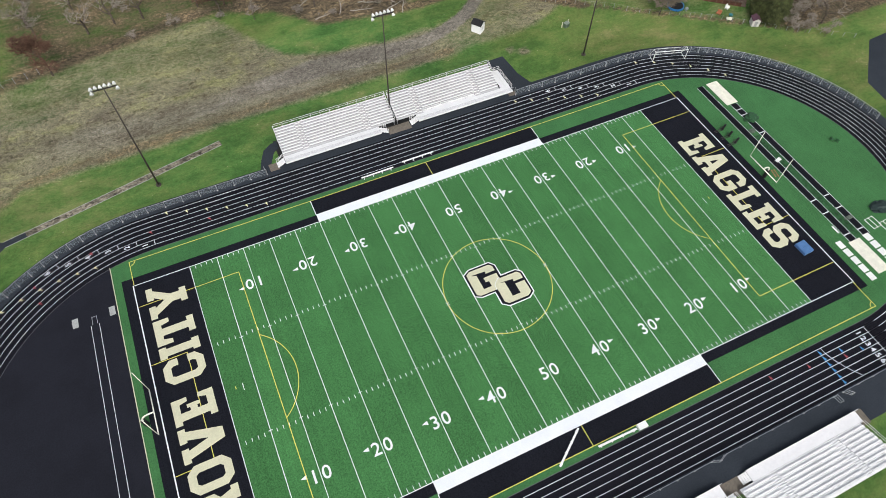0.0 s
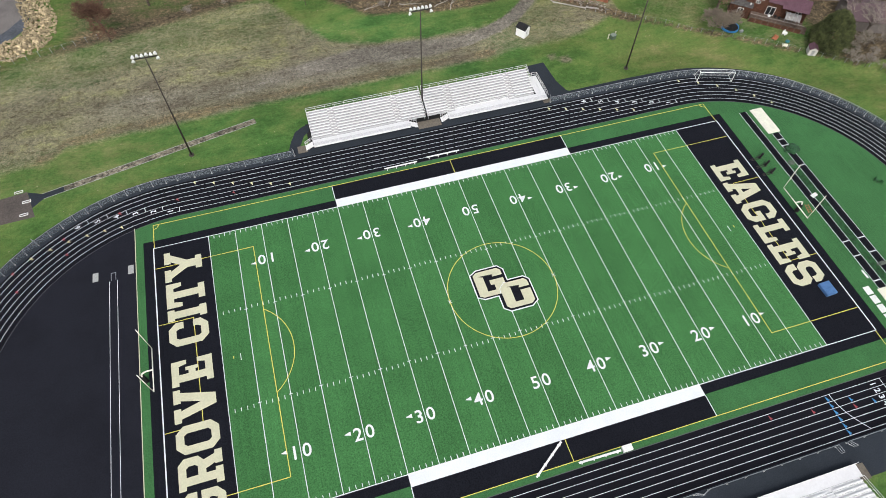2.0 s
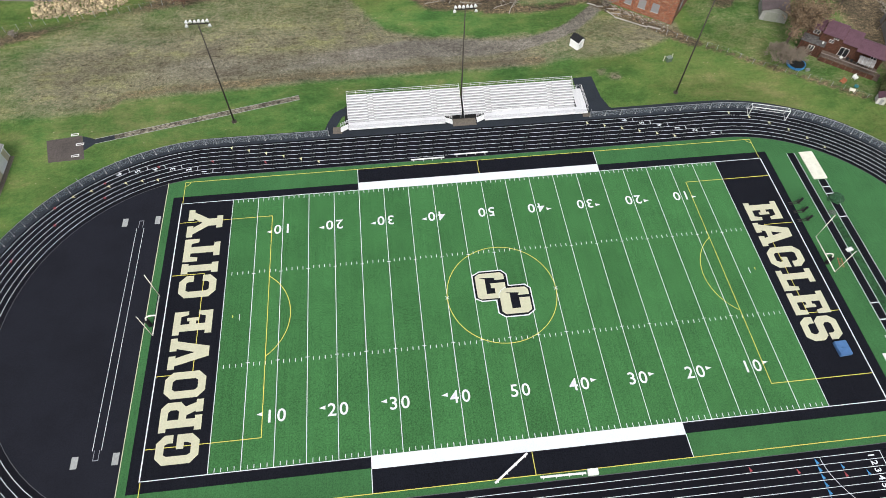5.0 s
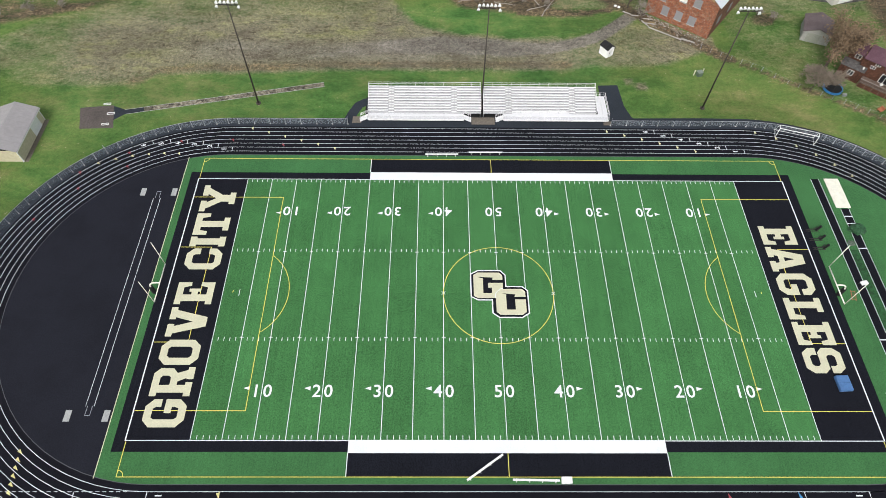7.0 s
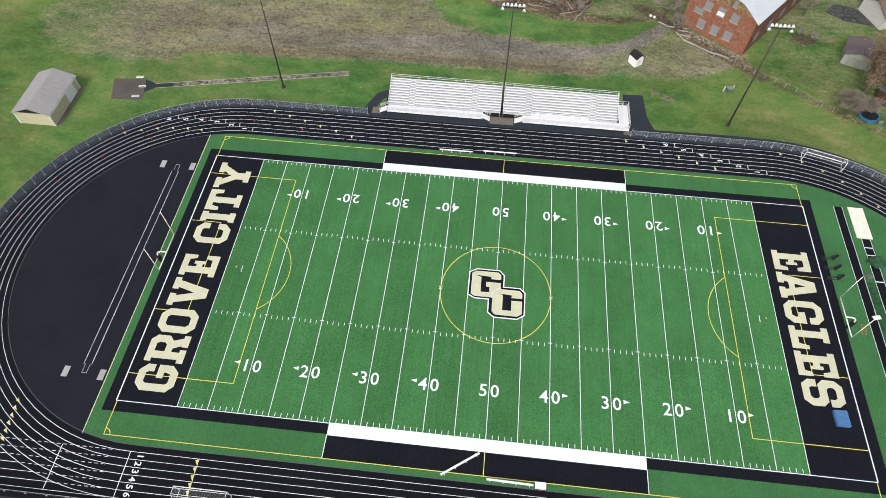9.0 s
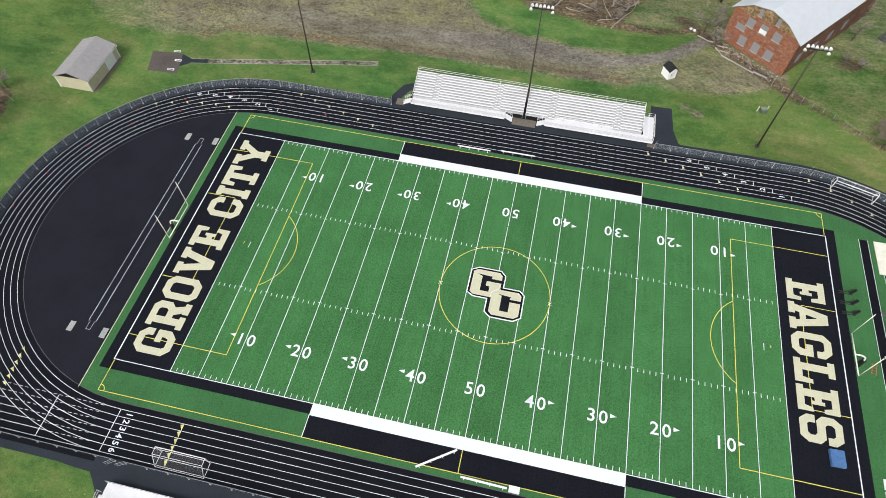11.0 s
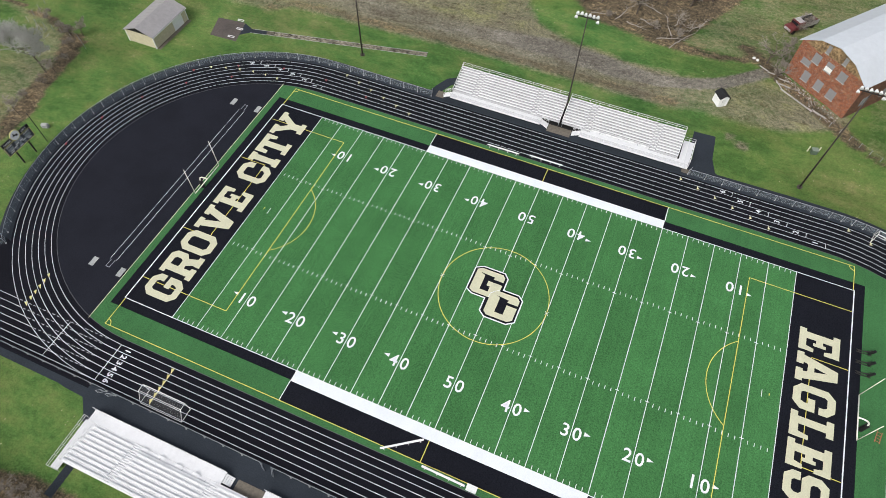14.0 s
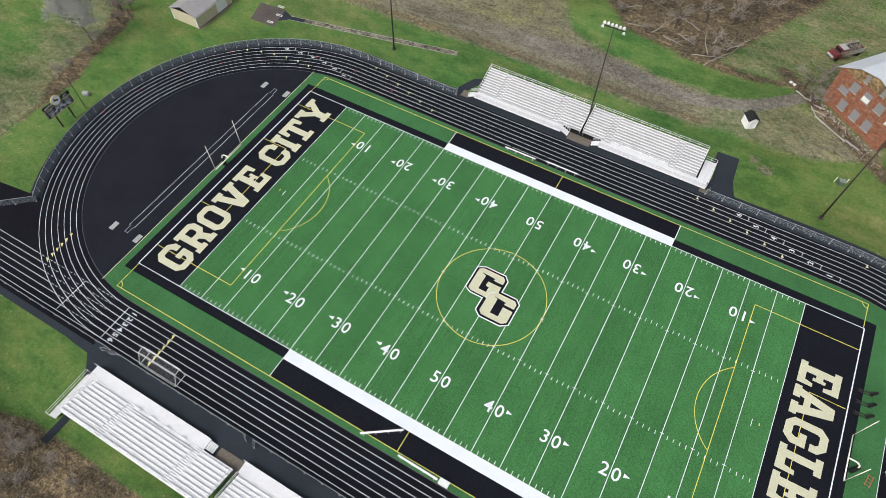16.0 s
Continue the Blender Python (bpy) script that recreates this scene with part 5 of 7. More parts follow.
t = thing("measuring_stand", "small white stand with a dark foot behind the goal post", "stand", pose(61.6, 1.8, 0.04, 0, 0, 15))
part("top", boxes((-0.7, 0.55, -0.35, 0.35, 0.75, 0.9)), WHITE_VINYL, t)
for u, v in ((-0.5, -0.25), (0.4, -0.25), (-0.5, 0.25), (0.4, 0.25)):
    part("leg", rods(((u * 1.3, v * 1.4, 0), (u, v, 0.75), 0.04)), STEEL_DARK, t)
t = thing("ladder", "faded orange ladder lying on the turf", "ladder", pose(59.4, -0.2, 0.05, 0, 0, -12))
for s in (-0.32, 0.32):
    part("rail", boxes((s - 0.05, s + 0.05, -0.95, 0.95, 0, 0.07)), ORANGE_RED, t)
for k in range(4):
    part("rung", boxes((-0.268, 0.268, -0.75 + 0.5 * k - 0.03, -0.75 + 0.5 * k + 0.03, 0.01, 0.06)), ORANGE_RED, t)
for k, (x, y) in enumerate(((75.6, 1.9), (76.3, 1.2))):
    t = thing("field_chair", "small dark green folding chair on the turf", "chair", pose(x, y, 0.03, 0, 0, 40 + 70 * k), "folding chairs")
    part("seat", boxes((-0.3, 0.3, -0.3, 0.3, 0.4, 0.44)), GREEN_TARP, t)
    part("backrest", boxes((-0.3, 0.3, 0.26, 0.30, 0.445, 0.95)), GREEN_TARP, t)
    for u in (-0.28, 0.28):
        for v in (-0.28, 0.28):
            part("leg", rods(((u, v, 0), (u, v, 0.4), 0.03)), STEEL_DARK, t)
for k in range(2):
    t = thing("marking_frame", "white frame lying flat on the turf", "frame", pose(67.6 + 1.9 * k, -16.6 - 1.6 * k, 0.035, 0, 0, 3), "marking frames")
    for r in ((-1.0, 1.0, -1.15, -1.05, 0, 0.05), (-1.0, 1.0, 1.05, 1.15, 0, 0.05), (-1.0, -0.9, -1.049, 1.049, 0, 0.05), (0.9, 1.0, -1.049, 1.049, 0, 0.05), (-0.05, 0.05, -1.049, 1.049, 0, 0.05)):
        part("bar", boxes(r), WHITE_GLOSS, t)

fence("wire_fence", "thin wire fence on leaning posts in the dry brush", [(-103.1, 22.2), (-106.7, 24.2), (-121.2, 24.5), (-123.4, 35.5)], 1.3, 2.4, False)

# ---------------------------------------------------------------- scoreboard
sb = thing("scoreboard", "dark scoreboard on two black posts with a round emblem on top", "scoreboard", pose(-91.2, -6.8, 0))
for y in (-1.6, 1.4):
    part("post", boxes((-0.12, 0.12, y - 0.12, y + 0.12, 0, 3.2)), STEEL_DARK, sb)
SB_FACE = plain("dark_grey_panel", (0.055, 0.062, 0.070), 0.5)
SB_WHITE = plain("bright_white_vinyl", (0.88, 0.88, 0.87), 0.4, vary=0.03)
part("panel", boxes((-0.15, 0.15, -3.1, 3.1, 3.0, 5.1)), SB_FACE, sb)
part("header", boxes((-0.12, 0.12, -3.1, 3.1, 5.12, 5.8)), SHADE_BLACK, sb)
for r in ((0.1505, 0.19, -3.1, 3.1, 3.0, 3.08), (0.1505, 0.19, -3.1, 3.1, 5.02, 5.1), (0.1505, 0.19, -3.1, -3.02, 3.09, 5.01), (0.1505, 0.19, 3.02, 3.1, 3.09, 5.01)):
    part("border", boxes(r), YELLOW_MARK, sb)
part("emblem", rods(((0.10, 0, 5.8), (0.24, 0, 5.8), 1.02, 28)), YELLOW_MARK, sb, "round white emblem with a gold ring")
part("emblem_face", rods(((0.245, 0, 5.8), (0.27, 0, 5.8), 0.92, 28)), SB_WHITE, sb)
part("emblem_mark", boxes((0.272, 0.29, -0.5, 0.45, 5.72, 5.92), (0.272, 0.29, -0.3, -0.1, 5.921, 6.35), (0.272, 0.29, 0.1, 0.5, 5.5, 5.719)), SHADE_BLACK, sb)
GREY_DISPLAY = plain("grey_display", (0.30, 0.33, 0.35), 0.3)
SB_TURN = Matrix(((0, 0, 1, 0), (1, 0, 0, 0), (0, 1, 0, 0), (0, 0, 0, 1)))
for text, y, z, size in (("GROVE", -1.95, 5.43, 0.55), ("CITY", 1.95, 5.43, 0.55), ("EAGLES", -2.05, 4.72, 0.38), ("GUESTS", 2.05, 4.72, 0.38)):
    ob = written(text, size, SB_WHITE if z > 5 else SB_WHITE, sb, Matrix.Translation((0.125 if z > 5 else 0.155, y, z)) @ SB_TURN, "lettering", 0.01)
for y, z, w, h in ((-2.05, 4.1, 1.2, 0.6), (2.05, 4.1, 1.2, 0.6), (0, 4.55, 1.6, 0.55), (0, 3.75, 0.6, 0.5), (-1.0, 3.4, 0.5, 0.35), (1.0, 3.4, 0.5, 0.35)):
    part("display", boxes((0.1506, 0.165, y - w / 2, y + w / 2, z - h / 2, z + h / 2)), GREY_DISPLAY, sb)
for y, z in ((-1.0, 3.8), (1.0, 3.8), (0, 3.3), (-2.1, 3.4), (2.1, 3.4), (-0.5, 4.12), (0.5, 4.12), (-1.9, 3.75), (1.9, 3.75), (0, 4.9)):
    part("caption_bar", boxes((0.1506, 0.16, y - 0.38, y + 0.38, z - 0.1, z + 0.1)), SB_WHITE, sb)

eb = thing("marker_stone", "grey stone marker with a plate on the lawn", "stone", pose(-94.0, 0.3, 0, 0, 0, 20))
bm = boxes((-0.7, 0.7, -0.4, 0.4, 0, 1.0))
bmesh.ops.bevel(bm, geom=bm.edges[:], offset=0.15, segments=2, affect="EDGES")
part("stone", bm, GREY_SLAB, eb)
part("plate", boxes((-0.35, 0.35, -0.43, -0.405, 0.35, 0.75)), BOARD_GREY, eb)
cd = thing("utility_pole", "thin dark pole beside the fence", "pole", pose(-91.2, -2.5, 0))
part("pole", rods(((0, 0, 0), (0, 0, 7.5), 0.07)), STEEL_DARK, cd)


# ---------------------------------------------------------------- buildings
def gable_roof(name, parent, x0, x1, y0, y1, z_eave, z_ridge, material, over=0.4, thick=0.12, axis="y"):
    """Two roof slabs; the ridge runs along the axis."""
    for s in (0, 1):
        bm = bmesh.new()
        if axis == "y":
            xm = (x0 + x1) / 2
            xe = x0 - over if s == 0 else x1 + over
            drop = (z_ridge - z_eave) / ((x1 - x0) / 2) * over
            base = [(xm, y0 - over, z_ridge), (xe, y0 - over, z_eave - drop), (xe, y1 + over, z_eave - drop), (xm, y1 + over, z_ridge)]
        else:
            ym = (y0 + y1) / 2
            ye = y0 - over if s == 0 else y1 + over
            drop = (z_ridge - z_eave) / ((y1 - y0) / 2) * over
            base = [(x0 - over, ym, z_ridge), (x0 - over, ye, z_eave - drop), (x1 + over, ye, z_eave - drop), (x1 + over, ym, z_ridge)]
        lo = [bm.verts.new(c) for c in base]
        hi = [bm.verts.new((x, y, z + thick)) for x, y, z in base]
        bm.faces.new(lo[::-1]), bm.faces.new(hi)
        for k in range(4):
            bm.faces.new((lo[k], lo[(k + 1) % 4], hi[(k + 1) % 4], hi[k]))
        part(name, bm, material, parent)


def gable_body(x0, x1, y0, y1, z_eave, z_ridge, axis="y"):
    """A solid block with gable ends, just below its roof."""
    bm = bmesh.new()
    z_ridge -= 0.02
    if axis == "y":
        xm = (x0 + x1) / 2
        prof = [(x0, 0), (x1, 0), (x1, z_eave - 0.02), (xm, z_ridge), (x0, z_eave - 0.02)]
        a, b = [bm.verts.new((x, y0, z)) for x, z in prof], [bm.verts.new((x, y1, z)) for x, z in prof]
    else:
        ym = (y0 + y1) / 2
        prof = [(y0, 0), (y1, 0), (y1, z_eave - 0.02), (ym, z_ridge), (y0, z_eave - 0.02)]
        a, b = [bm.verts.new((x0, y, z)) for y, z in prof], [bm.verts.new((x1, y, z)) for y, z in prof]
    bm.faces.new(a), bm.faces.new(b[::-1])
    for k in range(5):
        bm.faces.new((a[(k + 1) % 5], a[k], b[k], b[(k + 1) % 5]))
    bmesh.ops.recalc_face_normals(bm, faces=bm.faces[:])
    return bm


tan = thing("storage_building", "tan metal storage building with a grey roof and white trim", "building", pose(-92.55, 34.0, 0) @ Matrix.Diagonal((0.9, 0.98, 0.97, 1)))
part("wall", gable_body(-4.0, 4.0, -5.7, 5.7, 3.1, 4.5), TAN_METAL, tan)
gable_roof("roof", tan, -4.0, 4.0, -5.7, 5.7, 3.12, 4.52, GREY_ROOF, 0.35)
part("gable_vent", sheet([(-3.9, 0), (3.9, 0), (0, 1.36)], 0), SHADE_BLACK, tan).matrix_local = Matrix.Translation((0, -5.72, 3.1)) @ pose(0, 0, 0, 90)
for x, y in ((-4.0, -5.72), (4.0, -5.72), (4.0, 5.72)):
    part("corner_trim", boxes((x - 0.1, x + 0.1, y - 0.08, y + 0.08, 0, 3.05)), WHITE_GLOSS, tan)
for k in range(9):
    y = -5.2 + 1.3 * k
    part("roof_seam", rods(((0.05, y, 4.66), (4.35, y, 3.14), 0.02, 4)), GREY_ROOF, tan)
    part("roof_seam", rods(((-0.05, y, 4.66), (-4.35, y, 3.14), 0.02, 4)), GREY_ROOF, tan)
part("roller_door", boxes((4.0, 4.05, 1.2, 4.0, 0, 2.6)), WHITE_GLOSS, tan, "white roller door")
part("door_frame", boxes((4.0, 4.08, 1.0, 1.2, 0, 2.75), (4.0, 4.08, 4.0, 4.2, 0, 2.75), (4.0, 4.08, 1.201, 3.999, 2.6, 2.75)), WHITE_GLOSS, tan)
part("side_door", boxes((4.0, 4.05, -4.4, -3.4, 0, 2.1)), TAN_METAL, tan)
part("gutter", boxes((4.32, 4.44, -6.0, 6.0, 2.86, 2.98)), WHITE_GLOSS, tan)
part("concrete_apron", boxes((4.05, 5.0, -5.7, 5.7, 0.0, 0.03)), CONCRETE, tan)

ws = thing("ticket_shed", "small white wooden shed with a dark roof on the dirt", "shed", pose(26.9, 60.9, 0, 0, 0, 35))
part("wall", gable_body(-1.0, 1.0, -1.15, 1.15, 2.1, 2.75), SB_WHITE, ws)
gable_roof("roof", ws, -1.0, 1.0, -1.15, 1.15, 2.12, 2.77, plain("black_felt_roof", (0.018, 0.018, 0.019), 0.8, vary=0.3), 0.15)
part("door", boxes((-0.4, 0.4, -1.2, -1.155, 0, 1.8)), WHITE_VINYL, ws)
part("hinge", boxes((-0.45, -0.2, -1.22, -1.202, 1.0, 1.06), (-0.45, -0.2, -1.22, -1.202, 1.3, 1.36)), STEEL_DARK, ws)

tr = thing("transformer_box", "green utility box between two white posts on the lawn", "utility box", pose(46.0, 54.0, 0, 0, 0, 15))
part("cabinet", boxes((-0.55, 0.55, -0.45, 0.45, 0, 1.0)), plain("dull_green_paint", (0.10, 0.14, 0.10), 0.6), tr)
part("lid", boxes((-0.6, 0.6, -0.5, 0.5, 1.004, 1.08)), plain("light_green_paint", (0.20, 0.24, 0.20), 0.6), tr)
for u in (-1.0, 1.0):
    part("bollard", rods(((u, 0.4, 0), (u, 0.4, 1.3), 0.12, 8)), CREAM_PAINT, tr)

# brick barn with a pale gambrel roof; local u runs along the front gable, v back from it
BARN = Matrix.Translation((38.3, 76.0, 0)) @ Matrix.Rotation(radians(-38.5), 4, "Z")
barn = thing("brick_barn", "old red brick barn with boarded windows and a pale metal roof", "barn", BARN)
BW, BL_, BE = 15.7, 34.0, 8.5
PROFILE = [(0, BE), (0.235 * BW, BE + 2.35), (0.5 * BW, BE + 3.3), (0.765 * BW, BE + 2.35), (BW, BE)]
bm = bmesh.new()
a = [bm.verts.new((u, 0, z)) for u, z in [(0, 0)] + PROFILE + [(BW, 0)]]
b = [bm.verts.new((u, BL_, z)) for u, z in [(0, 0)] + PROFILE + [(BW, 0)]]
bm.faces.new(a), bm.faces.new(b[::-1])
for k in range(len(a)):
    bm.faces.new((a[(k + 1) % len(a)], a[k], b[k], b[(k + 1) % len(a)]))
bmesh.ops.recalc_face_normals(bm, faces=bm.faces[:])
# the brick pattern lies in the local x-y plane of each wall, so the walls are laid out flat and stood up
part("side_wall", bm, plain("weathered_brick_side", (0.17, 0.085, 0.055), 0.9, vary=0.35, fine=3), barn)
front = part("front_wall", sheet([(0, 0), (BW, 0), (BW, BE)] + [(u, z - 0.05) for u, z in PROFILE[::-1][1:-1]] + [(0, BE)], 0), BRICK, barn)
front.matrix_local = Matrix.Translation((0, -0.02, 0)) @ pose(0, 0, 0, 90)
patch = part("gable_patch", sheet([(0.9, BE + 0.1), (4.9, BE - 0.3), (5.1, BE + 0.35), (8.2, BE + 0.4), (12.0, BE + 0.3), (15.0, BE + 0.3), (0.765 * BW, BE + 2.2), (0.5 * BW, BE + 3.15), (0.235 * BW, BE + 2.2)], 0), TAN_BRICK, barn)
patch.matrix_local = Matrix.Translation((0, -0.035, 0)) @ pose(0, 0, 0, 90)
for k in range(4):
    (u0, z0), (u1, z1) = PROFILE[k], PROFILE[k + 1]
    d = Vector((u1 - u0, z1 - z0)).normalized()
    if k == 0:
        u0, z0 = u0 - d.x * 0.6, z0 - d.y * 0.6
    if k == 3:
        u1, z1 = u1 + d.x * 0.6, z1 + d.y * 0.6
    bm = bmesh.new()
    lo = [bm.verts.new(c) for c in ((u0, -0.5, z0 + 0.03), (u1, -0.5, z1 + 0.03), (u1, BL_ + 0.5, z1 + 0.03), (u0, BL_ + 0.5, z0 + 0.03))]
    hi = [bm.verts.new(v.co + Vector((0, 0, 0.14))) for v in lo]
    bm.faces.new(lo[::-1]), bm.faces.new(hi)
    for j in range(4):
        bm.faces.new((lo[j], lo[(j + 1) % 4], hi[(j + 1) % 4], hi[j]))
    part("roof_slope", bm, WHITE_ROOF, barn)
for u, z, w, h, m in ((3.0, 5.1, 2.1, 1.15, 0), (4.65, 7.0, 1.7, 1.95, 0), (7.8, 7.05, 1.7, 1.95, 1), (11.05, 7.1, 1.75, 1.9, 0), (4.6, 2.5, 1.65, 2.1, 0), (7.9, 2.6, 1.7, 2.1, 0),
                      (11.1, 2.7, 1.75, 2.05, 0), (5.8, 10.0, 0.75, 1.65, 0), (9.95, 10.05, 0.8, 1.5, 0)):
    w_ob = part("boarded_window", boxes((u - w / 2, u + w / 2, -0.14, -0.05, z - h / 2, z + h / 2)), BOARD_GREY, barn)
    part("sill", boxes((u - w / 2 - 0.1, u + w / 2 + 0.1, -0.2, -0.05, z - h / 2 - 0.16, z - h / 2 - 0.01)), GREY_SLAB, w_ob)
    if m:
        part("white_board", boxes((u - w / 2 + 0.05, u + w / 2 - 0.05, -0.18, -0.145, z - h / 2 + 0.05, z)), WHITE_VINYL, w_ob)
for k in range(4):
    part("boarded_window", boxes((BW + 0.0, BW + 0.1, 3 + 6 * k, 4.6 + 6 * k, 2, 4)), BOARD_GREY, barn)

# broken pieces along the barn's front
debris_mat = plain("pale_broken_boards", (0.30, 0.27, 0.24), 0.9, vary=0.3)
rng = random.Random(5)
for k in range(18):
    u = rng.uniform(-1, 15)
    v = rng.uniform(-4.2, -0.6)
    p = BARN @ Vector((u, v, 0))
    L = rng.choice((0.4, 0.6, 0.8, 1.5, 2.6))
    t = part("board", boxes((-L / 2, L / 2, -0.07, 0.07, 0, 0.06)), debris_mat)
    t.matrix_world = pose(p.x, p.y, 0.03 + 0.01 * k, 0, 0, rng.uniform(-80, 20))
    tagged(t, "pale broken board lying before the barn", "board", "boards before the barn")

for (x0, y0), (x1, y1), w in (((38.2, 70.2), (44.8, 65.8), 0.14), ((35.0, 74.6), (36.6, 74.4), 0.12), ((37.1, 71.9), (40.0, 71.3), 0.10), ((37.5, 73.4), (39.7, 73.1), 0.09), ((37.0, 72.6), (38.3, 70.4), 0.09), ((45.0, 66.2), (47.6, 64.8), 0.14), ((33.2, 76.0), (35.0, 74.9), 0.10)):
    d = math.hypot(x1 - x0, y1 - y0)
    t = part("timber", boxes((-d / 2, d / 2, -w, w, 0, 0.14)), plain("grey_white_timber", (0.42, 0.40, 0.37), 0.9, vary=0.25))
    t.matrix_world = pose((x0 + x1) / 2, (y0 + y1) / 2, 0.02, 0, 0, math.degrees(math.atan2(y1 - y0, x1 - x0)))
    tagged(t, "long pale fallen timber on the leaves before the barn", "timber", "timbers before the barn")
rubble = thing("rubble_heap", "scattered broken brick and pale debris along the barn wall", "rubble")
chips = []
for col in ((0.42, 0.39, 0.35), (0.24, 0.11, 0.07), (0.20, 0.18, 0.15)):
    bm = boxes((-0.5, 0.5, -0.3, 0.3, 0, 0.35))
    for v in bm.verts:
        v.co *= rng.uniform(0.7, 1.25)
    me = finish(bm)
    me.materials.append(plain("broken_rubble", col, 0.9, vary=0.3))
    chips.append(me)
for k in range(230):
    u = rng.random() ** 0.8
    p = Vector((38.2, 75.5)).lerp(Vector((50.4, 65.8)), u) + Vector((-0.63, -0.77)) * abs(rng.gauss(0, 1.1))
    ob = part("fragment", chips[rng.choice((0, 1, 2, 2))], ROCK, rubble)
    ob.matrix_local = pose(p.x, p.y, 0.0, 0, 0, rng.uniform(0, 360)) @ Matrix.Scale(rng.uniform(0.12, 0.36), 4)

TRUCK = pose(39.7, 93.0, 0, 0, 0, 48) @ Matrix.Scale(1.22, 4)
wreck = thing("parked_truck", "old faded red and white truck with a pale side panel", "truck", TRUCK)
TRUCK_RED = plain("faded_red_paint", (0.15, 0.034, 0.034), 0.5, vary=0.3, fine=2)
TRUCK_WHITE = plain("chalky_white_paint", (0.46, 0.44, 0.43), 0.6, vary=0.25)
bm = boxes((-3.2, -1.75, -1.0, 1.0, 0.5, 1.25))
bmesh.ops.bevel(bm, geom=bm.edges[:], offset=0.12, segments=2, affect="EDGES")
part("bonnet", bm, TRUCK_RED, wreck)
bm = boxes((-1.74, -0.2, -1.0, 1.0, 0.5, 2.0))
bmesh.ops.bevel(bm, geom=bm.edges[:], offset=0.15, segments=2, affect="EDGES")
part("cab", bm, TRUCK_RED, wreck)
part("cab_roof", boxes((-1.5, -0.35, -0.8, 0.8, 2.005, 2.06)), TRUCK_WHITE, wreck)
part("windscreen", boxes((-1.79, -1.75, -0.8, 0.8, 1.35, 1.85)), GLASS_DARK, wreck)
part("grille", boxes((-3.26, -3.205, -0.75, 0.75, 0.65, 1.05)), TRUCK_WHITE, wreck)
part("bed", boxes((-0.18, 3.2, -1.05, 1.05, 0.6, 0.75)), STEEL_DARK, wreck)
for v in (-1.05, 0.97):
    part("side_panel", boxes((-0.18, 3.2, v, v + 0.08, 0.755, 1.7)), TRUCK_WHITE, wreck, "chalky white side panel")
part("tailgate", boxes((3.12, 3.2, -0.965, 0.965, 0.755, 1.5)), TRUCK_RED, wreck)
for u in (-2.4, 2.2):
    for v in (-0.95, 0.95):
        part("wheel", rods(((u, v - 0.12, 0.42), (u, v + 0.12, 0.42), 0.42, 14)), SHADE_BLACK, wreck)
load = bmesh.new()
bmesh.ops.create_icosphere(load, subdivisions=3, radius=1)
for v in load.verts:
    n = noise.noise(v.co * 2.3) * 0.4 + noise.noise(v.co * 5.5) * 0.22
    v.co = Vector((v.co.x * 1.5 * (1 + n), v.co.y * 0.9, max(0.0, v.co.z * (1 + n)) * 1.5))
load = part("scrap_load", load, plain("dark_scrap", (0.030, 0.030, 0.031), 0.8, vary=0.5, fine=2.5))
load.matrix_world = TRUCK @ Matrix.Translation((1.45, 0, 0.757))
tagged(load, "dark heap of scrap lying on the truck bed", "scrap")


for x, y, a in ((31.7, 78.0, 20), (32.5, 77.6, -35)):
    t = thing("white_crate", "small white plastic crate on the lawn beside the leaf bank", "crate", pose(x, y, 0, 0, 0, a), "crates on the lawn")
    t.scale = (0.75, 0.75, 0.75)
    part("side", boxes((-0.35, 0.35, -0.3, -0.26, 0, 0.4), (-0.35, 0.35, 0.26, 0.3, 0, 0.4), (-0.35, -0.31, -0.259, 0.259, 0, 0.4), (0.31, 0.35, -0.259, 0.259, 0, 0.4)), WHITE_VINYL, t)
    part("base", boxes((-0.309, 0.309, -0.259, 0.259, 0.02, 0.06)), WHITE_VINYL, t)


def wall_window(parent, x0, x1, y, z0, z1):
    w = part("window", boxes((x0, x1, y - 0.06, y - 0.01, z0, z1)), WHITE_GLOSS, parent)
    xm = (x0 + x1) / 2
    for u, v in ((x0 + 0.08, xm - 0.04), (xm + 0.04, x1 - 0.08)):
        part("pane", boxes((u, v, y - 0.08, y - 0.062, z0 + 0.08, z1 - 0.08)), GLASS_DARK, w)


# log house with maroon roof, seen from its deck side
HOUSE = Matrix.Translation((75.9, 54.26, 0)) @ Matrix.Rotation(radians(-40), 4, "Z")
house = thing("log_house", "red-brown log house with maroon metal roofs and a rear deck", "house", HOUSE)


def ribbed_roof(u0, u1, v0, v1, z_eave, z_ridge):
    """Two maroon metal slopes with standing seams along the fall."""
    gable_roof("roof", house, u0, u1, v0, v1, z_eave, z_ridge, PURPLE_ROOF, 0.35, 0.1, "x")
    vm = (v0 + v1) / 2
    fall = (z_ridge - z_eave) / (vm - v0)
    seam = finish(rods(((0, vm - 0.05, z_ridge + 0.10), (0, v0 - 0.33, z_eave - 0.33 * fall + 0.10), 0.022, 4)))
    seam.materials.append(PURPLE_SEAM)
    n = int((u1 - u0 + 0.7) / 0.45)
    for k in range(n + 1):
        part("roof_seam", seam, PURPLE_SEAM, house).location = (u0 - 0.33 + (u1 - u0 + 0.66) * k / n, 0, 0)


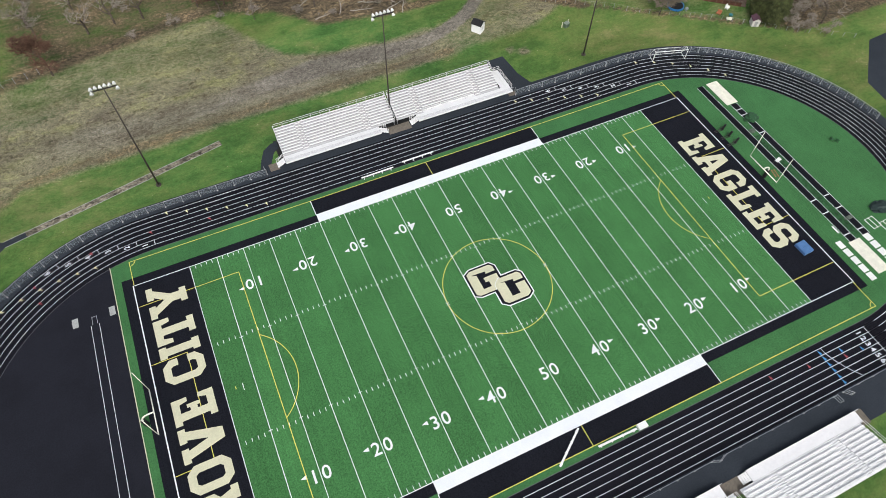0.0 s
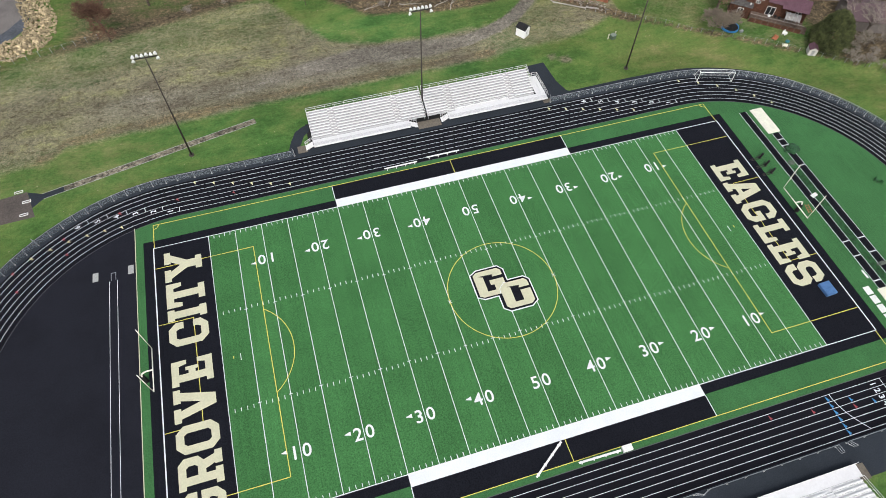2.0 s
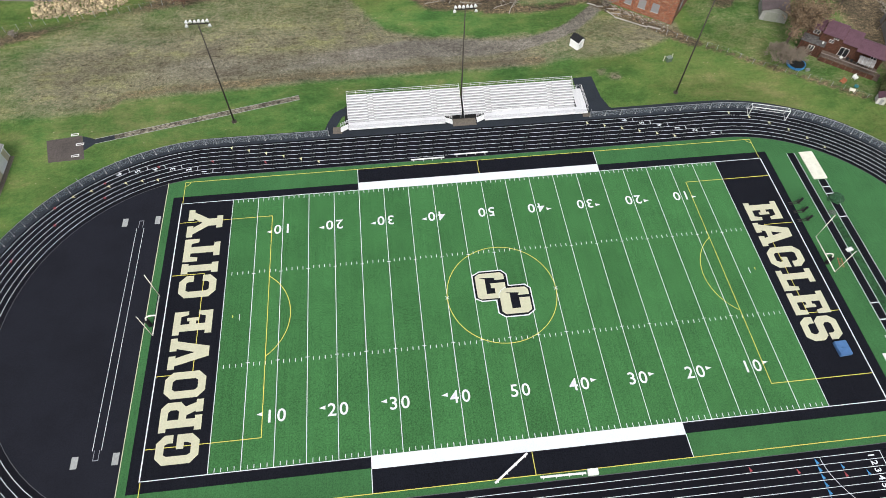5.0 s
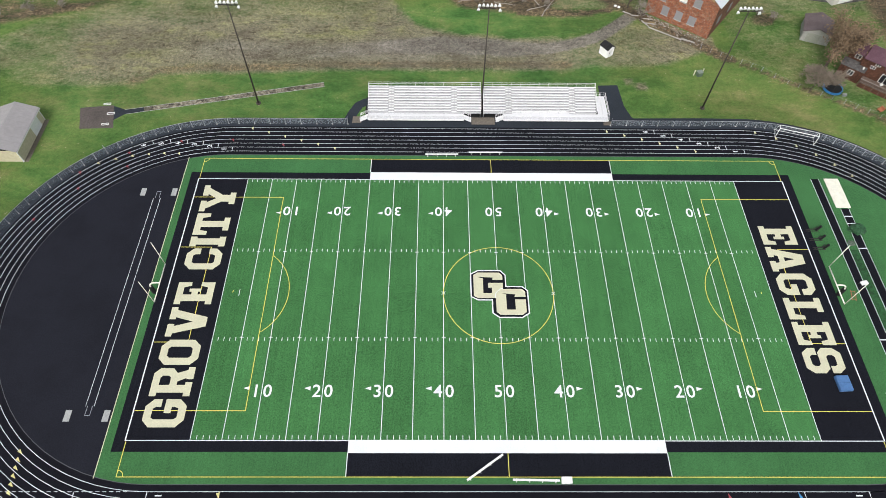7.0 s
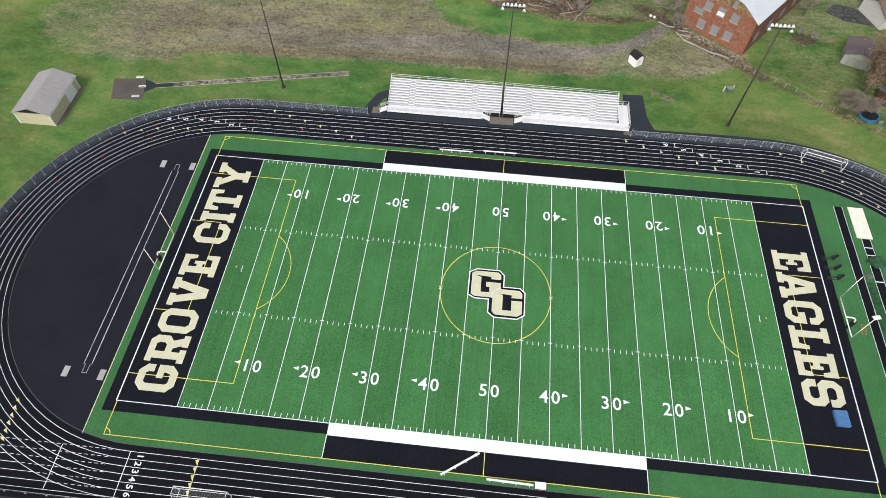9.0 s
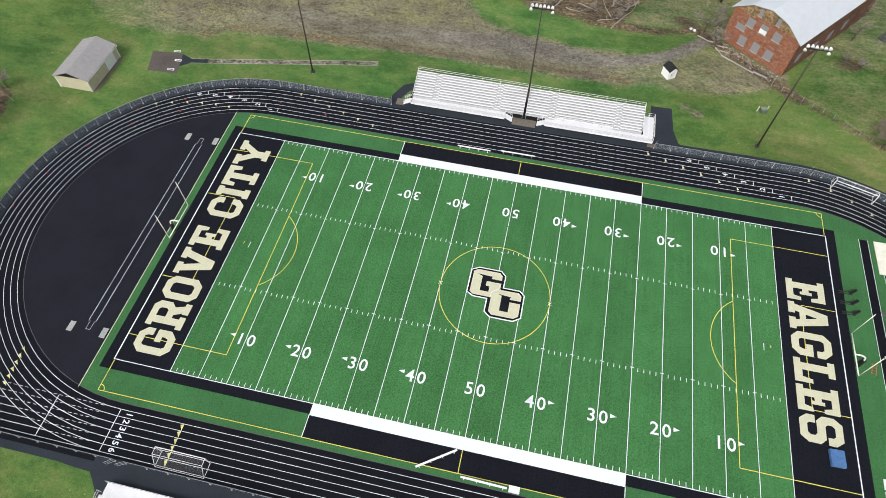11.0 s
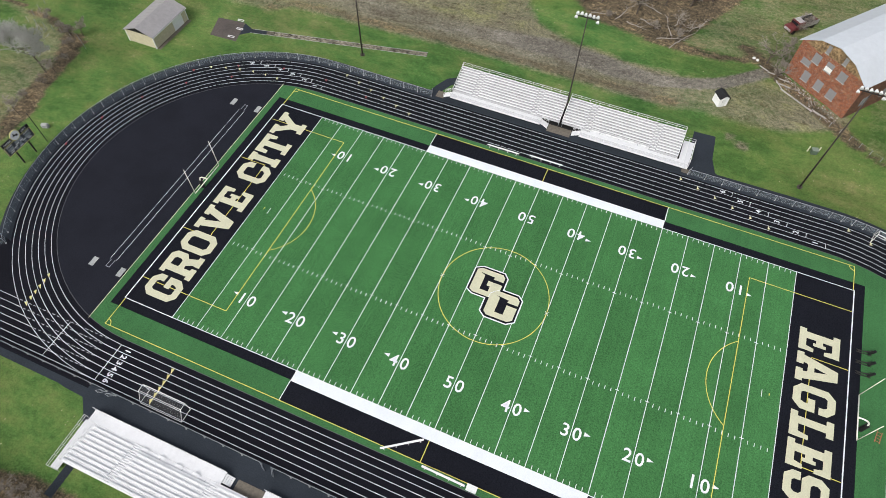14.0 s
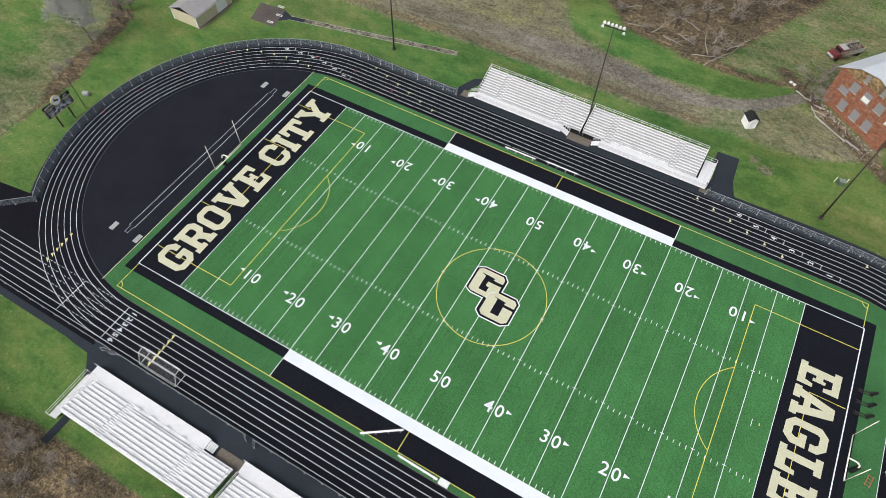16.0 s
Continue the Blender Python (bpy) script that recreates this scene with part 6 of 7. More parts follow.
PURPLE_SEAM = plain("dark_maroon_seam", (0.070, 0.034, 0.050), 0.5)
LOG_LINE = plain("dark_log_joint", (0.040, 0.018, 0.012), 0.9)
part("wall", gable_body(10.3, 16.0, 2.7, 6.8, 3.8, 5.0, "x"), BROWN_LOG, house)
ribbed_roof(10.75, 15.9, 2.0, 6.8, 3.85, 5.15)
part("porch_post", boxes((15.7, 15.85, 2.0, 2.15, 0, 3.7)), BROWN_LOG, house)
part("wall", gable_body(7.05, 10.28, 2.2, 7.6, 4.4, 6.0, "x"), BROWN_LOG, house)
ribbed_roof(7.5, 10.0, 2.2, 7.6, 4.45, 6.05)
part("wall", gable_body(2.6, 7.03, 2.2, 7.4, 5.0, 6.5, "x"), BROWN_LOG, house)
ribbed_roof(3.0, 6.7, 2.2, 7.4, 5.05, 6.55)
part("wall", gable_body(-0.3, 2.58, 3.1, 7.2, 4.8, 5.9, "x"), BROWN_LOG, house)
ribbed_roof(0.1, 2.2, 3.1, 7.2, 4.85, 5.95)
part("low_wing", boxes((-0.5, 4.3, 0.3, 2.19, 0, 2.9), (-0.5, 2.59, 2.19, 3.09, 0, 2.9)), BROWN_LOG, house)
part("low_roof", boxes((-0.7, 4.4, 0.05, 2.16, 2.905, 3.03), (-0.7, 2.58, 2.161, 3.06, 2.905, 3.03)), plain("worn_flat_roof", (0.115, 0.108, 0.105), 0.9, vary=0.35, fine=2), house)
for k in range(9):
    part("log_joint", boxes((-0.5, 4.3, 0.272, 0.298, 0.3 + 0.3 * k, 0.33 + 0.3 * k)), LOG_LINE, house)
    part("log_joint", boxes((7.06, 10.27, 2.17, 2.198, 1.3 + 0.33 * k, 1.33 + 0.33 * k)), LOG_LINE, house)
wall_window(house, 0.9, 2.2, 3.1, 3.5, 4.5)
wall_window(house, 1.4, 2.6, 0.28, 1.2, 2.4)
wall_window(house, 4.6, 5.6, 2.2, 3.2, 3.9)
wall_window(house, 5.2, 6.2, 2.2, 4.2, 4.9)
wall_window(house, 7.4, 9.3, 2.17, 1.12, 3.2)
wall_window(house, 13.6, 14.8, 2.7, 2.0, 3.1)
part("roof_vent", rods(((3.7, 1.2, 3.03), (3.7, 1.2, 3.5), 0.16, 8)), WHITE_GLOSS, house)
for k in range(20):
    u = 4.42 + 0.58 * k
    part("deck_board", boxes((u, u + 0.565, -0.4, 2.16, 0.98, 1.08)), DECK_WOOD, house)
for k in range(9):
    part("deck_post", boxes((4.45 + 1.44 * k, 4.57 + 1.44 * k, -0.55, -0.44, 0, 2.0)), DECK_WOOD, house)
part("deck_rail", boxes((4.4, 16.1, -0.60, -0.40, 2.005, 2.09), (4.4, 16.1, -0.435, -0.41, 1.25, 1.32)), plain("weathered_grey_rail", (0.24, 0.21, 0.19), 0.9, vary=0.3), house)
for k in range(38):
    part("baluster", boxes((4.6 + 0.3 * k, 4.66 + 0.3 * k, -0.51, -0.45, 1.085, 2.0)), DECK_WOOD, house)
part("deck_skirt", boxes((4.4, 16.1, -0.435, -0.405, 0, 0.97)), BROWN_LOG, house)
for k in range(5):
    part("deck_step", boxes((16.15, 17.1, 0.9 - 0.3 * k, 1.19 - 0.3 * k, 0, 0.9 - 0.17 * k)), DECK_WOOD, house)
gz = thing("deck_canopy", "pale fabric canopy shelter standing on the deck", "canopy", HOUSE @ Matrix.Translation((13.2, 1.0, 1.085)))
bm = bmesh.new()
rows = []
for j in range(9):
    a = math.pi * (0.12 + 0.76 * j / 8)
    rows.append([bm.verts.new((u, -1.5 * math.cos(a), 1.1 + 1.1 * math.sin(a))) for u in (-1.6, 1.6)])
for (p, q), (r, s) in zip(rows, rows[1:]):
    bm.faces.new((p, q, s, r))
part("cloth", bm, plain("grey_canopy_cloth", (0.24, 0.23, 0.22), 0.8, vary=0.35, fine=2), gz)
for u in (-1.6, -0.8, 0.0, 0.8, 1.6):
    hoop = [(u, -1.54 * math.cos(math.pi * j / 10), 1.1 + 1.14 * math.sin(math.pi * j / 10)) for j in range(11)]
    part("hoop", rods(*[(p, q, 0.03, 5) for p, q in zip(hoop, hoop[1:])]), GALV, gz)
for u in (-1.35, 1.35):
    for v in (-1.15, 1.15):
        part("leg", rods(((u, v, 0), (u, v, 1.5), 0.04)), STEEL_DARK, gz)
for u, v, m in ((10.6, 0.9, SHADE_BLACK), (9.7, 1.1, SHADE_BLACK), (8.4, 0.7, WHITE_VINYL)):
    t = thing("deck_grill", "round lidded grill standing on the deck", "grill", HOUSE @ Matrix.Translation((u, v, 1.085)), "grills")
    part("bowl", rods(((0, 0, 0.5), (0, 0, 0.75), 0.2, 10, 0.36), ((0, 0, 0.75), (0, 0, 1.0), 0.36, 10, 0.15)), m, t)
    for k in range(3):
        part("leg", rods(((0.3 * math.cos(2.1 * k), 0.3 * math.sin(2.1 * k), 0), (0.1 * math.cos(2.1 * k), 0.1 * math.sin(2.1 * k), 0.5), 0.03)), STEEL_DARK, t)

tp = thing("trampoline", "round trampoline with a blue rim and safety net poles", "trampoline", pose(73.2, 49.6, 0))
part("jumping_mat", rods(((0, 0, 0.80), (0, 0, 0.83), 1.75, 28)), SHADE_BLACK, tp)
bm = bmesh.new()
n = 28
ri = [[bm.verts.new((r * math.cos(k * math.tau / n), r * math.sin(k * math.tau / n), z)) for k in range(n)] for r, z in ((1.75, 0.86), (1.98, 0.88), (2.0, 0.45))]
for p, q in zip(ri, ri[1:]):
    for k in range(n):
        bm.faces.new((p[k], p[(k + 1) % n], q[(k + 1) % n], q[k]))
part("rim_pad", bm, plain("bright_blue_vinyl", (0.030, 0.17, 0.38), 0.5), tp)
for k in range(6):
    part("net_pole", rods(((2.0 * math.cos(k * math.tau / 6), 2.0 * math.sin(k * math.tau / 6), 0), (2.0 * math.cos(k * math.tau / 6), 2.0 * math.sin(k * math.tau / 6), 2.4), 0.035)), STEEL_DARK, tp)
part("step", boxes((1.7, 2.5, -1.9, -1.4, 0, 0.5)), GALV, tp)

for x, y, a, m in ((84.4, 44.4, 20, WHITE_VINYL), (81.1, 43.5, -70, ORANGE_RED), (81.9, 40.8, 150, CREAM_VINYL)):
    t = thing("lawn_chair", "plastic lawn chair standing on the back lawn", "chair", pose(x, y, 0, 0, 0, a), "lawn chairs")
    part("seat", boxes((-0.5, 0.5, -0.4, 0.4, 0.32, 0.4)), m, t)
    part("backrest", boxes((-0.5, 0.5, 0.35, 0.45, 0.405, 1.0)), m, t)
    for u in (-0.45, 0.37):
        part("arm", boxes((u, u + 0.1, -0.4, 0.34, 0.41, 0.6)), m, t)
        part("leg", boxes((u, u + 0.08, -0.38, -0.3, 0, 0.315), (u, u + 0.08, 0.3, 0.38, 0, 0.315)), m, t)
t = thing("fire_ring", "teal metal fire ring on the back lawn", "fire ring", pose(83.6, 42.0, 0))
part("ring", rods(((0, 0, 0), (0, 0, 0.3), 0.45, 14)), plain("teal_metal", (0.03, 0.16, 0.18), 0.5), t)

sh = thing("garden_shed", "small garden shed with a maroon roof beside the hedge", "shed", pose(86.3, 37.2, 0, 0, 0, -28) @ Matrix.Scale(0.78, 4))
part("wall", gable_body(-1.1, 1.1, -1.2, 1.2, 1.9, 2.6), SIDING_WHITE, sh)
gable_roof("roof", sh, -1.1, 1.1, -1.2, 1.2, 1.92, 2.62, PURPLE_ROOF, 0.15)
part("door", boxes((-0.4, 0.4, -1.24, -1.205, 0, 1.7)), plain("grey_door_paint", (0.3, 0.3, 0.3), 0.6), sh)

gar = thing("garage", "small garage with a brown shingle roof and pale front", "garage", pose(75.6, 68.0, 0, 0, 0, -22))
part("wall", gable_body(-2.9, 2.9, -3.1, 3.1, 2.5, 3.6), plain("grey_garage_siding", (0.33, 0.33, 0.31), 0.8), gar)
gable_roof("roof", gar, -2.9, 2.9, -3.1, 3.1, 2.52, 3.62, plain("brown_grey_shingles", (0.125, 0.098, 0.098), 0.9, vary=0.2), 0.3)
part("garage_door", boxes((-2.0, 0.8, -3.16, -3.105, 0, 2.2)), plain("grey_green_door", (0.28, 0.29, 0.25), 0.7), gar)
g2 = thing("house", "white-sided house with a brown roof beyond the driveway", "house", pose(87, 84.5, 0, 0, 0, 20))
part("wall", gable_body(-5, 5, -4, 4, 3.0, 4.8, "x"), SIDING_WHITE, g2)
gable_roof("roof", g2, -5, 5, -4, 4, 3.02, 4.82, plain("tan_shingles", (0.17, 0.125, 0.085), 0.9, vary=0.2), 0.4, 0.12, "x")
part("garage_door", boxes((-3.4, 0.2, -4.06, -4.005, 0, 2.2)), WHITE_GLOSS, g2)
g3 = thing("house", "grey-roofed white house beyond the hedge", "house", pose(106, 56, 0, 0, 0, -20))
part("wall", gable_body(-8, 8, -4.5, 4.5, 3.2, 5.0, "x"), plain("grey_siding", (0.22, 0.20, 0.19), 0.8), g3)
gable_roof("roof", g3, -8, 8, -4.5, 4.5, 3.22, 5.02, plain("pale_grey_roof", (0.26, 0.27, 0.29), 0.7, vary=0.12), 0.4, 0.12, "x")
g4 = thing("house", "low house with a dull maroon roof beyond the hedge", "house", pose(105, 43.5, 0, 0, 0, -25))
part("wall", gable_body(-5.5, 5.5, -4, 4, 2.8, 4.4, "x"), plain("grey_brown_siding", (0.16, 0.14, 0.13), 0.8), g4)
gable_roof("roof", g4, -5.5, 5.5, -4, 4, 2.82, 4.42, plain("faded_maroon_shingles", (0.125, 0.085, 0.092), 0.9, vary=0.2), 0.4, 0.12, "x")

# back-garden fence
fence("wire_fence", "thin wire garden fence with pale posts along the lawn", [(44.5, 65.3), (52.3, 60.4), (60, 55.5), (64.3, 51.4), (72.4, 46.9), (80.4, 41.5), (89.6, 33.8), (104, 24)], 1.1, 2.6, net=False)
fence("wire_fence", "thin wire fence below the rocks", [(-100, 78), (-89, 80.6), (-76, 82.6), (-64, 85.2)], 1.4, 2.6, net=False)

car = thing("parked_car", "white compact car parked on the worn asphalt", "car", pose(-89.4, 96.4, 0.01, 0, 0, 8))
bm = bmesh.new()
prof = [(-2.1, 0.45), (2.1, 0.45), (2.15, 0.75), (1.95, 0.98), (1.1, 1.05), (0.45, 1.55), (-1.3, 1.6), (-1.95, 1.1), (-2.12, 0.9)]
a = [bm.verts.new((u, -0.88, z)) for u, z in prof]
b = [bm.verts.new((u, 0.88, z)) for u, z in prof]
bm.faces.new(a), bm.faces.new(b[::-1])
for k in range(len(a)):
    bm.faces.new((a[(k + 1) % len(a)], a[k], b[k], b[(k + 1) % len(a)]))
bmesh.ops.recalc_face_normals(bm, faces=bm.faces[:])
bmesh.ops.bevel(bm, geom=bm.edges[:], offset=0.06, segments=2, affect="EDGES")
part("body", bm, plain("white_car_paint", (0.75, 0.75, 0.76), 0.2, spec=0.5), car, smooth=False)
for s in (-1, 1):
    part("side_window", boxes((-1.55, 0.62, *sorted((s * 0.885, s * 0.90)), 1.06, 1.46)), GLASS_DARK, car)
part("rear_window", boxes((-1.86, -1.52, -0.7, 0.7, 1.22, 1.5)), GLASS_DARK, car)
part("windscreen", sheet([(0.55, -0.72), (1.05, -0.72), (1.05, 0.72), (0.55, 0.72)], 0), GLASS_DARK, car).matrix_local = Matrix.Translation((0.12, 0, 0.83)) @ pose(0, 0, 0, 0, 36, 0)
for u in (-1.35, 1.35):
    for s in (-0.82, 0.82):
        w = part("wheel", rods(((u, s - 0.11, 0.33), (u, s + 0.11, 0.33), 0.33, 14)), SHADE_BLACK, car)
        part("rim", rods(((u, s + math.copysign(0.112, s), 0.33), (u, s + math.copysign(0.125, s), 0.33), 0.2, 10)), GALV, w)


# ---------------------------------------------------------------- quarry stones
rng = random.Random(11)
stones = []
for k in range(7):
    bm = bmesh.new()
    bmesh.ops.create_icosphere(bm, subdivisions=1, radius=1)
    for v in bm.verts:
        v.co *= 0.75 + 0.5 * rng.random()
    bmesh.ops.scale(bm, vec=(1.2, 0.9, 0.7), verts=bm.verts[:])
    me = finish(bm)
    me.materials.append(ROCK)
    stones.append(me)
riprap = thing("stone_bank", "bank of loose tan quarry stones beside the parking area", "stones")
EDGE = [(-96, 84.2), (-89.5, 84.2), (-83, 84.4), (-78, 86), (-75.2, 90), (-75.0, 95), (-76.5, 100), (-78, 106)]
for k in range(300):
    j = rng.random() * (len(EDGE) - 1)
    i = int(j)
    p = Vector(EDGE[i]).lerp(Vector(EDGE[i + 1]), j - i)
    d = (Vector(EDGE[i + 1]) - Vector(EDGE[i])).normalized()
    off = rng.uniform(-1.0, 3.2)
    q = p + Vector((-d.y, d.x)) * off
    ob = part("stone", stones[rng.randrange(7)], ROCK, riprap)
    s = rng.choice((0.25, 0.3, 0.35, 0.4, 0.5, 0.6))
    ob.matrix_local = pose(q.x, q.y, 0.25 * s + 0.25 * max(0, off) * 0.6, rng.uniform(0, 40), rng.uniform(0, 40), rng.uniform(0, 360)) @ Matrix.Scale(s, 4)


verts, faces = [], []
src = [([v.co.copy() for v in me.vertices], [tuple(f.vertices) for f in me.polygons]) for me in stones]
for k in range(1500):
    j = rng.random() * (len(EDGE) - 1)
    i = int(j)
    p = Vector(EDGE[i]).lerp(Vector(EDGE[i + 1]), j - i)
    d = (Vector(EDGE[i + 1]) - Vector(EDGE[i])).normalized()
    off = rng.uniform(-2.0, 4.6)
    q = p + Vector((-d.y, d.x)) * off
    s = rng.uniform(0.14, 0.36)
    m = pose(q.x, q.y, 0.3 * s + 0.1 * max(0, off), rng.uniform(0, 40), rng.uniform(0, 40), rng.uniform(0, 360)) @ Matrix.Scale(s, 4)
    vs, fs = src[rng.randrange(7)]
    n0 = len(verts)
    verts += [tuple(m @ v) for v in vs]
    faces += [tuple(n0 + a for a in f) for f in fs]
me = bpy.data.meshes.new("small_stones")
me.from_pydata(verts, [], faces)
part("small_stones", me, ROCK, riprap, kind="stuff")

# ---------------------------------------------------------------- trees and shrubs
def branches(seed, height, spread, levels, trunk_r, splits=3, up=0.55, thin=0.03):
    """Points of a bare crown: rods from a trunk that forks again and again. Returns the thick wood, the twigs, the tips."""
    rg = random.Random(seed)
    wood, twig, tips = bmesh.new(), bmesh.new(), []

    def grow(p, d, length, r, level):
        r = max(r, thin)
        bend = Vector((rg.uniform(-1, 1), rg.uniform(-1, 1), rg.uniform(-0.3, 0.5))) * 0.22
        mid = p + d * length * 0.5
        d2 = (d + bend).normalized()
        end = mid + d2 * length * 0.5
        target = wood if level < 2 else twig
        n = 6 if level < 1 else (4 if level < 3 else 3)
        add_rod(target, p, mid, r, n, r * 0.85)
        add_rod(target, mid, end, r * 0.85, n, r * 0.6)
        tips.append((end, level))
        if level >= levels:
            return
        for k in range(splits if level else splits + 2):
            side = Vector((rg.uniform(-1, 1), rg.uniform(-1, 1), rg.uniform(-0.1, 1) * up)).normalized()
            nd = (d2 * (1 - spread) + side * spread).normalized()
            start = mid.lerp(end, rg.uniform(0.2, 1.0)) if level else p.lerp(end, rg.uniform(0.45, 1.0))
            grow(start, nd, length * rg.uniform(0.55, 0.78), r * 0.55, level + 1)

    grow(Vector((0, 0, 0)), Vector((rg.uniform(-0.08, 0.08), rg.uniform(-0.08, 0.08), 1)).normalized(), height * 0.42, trunk_r, 0)
    return wood, twig, tips


def bare_tree(name, label, seed, height, spread, levels, trunk_r, twig_mat=TWIG, splits=3, up=0.55, thin=0.035):
    t = thing(name, label, "tree" if "tree" in name else "shrub")
    w, g, tips = branches(seed, height, spread, levels, trunk_r, splits, up, thin)
    part("trunk", w, BARK, t)
    part("crown", g, twig_mat, t)
    return t, tips


def leaf_cloud(points, size, count, seed, reach):
    """Many small bent leaves scattered round the points."""
    rg = random.Random(seed)
    verts, faces = [], []
    for k in range(count):
        c = points[rg.randrange(len(points))] + Vector((rg.gauss(0, reach), rg.gauss(0, reach), rg.gauss(0, reach * 0.8)))
        if c.z < 0.15:
            c.z = 0.15 + rg.random() * 0.3
        m = Euler((rg.uniform(-1, 1), rg.uniform(-1, 1), rg.uniform(0, 6.28))).to_matrix()
        s = size * rg.uniform(0.6, 1.4)
        i = len(verts)
        verts += [tuple(c + m @ Vector(v)) for v in ((-s, 0, 0), (0, -s * 0.5, s * 0.15), (s, 0, 0), (0, s * 0.5, s * 0.15))]
        faces.append((i, i + 1, i + 2, i + 3))
    me = bpy.data.meshes.new("leaves")
    me.from_pydata(verts, [], faces)
    return me


models = [bare_tree("bare_tree", "leafless grey-brown tree in the woods", 21 + k, h, 0.66, 4, 0.24, splits=3, thin=0.04)[0] for k, h in enumerate((11.0, 9.0, 12.5, 10.0))]
shrubs = [bare_tree("bare_shrub", "leafless tangled shrub with pale twigs", 51 + k, h, 0.85, 4, 0.07, splits=4, up=0.9, thin=0.022)[0] for k, h in enumerate((4.2, 3.4, 5.0))]
rng = random.Random(8)
spots = []
for k in range(400):
    x, y = rng.uniform(-125, 34), rng.uniform(72, 118)
    if y < along(WOODS_EDGE, x) + 2.5 or (x < -66) or (x > 14.5 + (y - 78.3) * 0.48) or any((x - a) ** 2 + (y - b) ** 2 < 12 for a, b in spots):
        continue
    if -70 < x < -30 and y < 92:
        continue
    spots.append((x, y))
spots = [q for q in spots if not (-12 < q[0] < 24 and q[1] < 98)][:30] + [(-4, 84), (4.5, 83), (14.6, 79.6), (10, 89), (15.5, 91), (0, 93), (20, 95), (-124, 36), (-128, 30), (34.5, 77.5), (98, 60), (99, 35), (101, 31), (97.5, 42), (100.5, 38.5), (36.6, 72.6), (103, 45), (67.1, 82.3), (94, 70), (70, 92), (60, 98)]
for k, (x, y) in enumerate(spots):
    src = models[k % 4]
    m = pose(x, y, 0, 0, 0, rng.uniform(0, 360)) @ Matrix.Scale(rng.uniform(0.65, 1.1), 4)
    ob = copy_thing(src, m)
    ob.scale = m.to_scale()
    tagged(ob, group="trees of the woods")
low = [(-50, -54.5), (-46.5, -55.5), (-51, -56.5), (-55, -55.5), (-58, -56), (-44, -60), (-52, -59), (-60, -57), (-48, -54.2), (-57.5, -58), (-62, -55), (-45, -62), (-54, -56), (-42, -58), (-40, -54.6), (-53, -55.3), (-49.5, -57), (-47.5, -60), (-38, -60), (-36, -55.4), (-45, -55),
       (-101.6, 1), (-103, 5), (-102.5, 9.5), (-103.6, 13.5), (-104.2, 17.5), (-105.6, 21), (-108, 24), (-112, 25.5), (-117, 26.5), (-106.5, 25.5),
       (-1, 79), (9.5, 78.4), (15.2, 77.3), (5, 88), (37.5, 79), (38.0, 82), (39, 86), (95, 34.5), (97, 36.5), (99, 33), (101, 28), (103, 35), (98, 40), (100, 37), (37.4, 76.2), (36.9, 73.2), (40.6, 93.0),
       (-18, 85), (-25, 88), (-35, 89), (-44, 88), (-8, 82.5), (92, 33), (95, 30), (98, 27), (92.5, 31), (67.2, 72.1), (64.3, 74.6), (-103, 73), (-110, 71), (-97, 75), (-118, 70), (39.5, 91), (41, 95)]
for k, (x, y) in enumerate(low):
    m = pose(x, y, 0, 0, 0, rng.uniform(0, 360)) @ Matrix.Scale(rng.uniform(0.75, 1.15), 4)
    ob = copy_thing(shrubs[k % 3], m)
    ob.scale = m.to_scale()
    tagged(ob, group="shrubs of the wood's edge")
for k, ob in enumerate(models):
    ob.location = (-26 + 11 * k, 97 + 3 * (k % 2), 0)
for k, ob in enumerate(shrubs):
    ob.location = (-14 + 15 * k, 91.5, 0)

red, _ = bare_tree("red_shrub", "reddish-brown leafless shrub at the dirt's edge", 77, 8.5, 0.85, 5, 0.12, RED_TWIG, 4, 0.95, 0.035)
red.location, red.scale = (-61.5, 83.6, 0), (1.6, 1.6, 1.3)
m = pose(-24.5, 90.8, 0, 0, 0, 70) @ Matrix.Scale(0.8, 4)
copy_thing(red, m)
gs, _ = bare_tree("grey_shrub", "dense grey leafless shrub beside the trampoline", 78, 7.0, 0.85, 5, 0.1, plain("grey_twigs", (0.20, 0.165, 0.130), 0.95, vary=0.25), 5, 0.9, 0.025)
gs.location, gs.scale = (68.0, 48.8, 0), (1.15, 1.15, 1.15)
gl, _ = bare_tree("grey_tree", "pale grey leafless tree on the lawn", 79, 10.0, 0.72, 5, 0.13, plain("pale_grey_twigs", (0.48, 0.47, 0.44), 0.95, vary=0.2), 5, 0.8, 0.02)
gl.location, gl.scale = (-105.3, 12.7, 0), (1.15, 1.15, 1.4)
oak, tips = bare_tree("brown_oak_tree", "oak tree with withered brown leaves beside the house", 80, 11.5, 0.7, 4, 0.25, BARK, 3, 0.7)
oak.location, oak.scale = (74.6, 57.2, 0), (1.3, 1.3, 1.1)
part("leaves", leaf_cloud([p for p, l in tips if l >= 2], 0.19, 8000, 4, 0.6), DEAD_LEAF, oak)

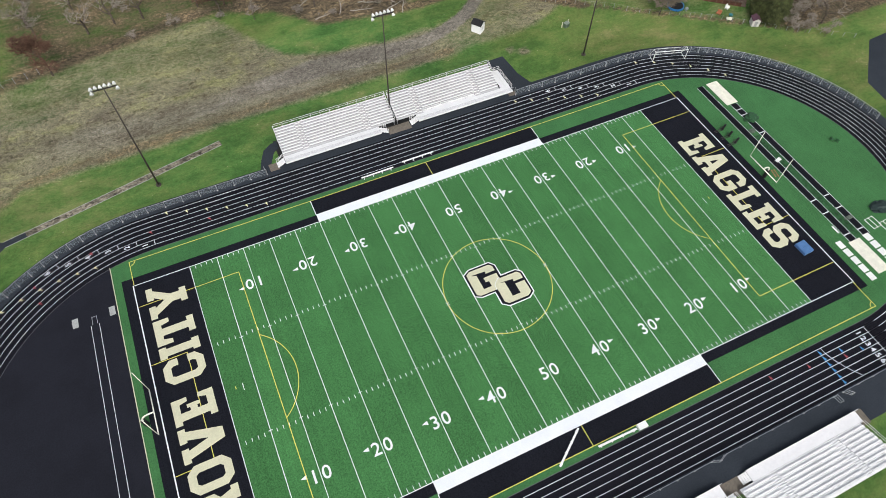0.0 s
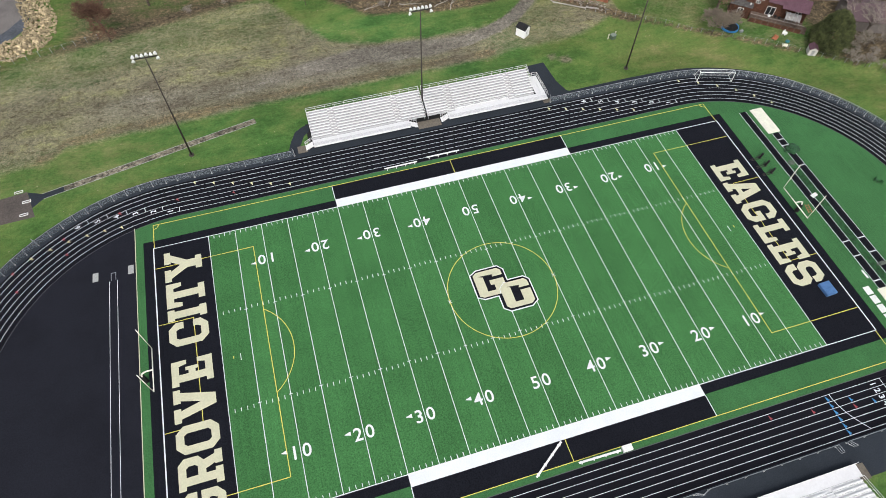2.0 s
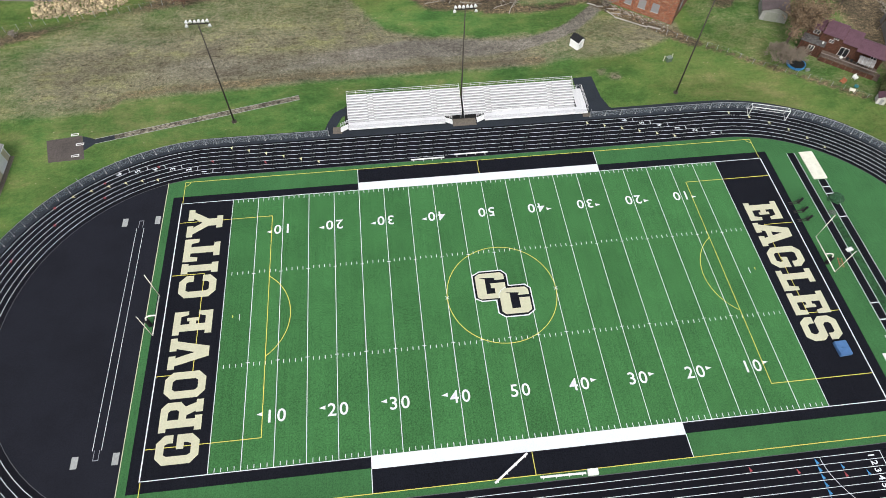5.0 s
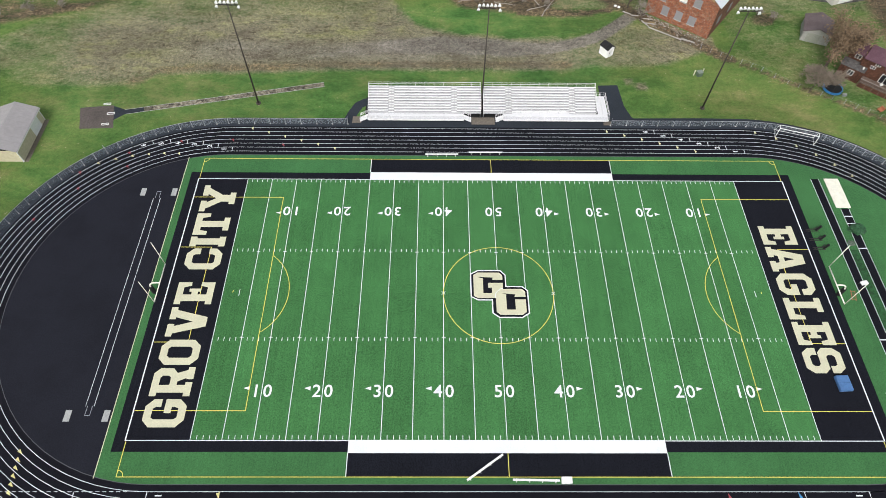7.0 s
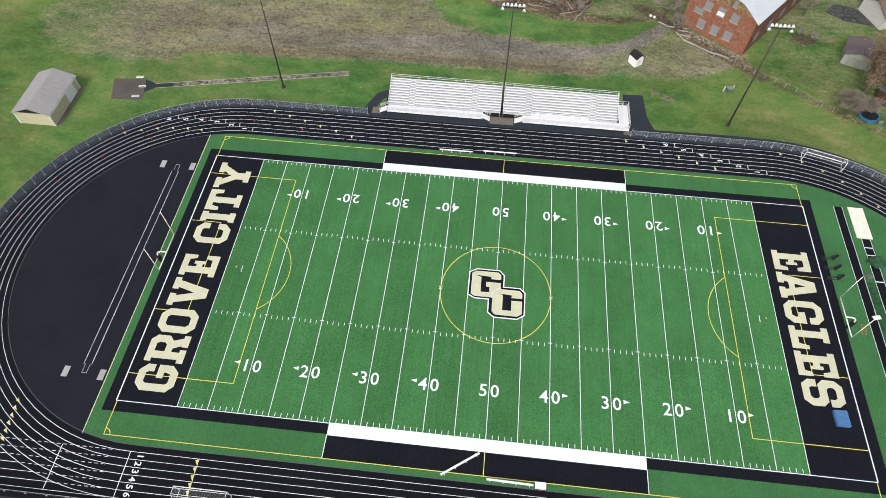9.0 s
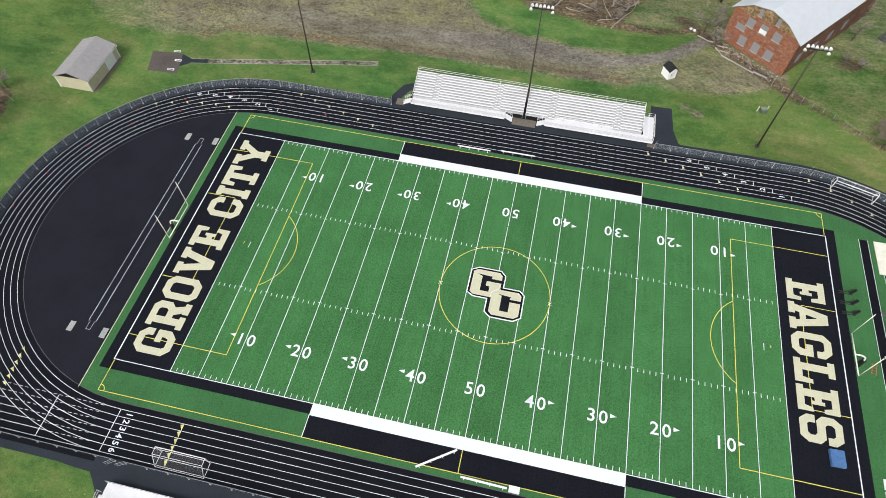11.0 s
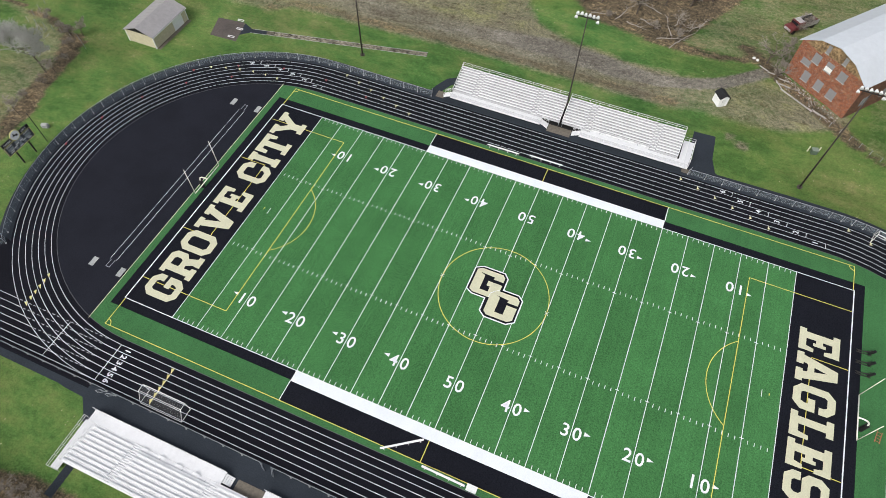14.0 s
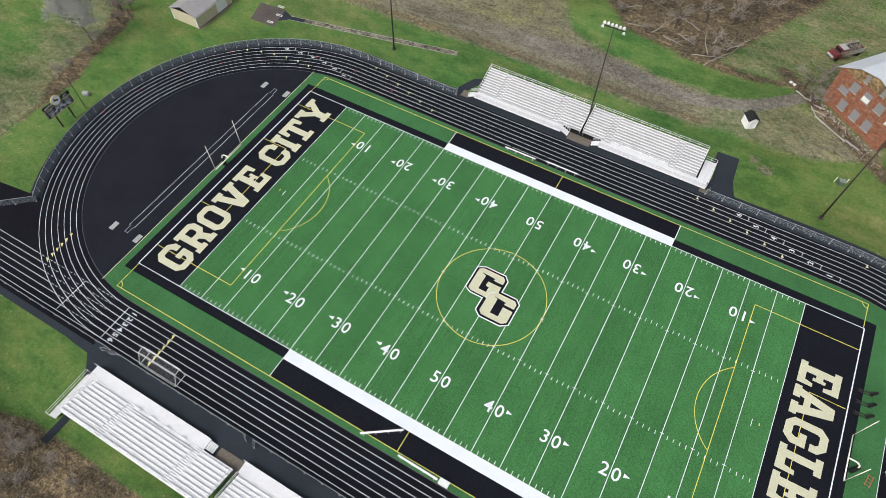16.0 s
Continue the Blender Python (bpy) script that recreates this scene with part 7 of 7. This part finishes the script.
# fallen limbs on the leaf litter of the woods
LIMB = plain("bleached_dead_wood", (0.34, 0.305, 0.265), 0.95, vary=0.3)
rg = random.Random(17)
for x, y, a, L in ((16.5, 78.6, 62, 11.0), (13.2, 77.0, 20, 5.5), (12.5, 81.0, 115, 6.0), (8.0, 80.5, -30, 5.0), (1.5, 82.0, 70, 6.5), (-3.0, 80.0, 15, 5.0), (7.0, 86.5, 150, 6.0), (14.0, 84.5, 80, 5.0), (-6.5, 86.0, 40, 5.5), (18.7, 84.5, 60, 7.0), (5.0, 78.6, -12, 4.0)):
    bm = bmesh.new()
    pts = [Vector((L * (k / 5 - 0.5), rg.uniform(-0.3, 0.3), 0.12 + 0.08 * rg.random())) for k in range(6)]
    for k, (u, v) in enumerate(zip(pts, pts[1:])):
        add_rod(bm, u, v, 0.13 - 0.018 * k, 6, 0.112 - 0.018 * k)
    for k in range(7):
        u = pts[rg.randrange(1, 6)]
        v = u + Vector((rg.uniform(0.3, 1.4), rg.uniform(-1.3, 1.3), rg.uniform(0.05, 0.9)))
        add_rod(bm, u, v, 0.045, 4, 0.02)
        add_rod(bm, u.lerp(v, 0.6), v + Vector((rg.uniform(-0.2, 0.6), rg.uniform(-0.6, 0.6), 0.2)), 0.03, 3, 0.015)
    ob = part("fallen_limb", bm, LIMB)
    ob.matrix_world = pose(x, y, 0, 0, 0, a)
    tagged(ob, "bleached fallen tree limb lying on the leaf litter", "branch", "fallen limbs of the woods")

cedar = thing("evergreen_shrub", "large dense dull green evergreen beside the garden shed", "shrub", pose(91.4, 38.6, 0))
rg = random.Random(3)
part("trunk", rods(((0, 0, 0), (0, 0, 6.0), 0.35, 8, 0.1)), BARK, cedar)
pts = []
for k in range(1800):
    a, h = rg.uniform(0, math.tau), rg.random()
    r = 4.7 * (1 - h ** 1.9) ** 0.62 * (0.80 + 0.25 * noise.noise(Vector((math.cos(a) * 2, math.sin(a) * 2, h * 5)))) + rg.uniform(-0.25, 0.2)
    pts.append(Vector((r * math.cos(a), r * math.sin(a), 0.2 + 8.2 * h)))
part("foliage", leaf_cloud(pts, 0.15, 60000, 6, 0.22), CEDAR, cedar)
